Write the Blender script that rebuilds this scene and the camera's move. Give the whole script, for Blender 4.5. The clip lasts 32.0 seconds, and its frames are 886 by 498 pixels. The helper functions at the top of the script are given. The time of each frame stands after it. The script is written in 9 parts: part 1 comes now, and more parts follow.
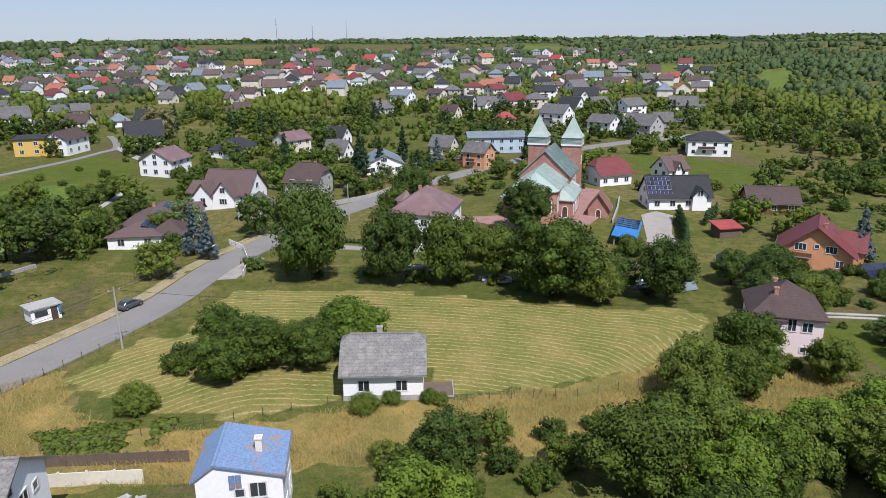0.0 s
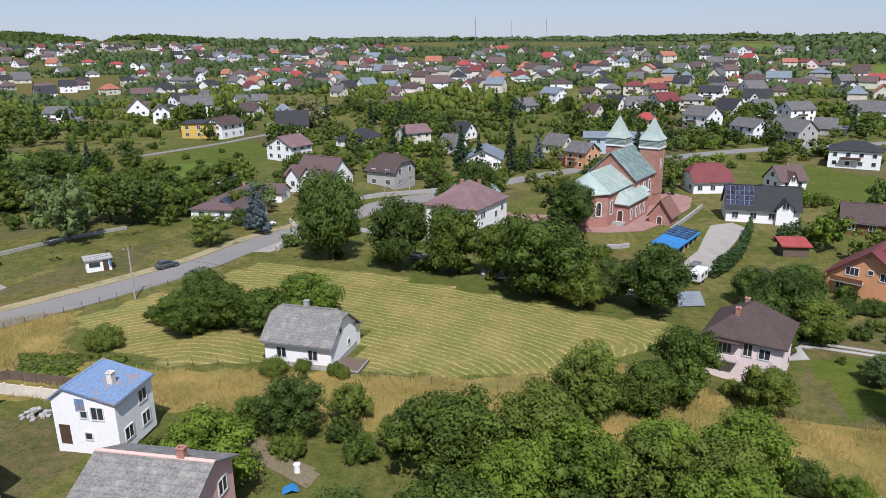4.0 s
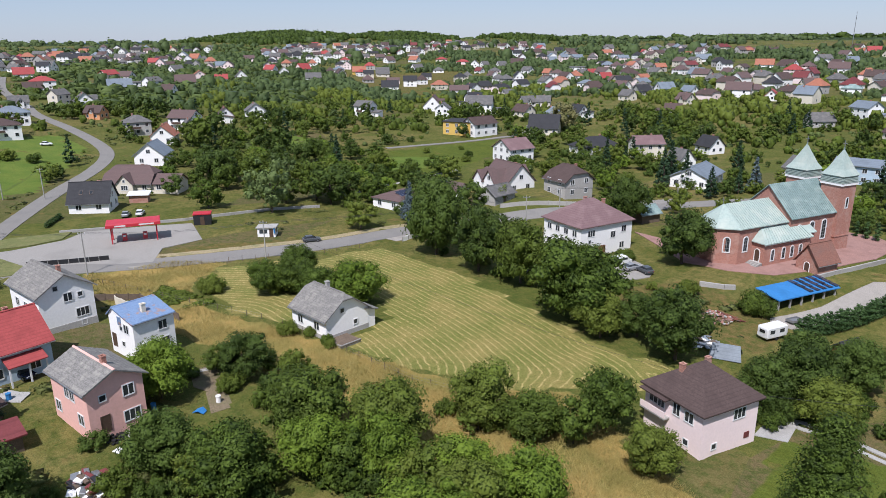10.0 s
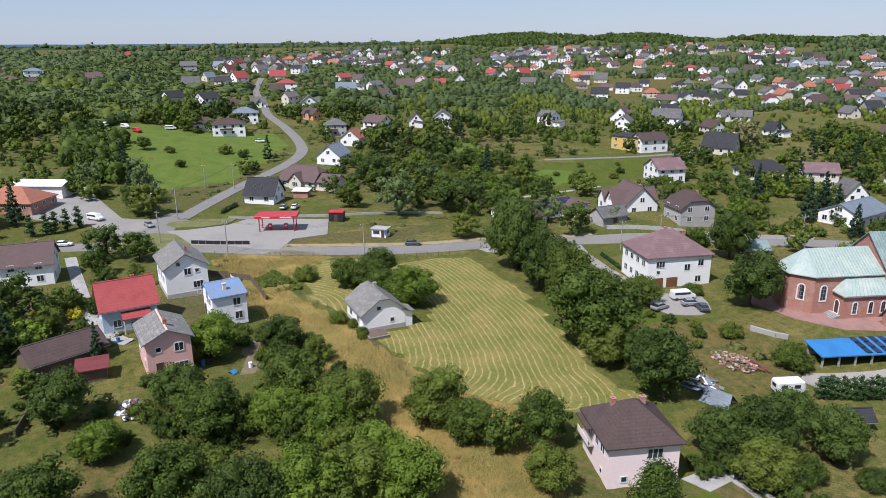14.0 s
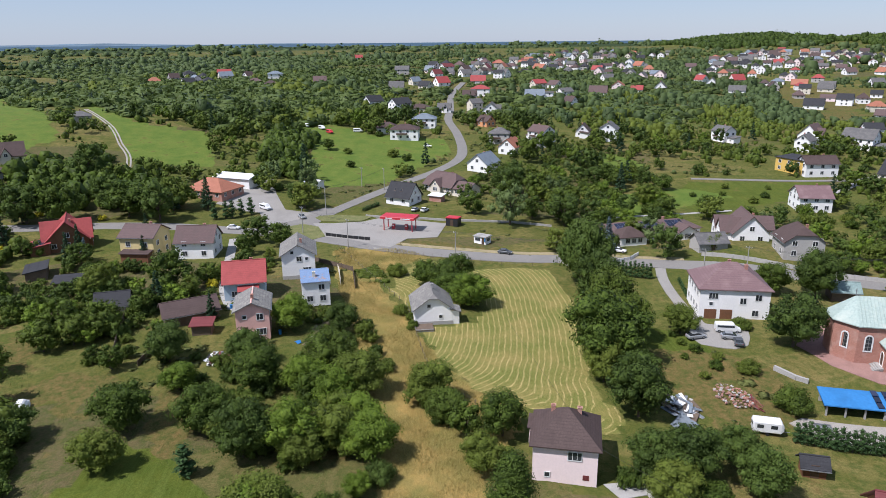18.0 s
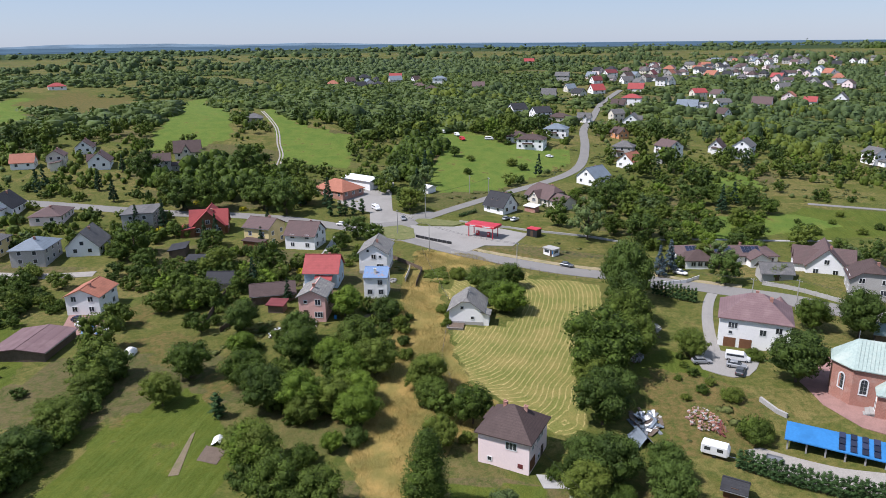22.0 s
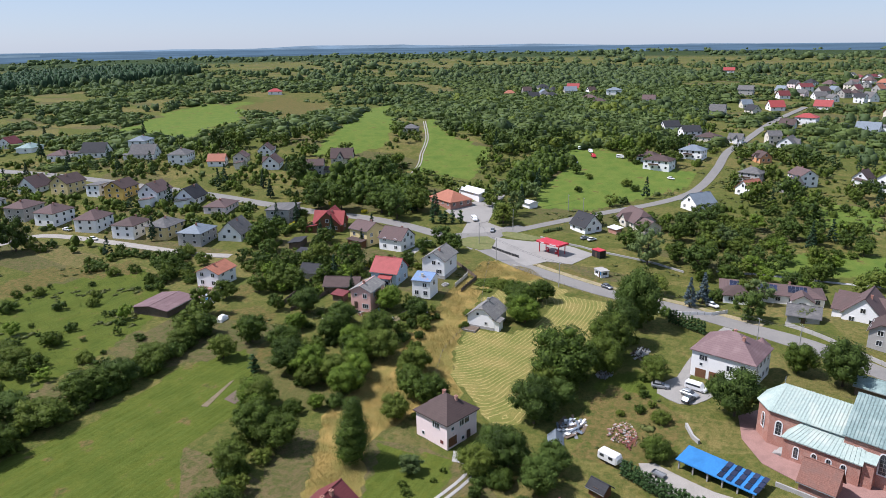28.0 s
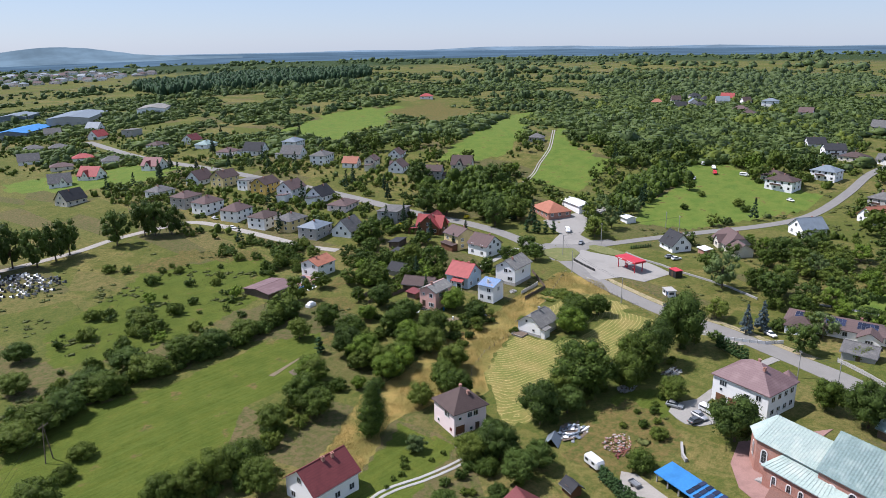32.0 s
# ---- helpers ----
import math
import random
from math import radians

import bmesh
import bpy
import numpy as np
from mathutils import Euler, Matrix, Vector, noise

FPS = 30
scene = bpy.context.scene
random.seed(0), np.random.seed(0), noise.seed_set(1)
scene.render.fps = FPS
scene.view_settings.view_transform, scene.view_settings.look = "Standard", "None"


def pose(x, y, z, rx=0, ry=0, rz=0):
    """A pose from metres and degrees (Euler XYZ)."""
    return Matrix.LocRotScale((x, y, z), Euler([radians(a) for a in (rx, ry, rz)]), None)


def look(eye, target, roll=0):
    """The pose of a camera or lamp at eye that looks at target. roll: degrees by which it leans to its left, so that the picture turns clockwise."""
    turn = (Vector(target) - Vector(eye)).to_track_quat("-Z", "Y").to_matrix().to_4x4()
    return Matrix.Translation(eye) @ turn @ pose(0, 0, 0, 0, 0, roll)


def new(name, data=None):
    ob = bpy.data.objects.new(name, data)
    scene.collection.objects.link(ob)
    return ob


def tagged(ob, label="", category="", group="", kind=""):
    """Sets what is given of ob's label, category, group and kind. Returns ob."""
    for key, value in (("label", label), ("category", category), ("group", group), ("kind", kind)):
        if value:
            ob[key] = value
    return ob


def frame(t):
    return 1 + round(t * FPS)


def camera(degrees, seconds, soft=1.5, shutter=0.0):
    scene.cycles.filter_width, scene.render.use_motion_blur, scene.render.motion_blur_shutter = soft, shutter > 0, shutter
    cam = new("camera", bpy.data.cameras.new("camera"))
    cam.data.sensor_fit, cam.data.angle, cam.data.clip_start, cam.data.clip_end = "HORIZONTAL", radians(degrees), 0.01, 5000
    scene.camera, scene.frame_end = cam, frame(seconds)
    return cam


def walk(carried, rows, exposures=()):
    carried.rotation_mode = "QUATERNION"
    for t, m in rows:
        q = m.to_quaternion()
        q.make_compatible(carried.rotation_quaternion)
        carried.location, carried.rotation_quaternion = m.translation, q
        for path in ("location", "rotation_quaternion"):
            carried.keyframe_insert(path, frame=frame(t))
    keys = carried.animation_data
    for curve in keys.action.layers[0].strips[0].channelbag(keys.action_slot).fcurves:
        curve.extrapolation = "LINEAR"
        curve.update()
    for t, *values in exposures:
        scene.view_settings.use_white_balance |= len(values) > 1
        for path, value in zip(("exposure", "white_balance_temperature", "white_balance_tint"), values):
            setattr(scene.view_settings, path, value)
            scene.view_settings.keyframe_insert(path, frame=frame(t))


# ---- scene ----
cam = camera(65.2, 32.0, 0.6)
METRES, EYE, TILT, LEAN, TURN = 300.0, 42.5, -16.6, 0.55, 0.0
ROWS = [
    (0.0, 0.0, 0.0, 0.0, 0.0, 0.0, -0.0),
    (0.5, 0.0139, -0.0006, -0.0004, 1.72, -0.03, -0.51),
    (1.0, 0.0284, -0.0011, -0.0006, 3.51, -0.07, -0.99),
    (1.5, 0.0432, -0.0014, -0.0011, 5.23, -0.11, -1.51),
    (2.0, 0.0583, -0.0016, -0.0012, 7.0, -0.2, -2.05),
    (2.5, 0.0736, -0.0014, -0.0011, 9.12, -0.31, -2.67),
    (3.0, 0.0886, -0.0005, -0.0008, 11.3, -0.44, -3.3),
    (3.5, 0.1031, 0.0008, 0.0001, 13.41, -0.62, -3.92),
    (4.0, 0.1173, 0.0025, 0.0011, 16.26, -0.88, -4.76),
    (4.5, 0.1309, 0.0044, 0.0021, 19.57, -1.22, -5.7),
    (6.5, 0.1862, 0.0165, 0.009, 28.75, -2.46, -8.15),
    (7.0, 0.1997, 0.0204, 0.0115, 31.34, -2.89, -8.81),
    (7.5, 0.2132, 0.0249, 0.0145, 33.49, -3.25, -9.31),
    (8.0, 0.2264, 0.0298, 0.0176, 35.17, -3.54, -9.69),
    (8.5, 0.2391, 0.0349, 0.0212, 37.06, -3.87, -10.09),
    (9.0, 0.2513, 0.0404, 0.0249, 39.6, -4.35, -10.68),
    (9.5, 0.2637, 0.0464, 0.0291, 42.3, -4.9, -11.28),
    (10.0, 0.276, 0.0526, 0.0337, 44.8, -5.42, -11.79),
    (10.5, 0.2882, 0.0596, 0.0386, 47.58, -6.02, -12.29),
    (11.0, 0.3004, 0.0668, 0.0436, 49.84, -6.53, -12.71),
    (11.5, 0.3129, 0.0745, 0.0486, 52.33, -7.06, -13.1),
    (12.0, 0.3253, 0.0821, 0.0538, 54.78, -7.64, -13.54),
    (12.5, 0.3377, 0.0901, 0.0591, 57.27, -8.24, -13.94),
    (13.0, 0.3505, 0.0982, 0.0649, 59.89, -8.9, -14.27),
    (13.5, 0.363, 0.1065, 0.0707, 62.49, -9.57, -14.61),
    (14.0, 0.3752, 0.1151, 0.0765, 64.97, -10.23, -14.91),
    (14.5, 0.3874, 0.124, 0.0825, 67.35, -10.86, -15.15),
    (16.5, 0.4339, 0.1639, 0.1087, 77.13, -13.6, -15.84),
    (17.0, 0.4443, 0.1747, 0.116, 80.08, -14.44, -15.94),
    (17.5, 0.4541, 0.1857, 0.123, 82.02, -15.01, -16.0),
    (18.0, 0.4638, 0.1971, 0.1301, 84.28, -15.64, -16.02),
    (18.5, 0.4727, 0.2088, 0.1373, 86.78, -16.36, -16.03),
    (19.0, 0.4812, 0.2208, 0.1444, 88.85, -16.96, -16.04),
    (19.5, 0.4893, 0.2329, 0.1516, 90.76, -17.51, -16.02),
    (20.0, 0.497, 0.2455, 0.1589, 92.61, -18.04, -15.99),
    (20.5, 0.5043, 0.2582, 0.1662, 94.59, -18.59, -15.93),
    (21.0, 0.5107, 0.2706, 0.1734, 96.6, -19.16, -15.87),
    (21.5, 0.5171, 0.2838, 0.1808, 98.55, -19.7, -15.77),
    (22.0, 0.5227, 0.2971, 0.1883, 100.27, -20.18, -15.67),
    (22.5, 0.5277, 0.3106, 0.1955, 102.0, -20.64, -15.58),
    (23.0, 0.5319, 0.3244, 0.2028, 103.44, -21.03, -15.45),
    (23.5, 0.5358, 0.3384, 0.21, 104.58, -21.34, -15.36),
    (24.0, 0.5395, 0.3523, 0.2172, 105.65, -21.63, -15.28),
    (24.5, 0.5431, 0.3662, 0.2245, 107.1, -22.03, -15.15),
    (25.0, 0.5466, 0.38, 0.2326, 108.88, -22.51, -14.98),
    (25.5, 0.55, 0.394, 0.2409, 110.67, -22.97, -14.79),
    (27.5, 0.56, 0.4502, 0.2738, 117.19, -24.6, -13.94),
    (28.0, 0.5618, 0.4644, 0.2819, 118.61, -24.96, -13.73),
    (28.5, 0.5634, 0.4785, 0.29, 120.15, -25.34, -13.49),
    (29.0, 0.5647, 0.4929, 0.298, 121.88, -25.76, -13.23),
    (29.5, 0.5652, 0.5071, 0.3057, 123.5, -26.16, -12.97),
    (30.0, 0.5649, 0.5213, 0.3135, 125.13, -26.52, -12.68),
    (30.5, 0.5634, 0.5353, 0.3209, 126.83, -26.87, -12.37),
    (31.0, 0.5606, 0.549, 0.3279, 128.75, -27.25, -12.01),
    (31.5, 0.5566, 0.5623, 0.335, 130.79, -27.66, -11.61),
    (32.0, 0.5515, 0.5753, 0.3419, 132.79, -28.05, -11.22),
]
walk(cam, [(t, pose(0, 0, EYE, TILT, LEAN, TURN) @ pose(METRES * x, METRES * y, METRES * z, 90 + pitch, roll, yaw)) for t, x, y, z, yaw, pitch, roll in ROWS],
     exposures=[(0.0, 0.20, 6010, 16), (18.0, 0.26, 6000, 17), (32.0, 0.44, 5970, 17)])

# ---- world and sun ----
SUN_EL, SUN_AZ = radians(56), math.atan2(0.43, -0.903)
world = bpy.data.worlds.new("sky")
scene.world = world
world.use_nodes = True
wn, wl = world.node_tree.nodes, world.node_tree.links
sky = wn.new("ShaderNodeTexSky")
sky.sky_type, sky.sun_disc = "NISHITA", False
sky.sun_elevation, sky.sun_rotation = SUN_EL, SUN_AZ
sky.altitude, sky.air_density, sky.dust_density, sky.ozone_density = 300, 1.0, 0.3, 1.6
haze = wn.new("ShaderNodeMix")
haze.data_type = "RGBA"
haze.inputs[0].default_value = 0.47
haze.inputs[7].default_value = (7.6, 9.6, 12.4, 1)
wl.new(sky.outputs[0], haze.inputs[6])
wl.new(haze.outputs[2], wn["Background"].inputs[0])
wn["Background"].inputs[1].default_value = 0.062

sun_data = bpy.data.lights.new("sun", "SUN")
sun_data.energy, sun_data.angle, sun_data.color = 5.0, radians(0.53), (1.0, 0.96, 0.90)
sun = new("sun", sun_data)
sun.matrix_world = look((0, 0, 300), (-math.sin(SUN_AZ) * 100, -math.cos(SUN_AZ) * 100, 300 - 100 * math.tan(SUN_EL)))


# ---- the lie of the land ----
def soft(v, k=30.0):
    return np.logaddexp(0.0, np.asarray(v) / k) * k


def bump(x, y, a, cx, cy, rx, ry):
    return a * np.exp(-((x - cx) / rx) ** 2 - ((y - cy) / ry) ** 2)


def land(x, y):
    x, y = np.asarray(x, float), np.asarray(y, float)
    s = 0.052 * soft(-x - 75) + 0.050 * soft(y - 270, 40.0)
    s = s + bump(x, y, 20, -300, -120, 150, 130) + bump(x, y, 24, -460, -600, 300, 420) + bump(x, y, 7, -110, -200, 120, 90)
    z = 50 * (1 - np.exp(-s / 50))
    z = z + bump(x, y, 20, -1310, 870, 160, 160) + bump(x, y, 15, -1130, 1060, 100, 100) + bump(x, y, 11, -960, 1230, 90, 90) + bump(x, y, 1.2, -75, 100, 45, 40) + bump(x, y, 1.9, -20, 34, 36, 28) + bump(x, y, 3.2, -43, 175, 14, 20)
    z = z + bump(x, y, 1.0, 20, 165, 32, 32) - bump(x, y, 1.8, 58, 98, 36, 36) - bump(x, y, 1.0, 66, 145, 24, 24) - bump(x, y, 1.1, 45, 144, 13, 15)
    # the western ridge, the dip beyond the fields, and the rises south and north
    z = z + bump(x, y, 8.4, -700, 60, 240, 200) + bump(x, y, -16.1, -480, 520, 220, 220) + bump(x, y, 5.0, -150, -330, 130, 150) + bump(x, y, -4.7, -390, -190, 110, 120)
    z = z + bump(x, y, 6.6, 30, 740, 230, 190) + bump(x, y, -6.4, -320, 400, 110, 110) + bump(x, y, -4.5, 200, 520, 160, 170) + bump(x, y, 5.2, -420, -420, 150, 150) + bump(x, y, 1.5, -330, 60, 90, 90)
    return z + 0.5 + 0.35 * np.sin(x / 47 + 1) * np.sin(y / 53)


def gz(x, y):
    return float(land(x, y))


# ---- materials ----
def nodes_of(m):
    m.use_nodes = True
    n = m.node_tree.nodes
    return n, m.node_tree.links, n["Principled BSDF"]


def mixer(n, l, fac, a, b, mode="MIX"):
    """A colour mix node; fac, a and b are values or sockets."""
    k = n.new("ShaderNodeMix")
    k.data_type, k.blend_type = "RGBA", mode
    for i, v in ((0, fac), (6, a), (7, b)):
        if isinstance(v, bpy.types.NodeSocket):
            l.new(v, k.inputs[i])
        elif i == 0:
            k.inputs[i].default_value = v
        else:
            k.inputs[i].default_value = (*v[:3], 1)
    return k.outputs[2]


def noise_tex(n, l, coord, scale, detail=4.0, rough=0.55):
    k = n.new("ShaderNodeTexNoise")
    k.inputs["Scale"].default_value, k.inputs["Detail"].default_value, k.inputs["Roughness"].default_value = scale, detail, rough
    l.new(coord, k.inputs["Vector"])
    return k.outputs[0]


def ramp(n, l, fac, lo, hi, a=0.0, b=1.0):
    k = n.new("ShaderNodeMapRange")
    k.inputs[1].default_value, k.inputs[2].default_value, k.inputs[3].default_value, k.inputs[4].default_value = lo, hi, a, b
    l.new(fac, k.inputs[0])
    return k.outputs[0]


def add_bump(n, l, bsdf, height, strength, distance):
    k = n.new("ShaderNodeBump")
    k.inputs["Strength"].default_value, k.inputs["Distance"].default_value = strength, distance
    l.new(height, k.inputs["Height"])
    l.new(k.outputs[0], bsdf.inputs["Normal"])


def shade(c, k):
    return tuple(min(1, v * k) for v in c)


def surface(name, col, rough=0.85, fine=6.0, coarse=0.35, amount=0.25, stain=None, bumpy=0.3, metal=0.0, courses=0.0, edge=(0.48, 0.72)):
    """A weathered surface: two scales of variation, an optional stain colour, and courses (rows of tiles or sheets, metres apart in height)."""
    col = shade(col, 0.86)
    m = bpy.data.materials.new(name)
    n, l, b = nodes_of(m)
    geo = n.new("ShaderNodeNewGeometry").outputs["Position"]
    f1, f2 = noise_tex(n, l, geo, fine), noise_tex(n, l, geo, coarse)
    c = mixer(n, l, ramp(n, l, f1, 0.3, 0.7), shade(col, 1 - amount), shade(col, 1 + amount))
    c = mixer(n, l, ramp(n, l, f2, edge[0], edge[1], 0, 0.75), c, stain or shade(col, 0.72))
    rnd = n.new("ShaderNodeObjectInfo").outputs["Random"]
    c = mixer(n, l, ramp(n, l, rnd, 0, 1, 0.0, 0.16), c, shade(col, 0.6))
    height = f1
    if courses:
        sep = n.new("ShaderNodeSeparateXYZ")
        l.new(geo, sep.inputs[0])
        w = n.new("ShaderNodeMath")
        w.operation = "MULTIPLY"
        w.inputs[1].default_value = 1.0 / courses
        l.new(sep.outputs[2], w.inputs[0])
        fr = n.new("ShaderNodeMath")
        fr.operation = "FRACT"
        l.new(w.outputs[0], fr.inputs[0])
        c = mixer(n, l, ramp(n, l, fr.outputs[0], 0.0, 0.35, 0.35, 0.0), c, shade(col, 0.45))
        height = fr.outputs[0]
    l.new(c, b.inputs["Base Color"])
    b.inputs["Roughness"].default_value, b.inputs["Metallic"].default_value = rough, metal
    b.inputs["Specular IOR Level"].default_value = 0.22 if rough > 0.5 else 0.5
    add_bump(n, l, b, height, bumpy, 0.03)
    return m


def foliage(name, dark, light, warm=None, clump=0.35, thin=(0.16, 0.24, 0.03), speckle=0.36):
    m = bpy.data.materials.new(name)
    n, l, b = nodes_of(m)
    info = n.new("ShaderNodeObjectInfo").outputs["Random"]
    geo = n.new("ShaderNodeNewGeometry")
    isl = geo.outputs["Random Per Island"]
    f = noise_tex(n, l, geo.outputs["Position"], clump, 3.0)
    spray = noise_tex(n, l, geo.outputs["Position"], 1.3, 2.0)
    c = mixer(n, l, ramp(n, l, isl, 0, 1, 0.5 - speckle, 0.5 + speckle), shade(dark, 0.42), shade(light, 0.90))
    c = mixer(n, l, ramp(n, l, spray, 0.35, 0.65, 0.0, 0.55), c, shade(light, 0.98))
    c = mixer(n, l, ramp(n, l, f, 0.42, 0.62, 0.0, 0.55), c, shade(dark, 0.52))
    c = mixer(n, l, ramp(n, l, info, 0.25, 1.0, 0.0, 0.6), c, shade(warm or light, 1.0))
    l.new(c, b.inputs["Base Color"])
    b.inputs["Roughness"].default_value = 0.55
    b.inputs["Specular IOR Level"].default_value = 0.08
    tr = n.new("ShaderNodeBsdfTranslucent")
    l.new(mixer(n, l, 0.5, c, thin), tr.inputs[0])
    mix = n.new("ShaderNodeMixShader")
    mix.inputs[0].default_value = 0.09
    l.new(b.outputs[0], mix.inputs[1])
    l.new(tr.outputs[0], mix.inputs[2])
    l.new(mix.outputs[0], n["Material Output"].inputs["Surface"])
    return m


def glassy(name, col, rough=0.08):
    m = bpy.data.materials.new(name)
    n, l, b = nodes_of(m)
    rnd = n.new("ShaderNodeObjectInfo").outputs["Random"]
    l.new(mixer(n, l, rnd, shade(col, 0.5), shade(col, 1.6)), b.inputs["Base Color"])
    b.inputs["Roughness"].default_value = rough
    return m


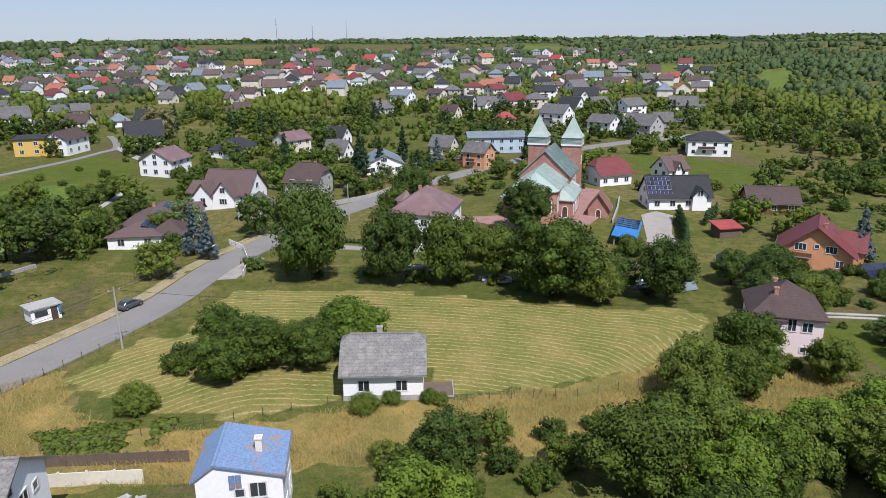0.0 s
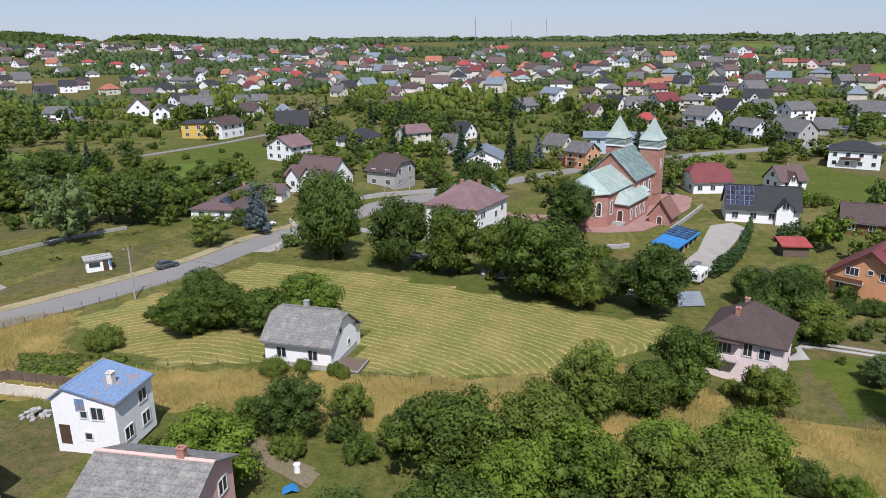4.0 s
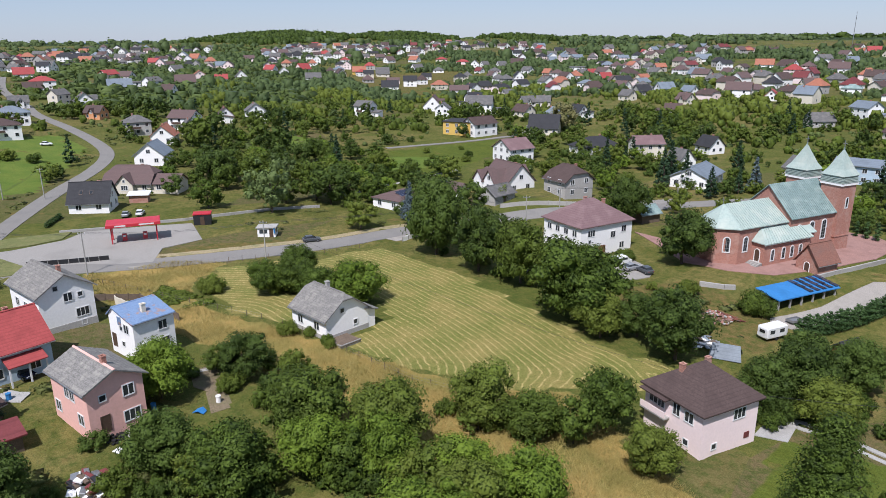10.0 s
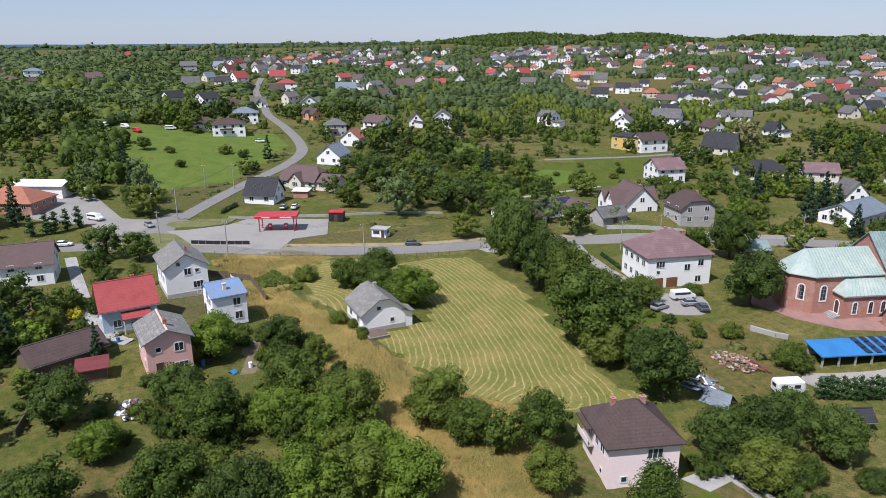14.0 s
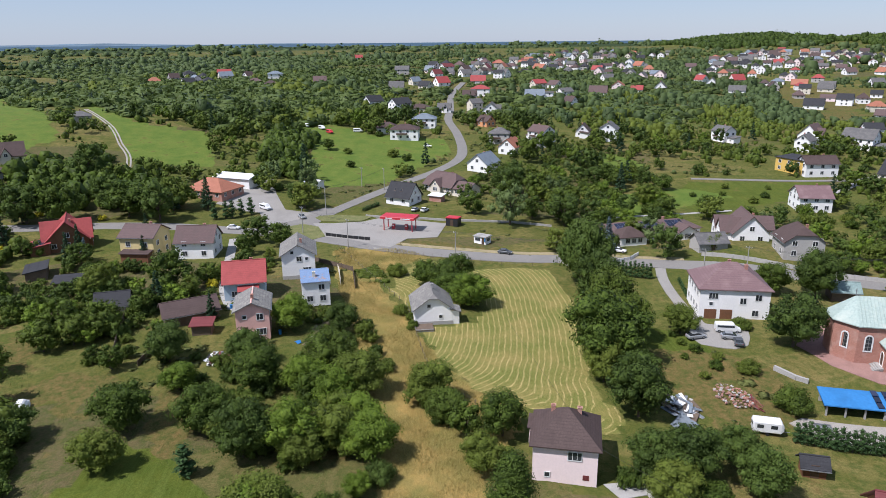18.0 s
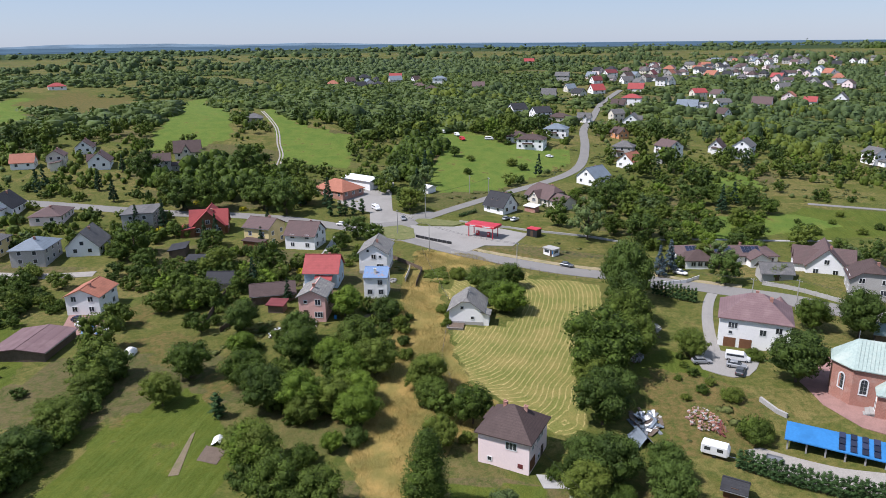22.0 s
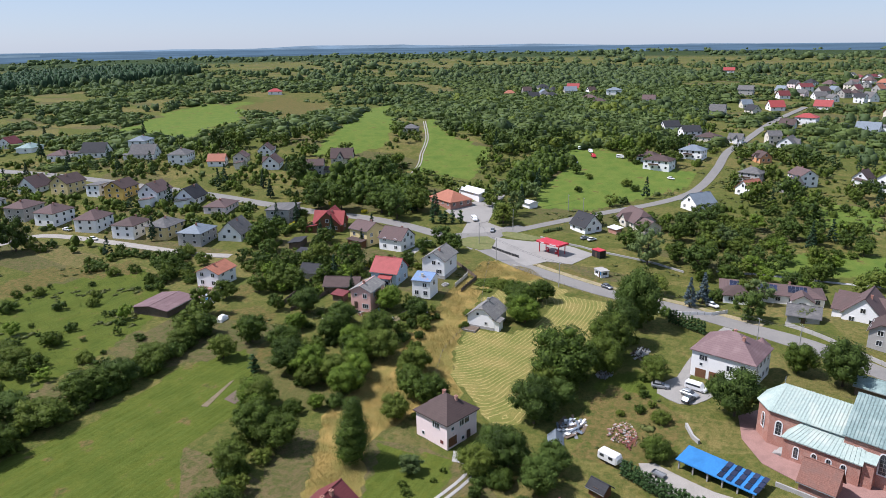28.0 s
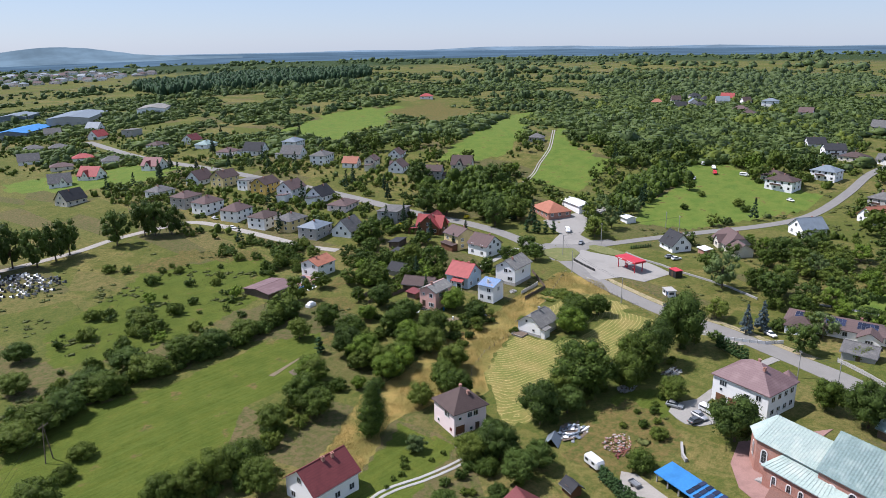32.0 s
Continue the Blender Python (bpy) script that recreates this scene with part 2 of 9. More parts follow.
M = dict(
    white=surface("white_render", (0.95, 0.935, 0.91), 0.9, 3, 0.25, 0.05, (0.84, 0.82, 0.78), 0.1),
    cream=surface("cream_render", (0.76, 0.70, 0.58), 0.9, 3, 0.25, 0.08, None, 0.1),
    grey_wall=surface("grey_render", (0.46, 0.44, 0.41), 0.95, 4, 0.4, 0.12, (0.36, 0.34, 0.31), 0.15),
    pink=surface("pale_pink_render", (0.93, 0.765, 0.74), 0.9, 3, 0.25, 0.04, (0.87, 0.71, 0.68), 0.1),
    salmon=surface("salmon_render", (0.82, 0.48, 0.41), 0.9, 3, 0.3, 0.06, (0.74, 0.43, 0.36), 0.1),
    yellow=surface("yellow_render", (0.72, 0.48, 0.13), 0.9, 3, 0.3, 0.06, None, 0.1),
    pale_yellow=surface("pale_yellow_render", (0.72, 0.58, 0.28), 0.9, 3, 0.3, 0.06, None, 0.1),
    orange=surface("orange_render", (0.74, 0.36, 0.18), 0.9, 3, 0.3, 0.06, None, 0.1),
    blue_wall=surface("pale_blue_render", (0.50, 0.62, 0.72), 0.9, 3, 0.3, 0.06, None, 0.1),
    brick=surface("red_brick", (0.45, 0.225, 0.17), 0.9, 7, 0.6, 0.28, (0.47, 0.32, 0.265), 0.5, courses=0.30),
    roof_grey=surface("grey_fibre_cement_roof", (0.215, 0.205, 0.19), 0.95, 5, 0.9, 0.38, (0.32, 0.305, 0.265), 0.5, courses=0.28),
    roof_rust=surface("weathered_brown_metal_roof", (0.24, 0.115, 0.085), 0.7, 4, 0.6, 0.25, (0.17, 0.10, 0.08), 0.5, courses=0.3),
    roof_slate=surface("dark_grey_roof", (0.135, 0.130, 0.127), 0.85, 5, 0.7, 0.25, (0.19, 0.18, 0.165), 0.5, courses=0.3),
    roof_dark=surface("dark_tile_roof", (0.046, 0.046, 0.05), 0.82, 4, 0.5, 0.2, None, 0.6, courses=0.3),
    roof_brown=surface("brown_tile_roof", (0.098, 0.067, 0.060), 0.75, 4, 0.5, 0.2, None, 0.6, courses=0.3),
    roof_mauve=surface("faded_maroon_metal_roof", (0.20, 0.125, 0.125), 0.6, 4, 0.4, 0.12, (0.24, 0.16, 0.155), 0.5, courses=0.35),
    roof_plum=surface("dull_brown_maroon_roof", (0.142, 0.096, 0.090), 0.85, 4, 0.5, 0.2, (0.105, 0.078, 0.072), 0.5, courses=0.33),
    roof_red=surface("red_tile_roof", (0.38, 0.075, 0.07), 0.6, 4, 0.5, 0.16, None, 0.6, courses=0.33),
    roof_orange=surface("orange_tile_roof", (0.40, 0.16, 0.10), 0.7, 4, 0.5, 0.18, None, 0.6, courses=0.3),
    roof_maroon=surface("maroon_metal_roof", (0.19, 0.05, 0.05), 0.55, 4, 0.5, 0.16, None, 0.6, courses=0.35),
    roof_blue=surface("peeling_blue_metal_roof", (0.185, 0.27, 0.42), 0.7, 5, 0.55, 0.24, (0.31, 0.20, 0.15), 0.3, edge=(0.55, 0.60)),
    blue_sheet=surface("bright_blue_sheet_roof", (0.045, 0.215, 0.50), 0.6, 2, 0.3, 0.1, None, 0.3),
    bluegrey=surface("blue_grey_sheet_roof", (0.20, 0.235, 0.27), 0.55, 3, 0.4, 0.12, None, 0.3, courses=0.4),
    copper=surface("green_copper_roof", (0.37, 0.45, 0.405), 0.7, 2.5, 0.35, 0.12, (0.45, 0.48, 0.42), 0.3),
    copper_dark=surface("dull_green_copper_roof", (0.22, 0.30, 0.285), 0.7, 2.5, 0.5, 0.2, (0.33, 0.40, 0.37), 0.3),
    concrete=surface("concrete", (0.40, 0.385, 0.36), 0.95, 5, 0.4, 0.15, None, 0.3),
    asphalt=surface("worn_asphalt", (0.232, 0.219, 0.200), 0.95, 6, 0.2, 0.16, (0.165, 0.158, 0.147), 0.2),
    apron=surface("worn_forecourt_concrete", (0.31, 0.292, 0.265), 0.95, 4, 0.15, 0.14, (0.21, 0.198, 0.18), 0.2),
    gravel=surface("pale_gravel", (0.36, 0.33, 0.29), 1.0, 9, 0.4, 0.25, None, 0.5),
    pavers=surface("red_pavers", (0.34, 0.20, 0.17), 0.9, 8, 0.4, 0.2, None, 0.4),
    verge=surface("dry_straw_verge", (0.33, 0.27, 0.155), 1.0, 4, 0.35, 0.35, (0.16, 0.16, 0.07), 0.6),
    island=surface("short_dry_grass", (0.150, 0.160, 0.058), 1.0, 5, 0.5, 0.35, (0.20, 0.18, 0.08), 0.6),
    soil=surface("dry_garden_soil", (0.21, 0.165, 0.105), 1.0, 4, 0.5, 0.3, (0.12, 0.125, 0.05), 0.7),
    wood=surface("weathered_boards", (0.16, 0.12, 0.09), 0.9, 7, 0.8, 0.25, None, 0.4),
    wood_brown=surface("brown_boards", (0.20, 0.095, 0.05), 0.8, 7, 0.8, 0.2, None, 0.4),
    bark=surface("bark", (0.10, 0.075, 0.055), 0.95, 12, 1.5, 0.35, None, 0.6),
    frame=surface("white_window_frame", (0.78, 0.78, 0.77), 0.5, 8, 1, 0.03, None, 0.05),
    dark_frame=surface("brown_window_frame", (0.10, 0.06, 0.04), 0.5, 8, 1, 0.1, None, 0.05),
    metal=surface("grey_metal", (0.35, 0.36, 0.37), 0.45, 8, 1, 0.1, None, 0.1, metal=0.6),
    black=surface("black_paint", (0.02, 0.02, 0.022), 0.5, 8, 1, 0.2, None, 0.1),
    red_paint=surface("red_paint", (0.55, 0.03, 0.045), 0.45, 8, 1, 0.08, None, 0.1),
    white_paint=surface("white_paint", (0.80, 0.80, 0.79), 0.4, 8, 1, 0.04, None, 0.05),
    silver_paint=surface("silver_car_paint", (0.42, 0.43, 0.44), 0.3, 8, 1, 0.03, None, 0.02, metal=0.4),
    navy_paint=surface("dark_blue_car_paint", (0.015, 0.02, 0.05), 0.25, 8, 1, 0.03, None, 0.02),
    grey_paint=surface("grey_car_paint", (0.11, 0.12, 0.13), 0.3, 8, 1, 0.03, None, 0.02, metal=0.3),
    rubber=surface("rubber", (0.02, 0.02, 0.02), 0.9, 8, 1, 0.1, None, 0.1),
    glass=glassy("window_glass", (0.035, 0.04, 0.045)),
    pv=glassy("solar_cells", (0.018, 0.022, 0.045), 0.2),
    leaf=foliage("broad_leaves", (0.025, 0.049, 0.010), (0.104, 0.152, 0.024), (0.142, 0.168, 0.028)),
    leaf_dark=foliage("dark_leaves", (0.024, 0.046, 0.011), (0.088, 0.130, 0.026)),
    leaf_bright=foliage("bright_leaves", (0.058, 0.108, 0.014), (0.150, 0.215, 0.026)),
    leaf_grey=foliage("grey_green_leaves", (0.060, 0.096, 0.030), (0.142, 0.190, 0.064)),
    leaf_olive=foliage("olive_leaves", (0.135, 0.142, 0.048), (0.216, 0.203, 0.085)),
    needle=foliage("spruce_needles", (0.019, 0.043, 0.024), (0.043, 0.078, 0.037)),
    needle_blue=foliage("blue_spruce_needles", (0.068, 0.098, 0.105), (0.130, 0.172, 0.185)),
    thuja=foliage("thuja_leaves", (0.030, 0.068, 0.024), (0.065, 0.116, 0.037)),
    leaf_gold=foliage("golden_leaves", (0.30, 0.27, 0.02), (0.50, 0.44, 0.03), None, 0.35, (0.4, 0.36, 0.02)),
    herb=foliage("meadow_herbs", (0.078, 0.100, 0.028), (0.150, 0.172, 0.052), (0.19, 0.17, 0.06), 0.10),
    grass=foliage("green_grass_blades", (0.10, 0.135, 0.040), (0.19, 0.20, 0.075), (0.26, 0.23, 0.10), 0.12),
    straw=foliage("dry_grass_blades", (0.40, 0.285, 0.085), (0.54, 0.405, 0.15), (0.26, 0.25, 0.085), 0.12, (0.36, 0.30, 0.09)),
    scrub=foliage("light_scrub_leaves", (0.066, 0.104, 0.030), (0.130, 0.178, 0.052), (0.150, 0.176, 0.056), 0.05, speckle=0.12),
    wood_leaf=foliage("woodland_leaves", (0.044, 0.074, 0.030), (0.100, 0.146, 0.052), (0.11, 0.145, 0.055), 0.03, speckle=0.12),
)


# ---- helpers for things ----
def mesh_of(name, verts, faces, mats, index=None, smooth=False):
    me = bpy.data.meshes.new(name)
    me.from_pydata([tuple(v) for v in verts], [], [tuple(f) for f in faces])
    for m in mats:
        me.materials.append(m)
    if index:
        me.polygons.foreach_set("material_index", index)
    if smooth:
        me.polygons.foreach_set("use_smooth", [True] * len(me.polygons))
    me.update()
    return me


def welded(name, verts, faces, mats):
    """As mesh_of, with corners that lie together joined into one."""
    keys, out, remap = {}, [], []
    for v in verts:
        k = tuple(round(c, 3) for c in v)
        if k not in keys:
            keys[k] = len(out)
            out.append(v)
        remap.append(keys[k])
    return mesh_of(name, out, [tuple(remap[i] for i in f) for f in faces], mats)


def quads(name, verts, faces, mat):
    """A mesh from arrays of vertices and quads (or triangles), quickly."""
    me = bpy.data.meshes.new(name)
    verts, faces = np.asarray(verts, np.float32), np.asarray(faces, np.int32)
    k = faces.shape[1]
    me.vertices.add(len(verts))
    me.vertices.foreach_set("co", verts.ravel())
    me.loops.add(faces.size)
    me.loops.foreach_set("vertex_index", faces.ravel())
    me.polygons.add(len(faces))
    me.polygons.foreach_set("loop_start", np.arange(0, faces.size, k, dtype=np.int32))
    me.polygons.foreach_set("loop_total", np.full(len(faces), k, np.int32))
    me.materials.append(mat)
    me.update(calc_edges=True)
    return me


def thing(name, x, y, rot=0.0, z=None, label="", category="", group="", kind=""):
    e = new(name)
    e.empty_display_size = 0.5
    e.matrix_basis = pose(x, y, gz(x, y) if z is None else z, 0, 0, rot)
    return tagged(e, label, category, group, kind)


def child(name, me, parent, m=None, label=""):
    o = new(name, me)
    o.parent = parent
    if m is not None:
        o.matrix_basis = m
    if label:
        o["label"] = label
    return o


def box_geo(x0, y0, z0, x1, y1, z1, c=0.0):
    """Vertices and faces of a box, its top edges chamfered by c."""
    v = [(x0, y0, z0), (x1, y0, z0), (x1, y1, z0), (x0, y1, z0)]
    if c <= 0:
        v += [(x0, y0, z1), (x1, y0, z1), (x1, y1, z1), (x0, y1, z1)]
        return v, [(3, 2, 1, 0), (4, 5, 6, 7), (0, 1, 5, 4), (1, 2, 6, 5), (2, 3, 7, 6), (3, 0, 4, 7)]
    v += [(x0, y0, z1 - c), (x1, y0, z1 - c), (x1, y1, z1 - c), (x0, y1, z1 - c)]
    v += [(x0 + c, y0 + c, z1), (x1 - c, y0 + c, z1), (x1 - c, y1 - c, z1), (x0 + c, y1 - c, z1)]
    f = [(3, 2, 1, 0), (8, 9, 10, 11)]
    for i in range(4):
        j = (i + 1) % 4
        f += [(i, j, 4 + j, 4 + i), (4 + i, 4 + j, 8 + j, 8 + i)]
    return v, f


def boxes(name, specs, mat, c=0.0):
    v, f = [], []
    for s in specs:
        bv, bf = box_geo(*s, c=c)
        f += [tuple(i + len(v) for i in q) for q in bf]
        v += bv
    return mesh_of(name, v, f, [mat])


def slab(name, outline, thick, mat):
    """A sheet of given thickness under a planar outline (counter-clockwise from above)."""
    k = len(outline)
    v = [tuple(p) for p in outline] + [(p[0], p[1], p[2] - thick) for p in outline]
    f = [tuple(range(k)), tuple(range(2 * k - 1, k - 1, -1))]
    f += [(i, k + i, k + (i + 1) % k, (i + 1) % k) for i in range(k)]
    return mesh_of(name, v, f, [mat])


def rod(name, a, b, r0, r1, mat, sides=6):
    a, b = Vector(a), Vector(b)
    q = (b - a).to_track_quat("Z", "Y")
    v = []
    for p, r in ((a, r0), (b, r1)):
        v += [p + q @ Vector((r * math.cos(2 * math.pi * i / sides), r * math.sin(2 * math.pi * i / sides), 0)) for i in range(sides)]
    f = [(i, (i + 1) % sides, sides + (i + 1) % sides, sides + i) for i in range(sides)]
    f += [tuple(range(sides - 1, -1, -1)), tuple(range(sides, 2 * sides))]
    return mesh_of(name, v, f, [mat])


# ---- ground ----
def lines(lo, hi, step, far_lo, far_hi, grow):
    a = list(np.arange(lo, hi + 0.01, step))
    s, v = step, a[-1]
    while v < far_hi:
        s *= grow
        v += s
        a.append(v)
    s, v = step, a[0]
    while v > far_lo:
        s *= grow
        v -= s
        a.insert(0, v)
    return np.array(a)


def inside(poly, x, y):
    r = np.zeros(x.shape, bool)
    for (x0, y0), (x1, y1) in zip(poly, poly[1:] + poly[:1]):
        cross = (y0 > y) != (y1 > y)
        with np.errstate(divide="ignore", invalid="ignore"):
            xi = (x1 - x0) * (y - y0) / (y1 - y0) + x0
        r ^= cross & (x < xi)
    return r


MOWN = [[(-39, 91), (-37, 113), (-6.6, 112.5), (26, 106), (41, 108), (42, 101), (33, 93), (26.7, 84.6), (15.4, 79.6), (2.2, 75.5), (-2, 80), (-3, 88), (-12, 92)]]
TALL = [[(-62, 58), (-58, 74), (-50, 82), (-44, 72), (-36, 67), (-24, 67), (-24, 57)], [(-60, 54), (-62, 64), (-40, 62), (-23, 68.4), (-10, 73), (1.5, 75), (14, 78.5), (26, 83.5), (33, 90), (40, 90), (47, 84), (60, 81), (80, 92), (112, 104), (150, 110), (150, 100),
         (112, 93), (80, 80), (57, 66.6), (40, 66), (22, 60), (4, 62), (-12, 60), (-24, 57)]]
LAWN = [[(135, 40), (129, 21), (111, 16), (88, 22), (56, 19), (39, 25), (40, 31), (52, 42), (65, 48), (81, 48), (94, 61), (112, 67), (150, 80), (170, 60)],
        [(60, 84), (58, 101), (70, 104), (96, 112), (110, 106), (84, 94)],
        [(30, 122), (12, 118), (4, 126), (12, 134), (30, 132), (44, 138), (46, 128)],
        [(-138, 45), (-170, 35), (-223, 36), (-250, 15), (-277, 38), (-246, 66), (-240, 104), (-206, 105), (-178, 90), (-145, 70)],
        [(-168, -37), (-230, -66), (-300, -104), (-318, -108), (-281, -81), (-254, -63), (-235, -22), (-211, -13), (-169, -3)],
        [(-168, -112), (-266, -154), (-405, -223), (-440, -220), (-392, -194), (-255, -105), (-206, -84), (-182, -88)],
        [(-184, -319), (-310, -379), (-365, -344), (-263, -256), (-229, -253), (-180, -225), (-186, -278)],
        [(66, 229), (67, 258), (77, 260), (103, 240), (112, 205), (94, 192), (76, 212)],
        [(-134, 196), (-130, 225), (-126, 252), (-103, 232), (-95, 200), (-90, 180), (-112, 176)]]
MEADOW = [[(-193, 162), (-199, 185), (-169, 192), (-153, 183), (-160, 164)], [(-82, 150), (-95, 172), (-110, 204), (-125, 190), (-118, 160), (-98, 146)]]
GREEN = [(2, -58), (18, -72), (48, -78), (62, -66), (98, -42), (106, -14), (84, -4), (60, -8), (40, -14), (18, -24)]
MOWN.append([(-48, 79), (-43, 93), (-30, 91), (-12, 85), (-13, 74), (-24, 70), (-36, 72)])
DRY = [[(-63, 73), (-66, 78), (-62, 88), (-54, 104), (-51, 103), (-58, 86)], [(6.3, -10.1), (-4.7, -14), (-8.3, -9.4), (-0.8, -4.5), (10.8, -2.5)], [(24.6, -4.2), (12.3, 4.9), (15, 17.3), (22.9, 21.2)], [(14, 122), (30, 119), (46, 123), (44, 137), (28, 143), (18, 136)], [(-249, -219), (-244, -198), (-342, -242), (-427, -281), (-387, -304)], [(-380, 410), (-330, 370), (-300, 380), (-330, 430), (-400, 450)], [(-250, 330), (-200, 400), (-170, 380)], [(-2, -70), (20, -95), (52, -88), (46, -78), (20, -74), (6, -56)], [(15, 5.4), (16.7, 12.9), (29.2, 16.3), (29.5, 11.4)], [(16.6, 29.7), (22.8, 33.4), (45.9, 37), (41, 31), (30, 26.4)], [(44, 50), (43.2, 56.5), (40.4, 61.4), (42.7, 62.6), (47, 56.4), (48.5, 49.6)],
       [(140, 520), (170, 560), (150, 600), (120, 560)], [(-330, -330), (-420, -345), (-400, -290), (-330, -285)], [(-300, 1150), (-150, 1250), (-100, 1500), (-400, 1500)], [(-572, 496), (-497, 598), (-435, 540), (-402, 468), (-415, 414), (-499, 447)]]

FIELD = LAWN[3:7] + [[(30.5, -299.1), (-20.5, -236.1), (-70.4, -257.4), (-58.8, -310.3), (-12.1, -322.5), (20.4, -332.3)]] + [[(234, 529), (249, 504), (318, 660), (288, 649)], [(154, 518), (172, 517), (228, 676), (216, 705)], [(181, 876), (221, 919), (243, 1122), (212, 1070)], [(111, 1030), (143, 882), (223, 1363), (159, 1403)]]

gx = lines(-125.0, 150.0, 1.75, -3300, 3300, 1.055)
gy = lines(-40.0, 200.0, 1.75, -3300, 3300, 1.055)
GX, GY = np.meshgrid(gx, gy, indexing="ij")
GZ = land(GX, GY)
near = (GX > -130) & (GX < 155) & (GY > -45) & (GY < 205)
rg = np.random.default_rng(3)
GZ = GZ + np.where(near, rg.normal(0, 0.05, GX.shape), 0)
nx, ny = len(gx), len(gy)
ids = np.arange(nx * ny).reshape(nx, ny)
gf = np.stack([ids[:-1, :-1], ids[1:, :-1], ids[1:, 1:], ids[:-1, 1:]], -1).reshape(-1, 4)


def ground_material():
    m = bpy.data.materials.new("meadow_ground")
    n, l, b = nodes_of(m)
    p = n.new("ShaderNodeNewGeometry").outputs["Position"]
    fine, mid, big = noise_tex(n, l, p, 2.2, 5.0), noise_tex(n, l, p, 0.16, 4.0), noise_tex(n, l, p, 0.014, 3.0)

    def cover(name, spread=0.3):
        a = n.new("ShaderNodeAttribute")
        a.attribute_name = name
        k = n.new("ShaderNodeMath")
        k.operation = "ADD"
        l.new(a.outputs["Fac"], k.inputs[0])
        l.new(ramp(n, l, mid, 0.3, 0.7, -spread, spread), k.inputs[1])
        return ramp(n, l, k.outputs[0], 0.4, 0.6)

    tex, fray, grit = noise_tex(n, l, p, 0.7, 6.0, 0.7), noise_tex(n, l, p, 1.5, 5.0, 0.7), noise_tex(n, l, p, 5.5, 4.0, 0.7)
    rough = mixer(n, l, ramp(n, l, mid, 0.38, 0.62), (0.104, 0.104, 0.024), (0.205, 0.165, 0.058))
    rough = mixer(n, l, ramp(n, l, big, 0.42, 0.6, 0, 0.6), rough, (0.100, 0.118, 0.026))
    # garden plots and meadow strips, each with a growth of its own
    turned = n.new("ShaderNodeMapping")
    turned.inputs["Rotation"].default_value = (0, 0, radians(24))
    turned.inputs["Scale"].default_value = (1 / 17, 1 / 46, 0.001)
    l.new(p, turned.inputs[0])
    plots = n.new("ShaderNodeTexVoronoi")
    plots.inputs["Scale"].default_value = 1.0
    l.new(turned.outputs[0], plots.inputs["Vector"])
    cell = n.new("ShaderNodeSeparateColor")
    l.new(plots.outputs["Color"], cell.inputs[0])
    rough = mixer(n, l, ramp(n, l, cell.outputs[0], 0.15, 0.85, 0, 0.7), rough, (0.090, 0.104, 0.022))
    rough = mixer(n, l, ramp(n, l, cell.outputs[1], 0.62, 0.9, 0, 0.75), rough, (0.205, 0.158, 0.062))
    rough = mixer(n, l, ramp(n, l, cell.outputs[2], 0.80, 0.86, 0, 0.7), rough, (0.125, 0.094, 0.055))
    rough = mixer(n, l, ramp(n, l, tex, 0.42, 0.62, 0, 0.75), rough, (0.052, 0.080, 0.015))
    rough = mixer(n, l, ramp(n, l, fine, 0.5, 0.75, 0, 0.5), rough, (0.175, 0.145, 0.052))
    # swaths of drying hay, laid round and round the field
    ring = n.new("ShaderNodeAttribute")
    ring.attribute_name = "ring"
    wob = n.new("ShaderNodeMath")
    wob.operation = "MULTIPLY_ADD"
    wob.inputs[1].default_value = 1.5
    l.new(noise_tex(n, l, p, 0.22, 6.0, 0.72), wob.inputs[0])
    l.new(ring.outputs["Fac"], wob.inputs[2])
    k = n.new("ShaderNodeMath")
    k.operation = "PINGPONG"
    k.inputs[1].default_value = 0.58
    l.new(wob.outputs[0], k.inputs[0])
    swath = n.new("ShaderNodeMath")
    swath.operation = "MULTIPLY"
    l.new(ramp(n, l, k.outputs[0], 0.38, 0.58, 0, 0.9), swath.inputs[0])
    l.new(ramp(n, l, fray, 0.40, 0.58, 0.0, 1.0), swath.inputs[1])
    hay = mixer(n, l, ramp(n, l, mid, 0.4, 0.65), (0.165, 0.172, 0.046), (0.262, 0.215, 0.076))
    hay = mixer(n, l, ramp(n, l, fine, 0.4, 0.7, 0, 0.5), hay, (0.150, 0.156, 0.038))
    hay = mixer(n, l, swath.outputs[0], hay, (0.54, 0.42, 0.19))
    tall = mixer(n, l, ramp(n, l, mid, 0.38, 0.62), (0.36, 0.245, 0.082), (0.19, 0.165, 0.048))
    tall = mixer(n, l, ramp(n, l, tex, 0.45, 0.65, 0, 0.5), tall, (0.22, 0.185, 0.065))
    lawn = mixer(n, l, ramp(n, l, mid, 0.35, 0.65), (0.068, 0.092, 0.013), (0.104, 0.120, 0.019))
    lawn = mixer(n, l, ramp(n, l, tex, 0.45, 0.65, 0, 0.55), lawn, (0.054, 0.086, 0.013))
    # the mower's passes
    rows = n.new("ShaderNodeMapping")
    rows.inputs["Rotation"].default_value = (0, 0, radians(-22))
    rows.inputs["Scale"].default_value = (0.06, 1.1, 0.01)
    l.new(p, rows.inputs[0])
    lawn = mixer(n, l, ramp(n, l, noise_tex(n, l, rows.outputs[0], 1.0, 4.0, 0.6), 0.42, 0.62, 0, 0.6), lawn, (0.104, 0.134, 0.025))
    lawn = mixer(n, l, ramp(n, l, fine, 0.55, 0.8, 0, 0.4), lawn, (0.140, 0.145, 0.036))
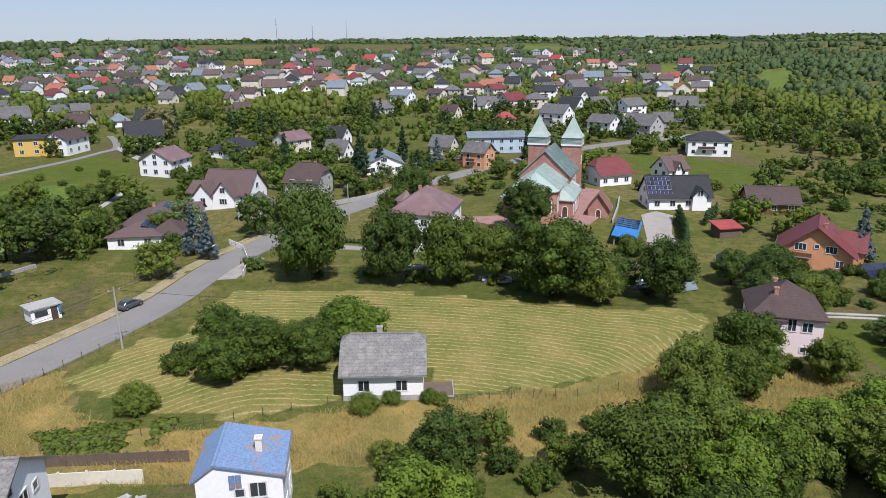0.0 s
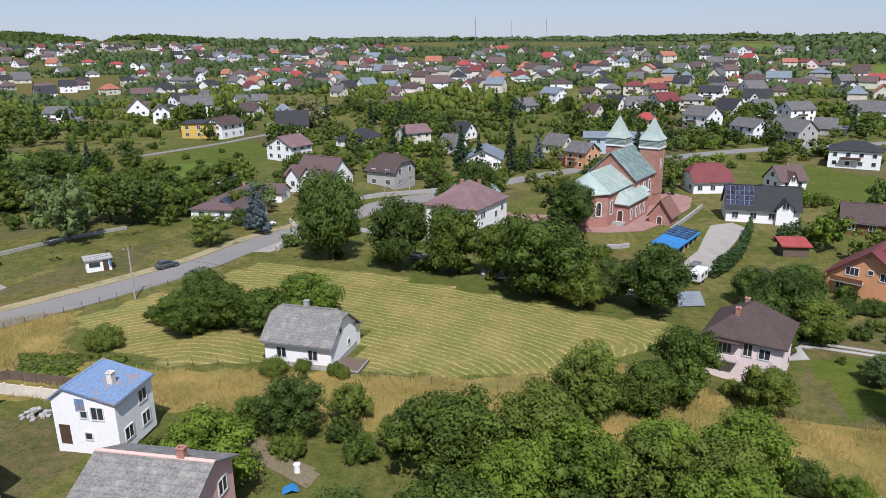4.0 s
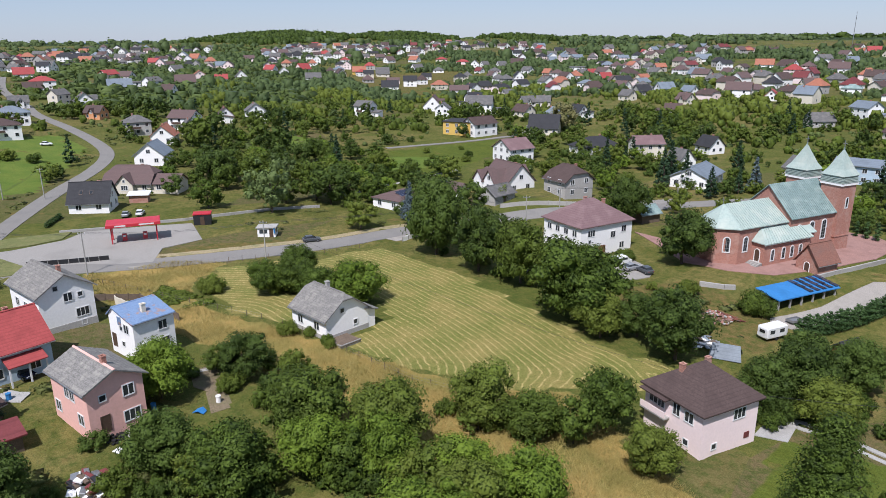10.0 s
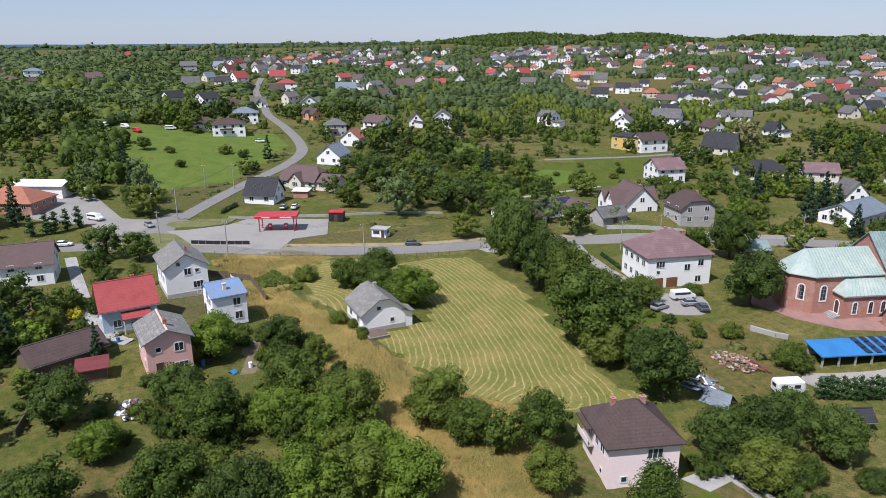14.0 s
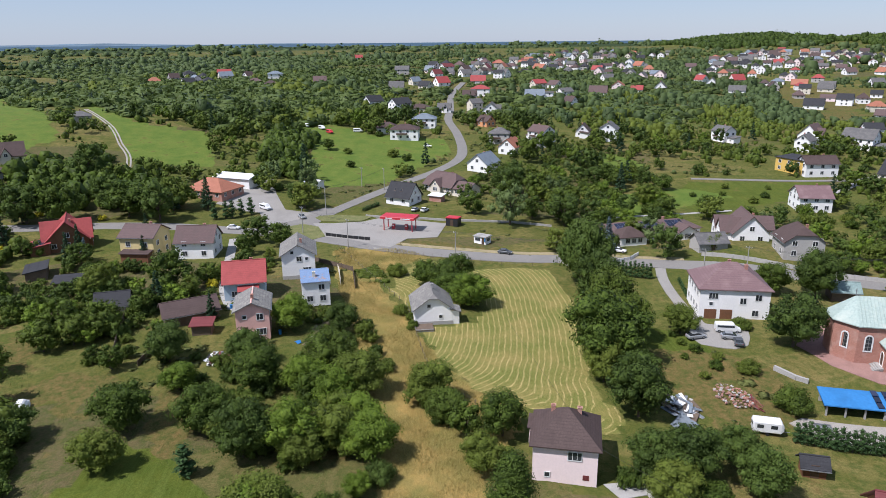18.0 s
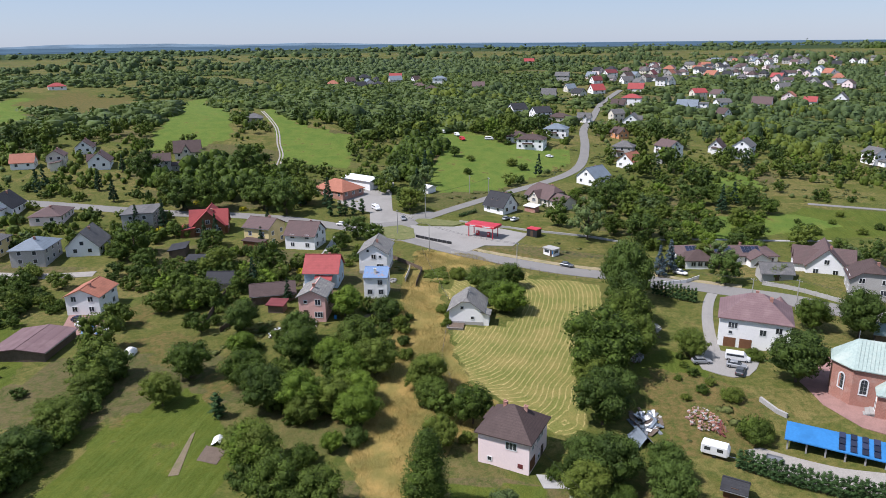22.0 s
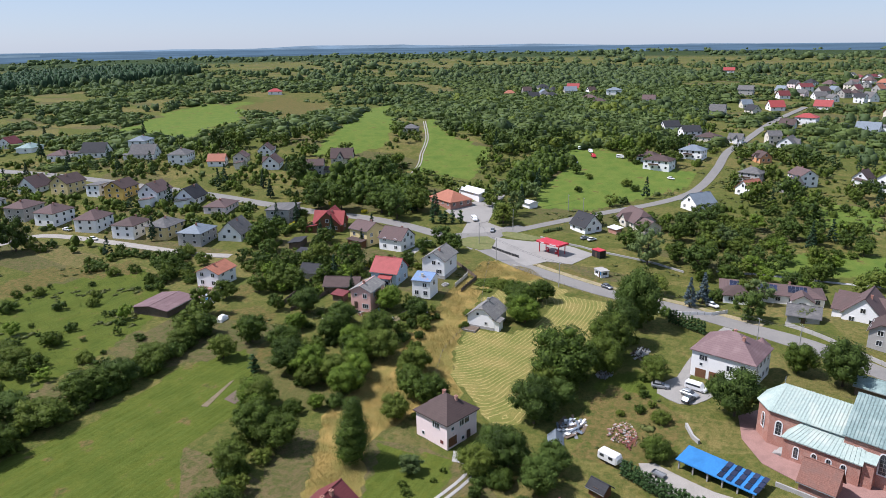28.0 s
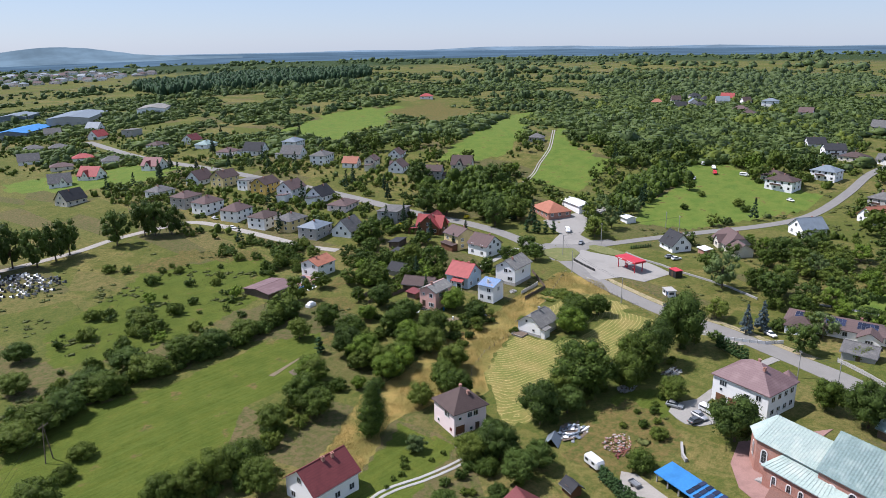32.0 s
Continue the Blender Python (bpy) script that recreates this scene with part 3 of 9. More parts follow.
    dry = mixer(n, l, ramp(n, l, tex, 0.38, 0.62), (0.170, 0.122, 0.046), (0.076, 0.090, 0.022))
    c = mixer(n, l, cover("lawn"), rough, lawn)
    c = mixer(n, l, cover("field"), c, mixer(n, l, ramp(n, l, mid, 0.35, 0.65), (0.094, 0.146, 0.026), (0.136, 0.174, 0.034)))
    c = mixer(n, l, cover("dry", 0.62), c, dry)
    c = mixer(n, l, cover("tall"), c, tall)
    c = mixer(n, l, cover("mown"), c, hay)
    c = mixer(n, l, cover("woods"), c, (0.035, 0.055, 0.018))
    c = mixer(n, l, ramp(n, l, grit, 0.42, 0.58, 0.0, 0.6), c, (0.50, 0.50, 0.42), "MULTIPLY")
    c = mixer(n, l, ramp(n, l, fray, 0.52, 0.68, 0.0, 0.45), c, (0.56, 0.56, 0.42), "MULTIPLY")
    l.new(c, b.inputs["Base Color"])
    b.inputs["Roughness"].default_value = 1.0
    b.inputs["Specular IOR Level"].default_value = 0.1
    add_bump(n, l, b, fine, 0.6, 0.12)
    return m


ground_me = quads("ground", np.stack([GX, GY, GZ], -1).reshape(-1, 3), gf, ground_material())
for key, polys in (("mown", MOWN), ("tall", TALL), ("lawn", LAWN + [GREEN]), ("dry", DRY), ("field", FIELD + MEADOW)):
    a = np.zeros(GX.shape, bool)
    for q in polys:
        a |= inside(q, GX, GY)
    ground_me.attributes.new(key, "FLOAT", "POINT").data.foreach_set("value", a.astype(np.float32).ravel())
edge = np.zeros(GX.shape)
ROUND = [(-62, 92), (-50, 106), (-37, 114), (-6.6, 113.5), (26, 107), (38, 104), (43, 98), (40, 92)]
for (x0, y0), (x1, y1) in zip(ROUND, ROUND[1:]):
    t = np.clip(((GX - x0) * (x1 - x0) + (GY - y0) * (y1 - y0)) / ((x1 - x0) ** 2 + (y1 - y0) ** 2), 0, 1)
    edge += np.exp(-np.hypot(GX - x0 - t * (x1 - x0), GY - y0 - t * (y1 - y0)) / 1.5)
edge = -1.5 * np.log(edge + 1e-12)
ground_me.attributes.new("ring", "FLOAT", "POINT").data.foreach_set("value", edge.astype(np.float32).ravel())
dist = np.hypot(GX, GY)
ground_me.attributes.new("woods", "FLOAT", "POINT").data.foreach_set("value", np.clip((dist - 1500) / 500, 0, 1).astype(np.float32).ravel())
tagged(new("ground", ground_me), "rolling grass meadow with mown hay, tall dry grass and lawns", "ground", kind="structure")


# ---- roads and hard ground ----
def spline(pts, step=3.0):
    out = []
    p = [Vector(q) for q in pts]
    p = [p[0] * 2 - p[1]] + p + [p[-1] * 2 - p[-2]]
    for i in range(1, len(p) - 2):
        k = max(2, int((p[i + 1] - p[i]).length / step))
        for j in range(k):
            t = j / k
            out.append(0.5 * ((2 * p[i]) + (p[i + 1] - p[i - 1]) * t + (2 * p[i - 1] - 5 * p[i] + 4 * p[i + 1] - p[i + 2]) * t * t
                              + (3 * p[i] - p[i - 1] - 3 * p[i + 1] + p[i + 2]) * t ** 3))
    return out + [p[-2]]


def strip(name, pts, width, mat, label, lift=0.09, category="road", offset=0.0, kind="structure"):
    c = spline(pts)
    v, f = [], []
    for i, p in enumerate(c):
        d = (c[min(i + 1, len(c) - 1)] - c[max(i - 1, 0)]).normalized()
        s = Vector((-d.y, d.x))
        far = 1 + min(3.0, max(0, p.length - 200) / 100)
        for k in (-0.5, -0.25, 0.0, 0.25, 0.5):
            q = p + s * (k * width + offset)
            v.append((q.x, q.y, gz(q.x, q.y) + lift * far + (0.05 if k == 0 else 0)))
        for k in (-0.5, 0.5):
            q = p + s * (k * (width + 0.1) + offset)
            v.append((q.x, q.y, gz(q.x, q.y) - 0.3))
        if i:
            a, b = 7 * i - 7, 7 * i
            f += [(a + 1, a, b, b + 1), (a + 2, a + 1, b + 1, b + 2), (a + 3, a + 2, b + 2, b + 3), (a + 4, a + 3, b + 3, b + 4)]
            f += [(a, a + 5, b + 5, b), (a + 6, a + 4, b + 4, b + 6)]
    return tagged(new(name, mesh_of(name, v, f, [mat])), label, category, kind=kind)


def pad(name, outline, mat, label, lift=0.11, category="pavement"):
    """Hard ground over an outline, draped on the land."""
    bm = bmesh.new()
    bm.faces.new([bm.verts.new((x, y, 0)) for x, y in outline])
    bmesh.ops.triangulate(bm, faces=bm.faces[:])
    for _ in range(4):
        long = [e for e in bm.edges if e.calc_length() > 3.0]
        if not long:
            break
        bmesh.ops.subdivide_edges(bm, edges=long, cuts=1)
        bmesh.ops.triangulate(bm, faces=[q for q in bm.faces if len(q.verts) > 3])
    for q in bm.verts:
        q.co.z = gz(q.co.x, q.co.y) + lift
    bmesh.ops.recalc_face_normals(bm, faces=bm.faces[:])
    if sum(q.normal.z for q in bm.faces) < 0:
        bmesh.ops.reverse_faces(bm, faces=bm.faces[:])
    rim = [e for e in bm.edges if e.is_boundary]
    down = bmesh.ops.extrude_edge_only(bm, edges=rim)
    for q in down["geom"]:
        if isinstance(q, bmesh.types.BMVert):
            q.co.z -= 0.35
    me = bpy.data.meshes.new(name)
    bm.to_mesh(me)
    bm.free()
    me.materials.append(mat)
    return tagged(new(name, me), label, category, kind="structure")


MAIN = [(160, 330), (108, 304), (62, 280), (24, 247), (-2, 215), (-22, 179), (-35, 151), (-43, 128), (-46, 106), (-52, 88), (-60, 70), (-69, 55), (-78, 40), (-84, 20), (-89, 0), (-90, -22),
        (-87, -50), (-86, -77), (-85, -102), (-82, -130), (-76, -173), (-74, -241), (-77, -357), (-90, -470)]
SIDE = [(-76, 44), (-92, 45), (-104, 51), (-120, 61), (-142, 76), (-166, 94), (-188, 106), (-212, 111), (-252, 113), (-300, 113), (-345, 119), (-409, 126), (-453, 133), (-530, 151)]
ROW_LANE = [(-24, -40), (-19, -56), (-17, -76), (-14, -100), (-10, -122), (-4, -134), (8, -137), (34, -137), (55, -131), (90, -128)]
SLOPE_LANE = [(-140, 200), (-133, 226), (-129, 242), (-127, 257), (-126, 266), (-134, 283), (-142, 296)]
FARM_TRACK = [(-158, -36), (-181, -43), (-202, -53), (-223, -62), (-245, -73), (-295, -103)]
strip("road", MAIN, 6.6, M["asphalt"], "worn grey asphalt main road", 0.12)
strip("verge", MAIN[6:12], 2.4, M["verge"], "strip of dry cut straw along the road", 0.07, "verge", -4.9)
strip("road", SIDE, 5.0, M["asphalt"], "grey asphalt side road climbing between houses", 0.12)
strip("road", ROW_LANE, 4.5, M["gravel"], "pale gravel lane past a row of houses", 0.12)
strip("road", SLOPE_LANE, 2.6, M["asphalt"], "narrow grey lane across the slope", 0.12)
strip("road", [(-126, 268), (-113, 251), (-103, 240)], 3.0, M["concrete"], "short pale drive between gardens", 0.12)
strip("path", [(-84, 134), (-86, 143), (-88, 155), (-89, 172), (-91, 193)], 1.6, M["concrete"], "pale garden path along the meadow", 0.10, "path")
for side in (-0.75, 0.75):
    strip("track", FARM_TRACK, 0.7, M["gravel"], "pale wheel rut of a farm track", 0.12, offset=side)
pad("junction", [(-79, 26), (-88, 28), (-100, 38), (-110, 48), (-108, 54), (-100, 47), (-91, 44), (-90, 50), (-74, 51), (-70, 44), (-76, 36)], M["asphalt"], "worn asphalt of the road junction", 0.09)
pad("forecourt", [(-90.2, 45), (-89.6, 50.5), (-90.2, 62), (-94.1, 67.8), (-88.8, 80.3), (-83.4, 89.9), (-68.6, 85.5), (-68.6, 76), (-60.5, 70.5), (-59, 66), (-65, 64.5), (-70.2, 58.6), (-74.6, 50), (-84, 48)], M["apron"], "worn concrete petrol station forecourt", 0.14)
pad("yard", [(-116, 8), (-130, 12), (-141, 18), (-157, 19), (-152, 24), (-130, 28), (-108, 34), (-103, 44), (-95, 40), (-89, 30), (-97, 27.5), (-104.5, 25.5), (-107, 19)], M["apron"], "pale gravel yard beside the shop")
pad("drive", [(54.6, 99), (54.2, 106.4), (57.4, 106.6), (58.2, 100.4)], M["concrete"], "pale concrete drive beside the pink house")
for side in (-0.75, 0.75):
    strip("wheel_track", [(57, 105.6), (60.4, 105.7), (65.1, 105.2), (72.9, 103.5), (79, 101.5), (86, 101.4), (95, 106)], 0.75, M["concrete"], "pale concrete wheel track of the garden drive", 0.10, "drive", side)
pad("yard", [(42.3, 135), (41, 138), (45.5, 150), (47, 158), (49, 168), (54, 172), (57, 168), (52.3, 154), (51.2, 143.5), (48, 137.5)], M["gravel"], "pale gravel yard behind the blue-roofed shed")
pad("yard", [(6.7, 133.6), (3.4, 135.6), (3.5, 137.8), (6.2, 143), (9.2, 145.4), (12.6, 144), (15.9, 141.8), (17, 138.6), (16.1, 136.4), (13.8, 132.8), (10, 132.2)], M["apron"], "grey parking yard by the big white house")
strip("path", [(-34, 143.6), (-28, 141.6), (-19, 139.6), (-8, 138), (4, 137)], 2.7, M["apron"], "pale concrete garden path to the big white house", 0.12, "path")
pad("garden_bed", [(-6.7, 53.9), (-6.5, 57.8), (-0.3, 56.7), (1.2, 53.3), (-1.8, 52.2)], M["soil"], "bare brown garden soil", 0.07)
pad("garden_bed", [(0.5, 52.8), (1.6, 55.2), (6.3, 53.8), (6.1, 50.8)], M["soil"], "bare brown garden soil", 0.07)
strip("drive", [(-74.8, 22.0), (-55.4, 24.5), (-30.8, 27.9), (-16.5, 32.0), (-12.7, 34.8)], 2.6, M["concrete"], "narrow concrete drive to the red-roofed house", 0.12, "drive")
strip("path", [(-6.4, 52.9), (-5.6, 55.9), (-5.8, 59.6)], 0.8, M["concrete"], "narrow concrete garden path", 0.10, "path")
pad("traffic_island", [(-96.6, 45.5), (-98.9, 46.8), (-99.5, 53.3), (-97.1, 62.2), (-95.9, 65.5), (-91.2, 61.8), (-90.7, 54.6), (-92.8, 47.9)], M["island"], "grass island behind the forecourt", 0.24)
pad("traffic_island", [(-78.6, 32), (-85.9, 35.5), (-89.5, 42.1), (-85.8, 47.4), (-74.7, 50.4), (-71.3, 46.7), (-73.7, 38.3)], M["island"], "grass island beside the junction", 0.24)
pad("paved_yard", [(6, -26), (17, -20.5), (17.6, -10.4), (8.5, -13.5), (5, -20)], M["pavers"], "red block-paved yard by the orange-roofed house", 0.1)
pad("garden_bed", [(-28.9, -17.3), (-33.5, -15.2), (-20.7, -6.8), (-16.5, -9.9)], M["soil"], "bare brown garden soil", 0.07)



# ---- buildings ----
def frame_mesh(name, w, h, mat, bars=1):
    """One moulded frame: a plate with an opening for each pane, proud of the wall."""
    xs = [-w / 2 - 0.07, -w / 2 + 0.05]
    for i in range(bars):
        x = -w / 2 + w * (i + 1) / (bars + 1)
        xs += [x - 0.04, x + 0.04]
    xs += [w / 2 - 0.05, w / 2 + 0.07]
    zs = [-0.09, 0.05, h - 0.05, h + 0.07]
    k = len(xs)
    v = [(x, y, z) for y in (-0.08, 0.03) for z in zs for x in xs]
    f, n = [], 4 * k
    for j in range(3):
        for i in range(k - 1):
            a, b, c, d = j * k + i, j * k + i + 1, (j + 1) * k + i + 1, (j + 1) * k + i
            if i % 2 == 1 and j == 1:
                f += [(q, p, p + n, q + n) for p, q in ((a, b), (b, c), (c, d), (d, a))]
            else:
                f.append((a, b, c, d))
    rim = list(range(k)) + [k * 2 - 1, k * 3 - 1] + list(range(4 * k - 1, 3 * k - 1, -1)) + [2 * k, k]
    f += [(q, p, p + n, q + n)[::-1] for p, q in zip(rim, rim[1:] + rim[:1])]
    return mesh_of(name, v, f, [mat])


def pane_mesh(name, w, h):
    return boxes(name, [(-w / 2 + 0.05, -0.03, 0.05, w / 2 - 0.05, 0.02, h - 0.05)], M["glass"])


WIN = {}
for key, ww, wh, nb in (("std", 1.35, 1.4, 1), ("small", 0.8, 0.8, 0), ("wide", 2.0, 1.4, 2), ("tall", 1.1, 2.1, 1)):
    WIN[key] = (frame_mesh("window_frame_" + key, ww, wh, M["frame"], nb), frame_mesh("dark_window_frame_" + key, ww, wh, M["dark_frame"], nb), pane_mesh("pane_" + key, ww, wh))
DOOR = boxes("door", [(-0.5, -0.05, 0, 0.5, 0.03, 2.05), (-0.58, -0.08, 0, -0.5, 0.03, 2.13), (0.5, -0.08, 0, 0.58, 0.03, 2.13), (-0.58, -0.08, 2.05, 0.58, 0.03, 2.13), (0.36, -0.10, 0.95, 0.42, -0.05, 1.08)],
             M["dark_frame"])
FAR_WIN = mesh_of("far_window", [(x * q, y, z) for q, y, e in ((0.70, 0.02, 0.0), (0.70, -0.07, 0.0), (0.58, -0.07, 0.12), (0.58, -0.02, 0.12)) for x, z in ((-1, e), (1, e), (1, 1.45 - e), (-1, 1.45 - e))],
                  [(4 * k + i, 4 * k + (i + 1) % 4, 4 * k + 4 + (i + 1) % 4, 4 * k + 4 + i) for k in range(3) for i in range(4)] + [(12, 13, 14, 15)], [M["frame"], M["glass"]], [0] * 12 + [1])


def side_pose(side, w, d, u, z):
    """Where a window sits on a wall: u metres along it from its middle, z up."""
    if side == "f":
        return pose(u, -d / 2, z)
    if side == "b":
        return pose(-u, d / 2, z, 0, 0, 180)
    if side == "r":
        return pose(w / 2, u, z, 0, 0, 90)
    return pose(-w / 2, -u, z, 0, 0, -90)


def ring_body(name, plan, z0, z1, mat):
    """A closed prism over a plan (counter-clockwise)."""
    k = len(plan)
    v = [(x, y, z0) for x, y in plan] + [(x, y, z1) for x, y in plan]
    f = [tuple(range(k - 1, -1, -1)), tuple(range(k, 2 * k))] + [(i, (i + 1) % k, k + (i + 1) % k, k + i) for i in range(k)]
    return mesh_of(name, v, f, [mat])


def roof_geo(kind, w, d, eave, rise, off, o):
    """Upper outlines of a roof's planes, ridge along x."""
    W, D = w / 2 + o, d / 2 + o
    drop = o * rise / (d / 2)
    e = eave - drop
    if kind == "gable":
        return [[(-W, -D, e), (W, -D, e), (W, off, eave + rise), (-W, off, eave + rise)], [(W, D, e), (-W, D, e), (-W, off, eave + rise), (W, off, eave + rise)]]
    if kind in ("half", "clip"):
        r, cut = eave + rise, 0.52 if kind == "half" else 0.78
        k = W - d * (0.24 if kind == "half" else 0.13)
        yk, zk = D * (1 - cut), e + (r - e) * cut
        return [[(-W, -D, e), (W, -D, e), (W, -yk, zk), (k, 0, r), (-k, 0, r), (-W, -yk, zk)], [(W, D, e), (-W, D, e), (-W, yk, zk), (-k, 0, r), (k, 0, r), (W, yk, zk)],
                [(W, -yk, zk), (W, yk, zk), (k, 0, r)], [(-W, yk, zk), (-W, -yk, zk), (-k, 0, r)]]
    if kind == "hip":
        k, r = max(0.15, W - D), eave + rise
        if W < D:
            k = 0.15
        return [[(-W, -D, e), (W, -D, e), (k, 0, r), (-k, 0, r)], [(W, D, e), (-W, D, e), (-k, 0, r), (k, 0, r)], [(W, -D, e), (W, D, e), (k, 0, r)], [(-W, D, e), (-W, -D, e), (-k, 0, r)]]
    return [[(-W, -D, eave), (W, -D, eave), (W, D, eave + rise), (-W, D, eave + rise)]]


def wall_mesh(kind, w, d, eave, rise, off, mat):
    a, b = w / 2, d / 2
    v = [(-a, -b, -1), (a, -b, -1), (a, b, -1), (-a, b, -1), (-a, -b, eave), (a, -b, eave), (a, b, eave), (-a, b, eave)]
    f = [(3, 2, 1, 0), (0, 1, 5, 4), (2, 3, 7, 6)]
    if kind == "gable":
        v += [(a, off, eave + rise - 0.1), (-a, off, eave + rise - 0.1)]
        f += [(1, 2, 6, 8, 5), (3, 0, 4, 9, 7), (4, 5, 8, 9), (6, 7, 9, 8)]
    elif kind in ("half", "clip"):
        cut = 0.50 if kind == "half" else 0.76
        zk, yk = eave + rise * cut, b * (1 - cut)
        v += [(a, -yk, zk), (a, yk, zk), (-a, -yk, zk), (-a, yk, zk)]
        f += [(1, 2, 6, 9, 8, 5), (3, 0, 4, 10, 11, 7), (4, 5, 8, 10), (6, 7, 11, 9), (8, 9, 11, 10)]
    elif kind == "shed":
        v[6], v[7] = (a, b, eave + rise - 0.05), (-a, b, eave + rise - 0.05)
        f += [(1, 2, 6, 5), (3, 0, 4, 7), (4, 5, 6, 7)]
    else:
        f += [(1, 2, 6, 5), (3, 0, 4, 7), (4, 5, 6, 7)]
    return mesh_of("wall", v, f, [mat])


def house(x, y, rot, w, d, eave, rise, wall="white", roof="roof_grey", kind="gable", off=0.0, label="", wins=None, doors=(), chimneys=((0.18, 0.1),), over=0.5, far=False, z=None,
          name="house", category="house", dark=False, plinth=None, group="", flue="brick", ridge=""):
    e = thing(name, x, y, rot, z, label or "house", category, group)
    child("wall", wall_mesh(kind, w, d, eave, rise, off, M[wall]), e)
    planes = roof_geo(kind, w, d, eave, rise, off, over)
    v, f = [], []
    for q in planes:
        k, n0 = len(q), len(v)
        v += [(p[0], p[1], p[2] + 0.12) for p in q] + [(p[0], p[1], p[2] - 0.08) for p in q]
        f += [tuple(n0 + i for i in range(k)), tuple(n0 + i for i in range(2 * k - 1, k - 1, -1))]
        f += [(n0 + i, n0 + k + i, n0 + k + (i + 1) % k, n0 + (i + 1) % k) for i in range(k)]
    rf = child("roof", welded("roof", v, f, [M[roof]]), e)
    if plinth:
        child("plinth", boxes("plinth", [(-w / 2 - 0.05, -d / 2 - 0.05, -1, w / 2 + 0.05, d / 2 + 0.05, plinth)], M["grey_wall"]), e)
    for cu, cv in chimneys:
        cx, cy = cu * w, cv * d
        slope = max(abs(cv) * 2, (abs(cu) * w - max(0, w / 2 - d / 2)) / (d / 2) if kind == "hip" else 0)
        lo = eave + rise * (1 - slope) - 0.4
        top = lo + 1.35
        steps = ((0.32, 0.28, lo), (0.32, 0.28, top), (0.38, 0.34, top + 0.02), (0.38, 0.34, top + 0.12), (0.22, 0.18, top + 0.12), (0.22, 0.18, top - 0.1))
        cvs = [(cx + sx * a, cy + sy * b, z) for a, b, z in steps for sx, sy in ((-1, -1), (1, -1), (1, 1), (-1, 1))]
        cfs = [(4 * k + i, 4 * k + (i + 1) % 4, 4 * k + 4 + (i + 1) % 4, 4 * k + 4 + i) for k in range(5) for i in range(4)]
        child("chimney", mesh_of("chimney", cvs, cfs + [(3, 2, 1, 0), (20, 21, 22, 23)], [M[flue]]), rf)
    if not far and kind in ("gable", "half", "clip"):
        k = w / 2 + over - {"half": d * 0.24 + over, "clip": d * 0.13}.get(kind, 0)
        child("ridge", boxes("ridge", [(-k, off - 0.16, eave + rise + 0.04, k, off + 0.16, eave + rise + 0.2)], M[ridge or roof], 0.08), rf)
        for sy in (-1, 1):
            yy = sy * (d / 2 + over + 0.05)
            zz = eave - over * rise / (d / 2) - 0.05
            child("gutter", boxes("gutter", [(-w / 2 - over, yy - 0.07, zz - 0.06, w / 2 + over, yy + 0.07, zz + 0.06)], M["metal"]), rf)
    if wins is None:
        wins = []
        away = far and math.hypot(x - 30, y - 60) > 330
        for k in range(1 if away else max(1, int((eave + 0.6) // 2.7))):
            zz = 0.95 + 2.8 * k
            for s, L in (("f", w), ("r", d), ("l", d), ("b", w)):
                n = max(1, int(L / 3.6))
                if far:
                    n = min(n, 2) if s in "fb" else 1
                if away and s == "b":
                    n = 0
                wins += [(s, (i - (n - 1) / 2) * L / n, zz, "std") for i in range(n)]
        if kind == "gable" and rise > 2.6 and not far:
            wins += [("r", off, eave + 0.5, "std"), ("l", -off, eave + 0.5, "std")]
    for s, u, zz, key in wins:
        m = side_pose(s, w, d, u, zz)
        if far:
            child("window", FAR_WIN, e, m)
        else:
            fr = child("window", WIN[key][1 if dark else 0], e, m)
            child("pane", WIN[key][2], fr)
    for s, u in doors:
        child("door", DOOR, e, side_pose(s, w, d, u, 0.05), "dark brown door")
    return e


def wing(e, x, y, rot, w, d, eave, rise, wall, roof, kind="gable", wins=(("f", 0, 1.0, "std"),)):
    """A wing or cross gable that belongs to a house: walls, roof and windows as its parts."""
    m = pose(x, y, 0, 0, 0, rot)
    child("wing_wall", wall_mesh(kind, w, d, eave, rise, 0, M[wall]), e, m)
    v, f = [], []
    for q in roof_geo(kind, w, d, eave, rise, 0, 0.45):
        k, n0 = len(q), len(v)
        v += [(p[0], p[1], p[2] + 0.12) for p in q] + [(p[0], p[1], p[2] - 0.08) for p in q]
        f += [tuple(n0 + i for i in range(k)), tuple(n0 + i for i in range(2 * k - 1, k - 1, -1))]
        f += [(n0 + i, n0 + k + i, n0 + k + (i + 1) % k, n0 + (i + 1) % k) for i in range(k)]
    child("wing_roof", welded("wing_roof", v, f, [M[roof]]), e, m)
    for s, u, z, key in wins:
        fr = child("window", WIN[key][0], e, m @ side_pose(s, w, d, u, z))
        child("pane", WIN[key][2], fr)


def skylight(e, w, d, eave, rise, front, u, t):
    """A roof window lying in one slope."""
    s = -1 if front else 1
    ang = math.degrees(math.atan2(rise, d / 2))
    fr = child("skylight", boxes("skylight", [(-0.45, -0.65, 0, 0.45, 0.65, 0.09)], M["dark_frame"], 0.03), e, pose(u, s * d / 2 * (1 - t), eave + rise * t + 0.12, -s * ang, 0, 0))
    child("pane", boxes("pane", [(-0.36, -0.55, 0.03, 0.36, 0.55, 0.10)], M["glass"]), fr)


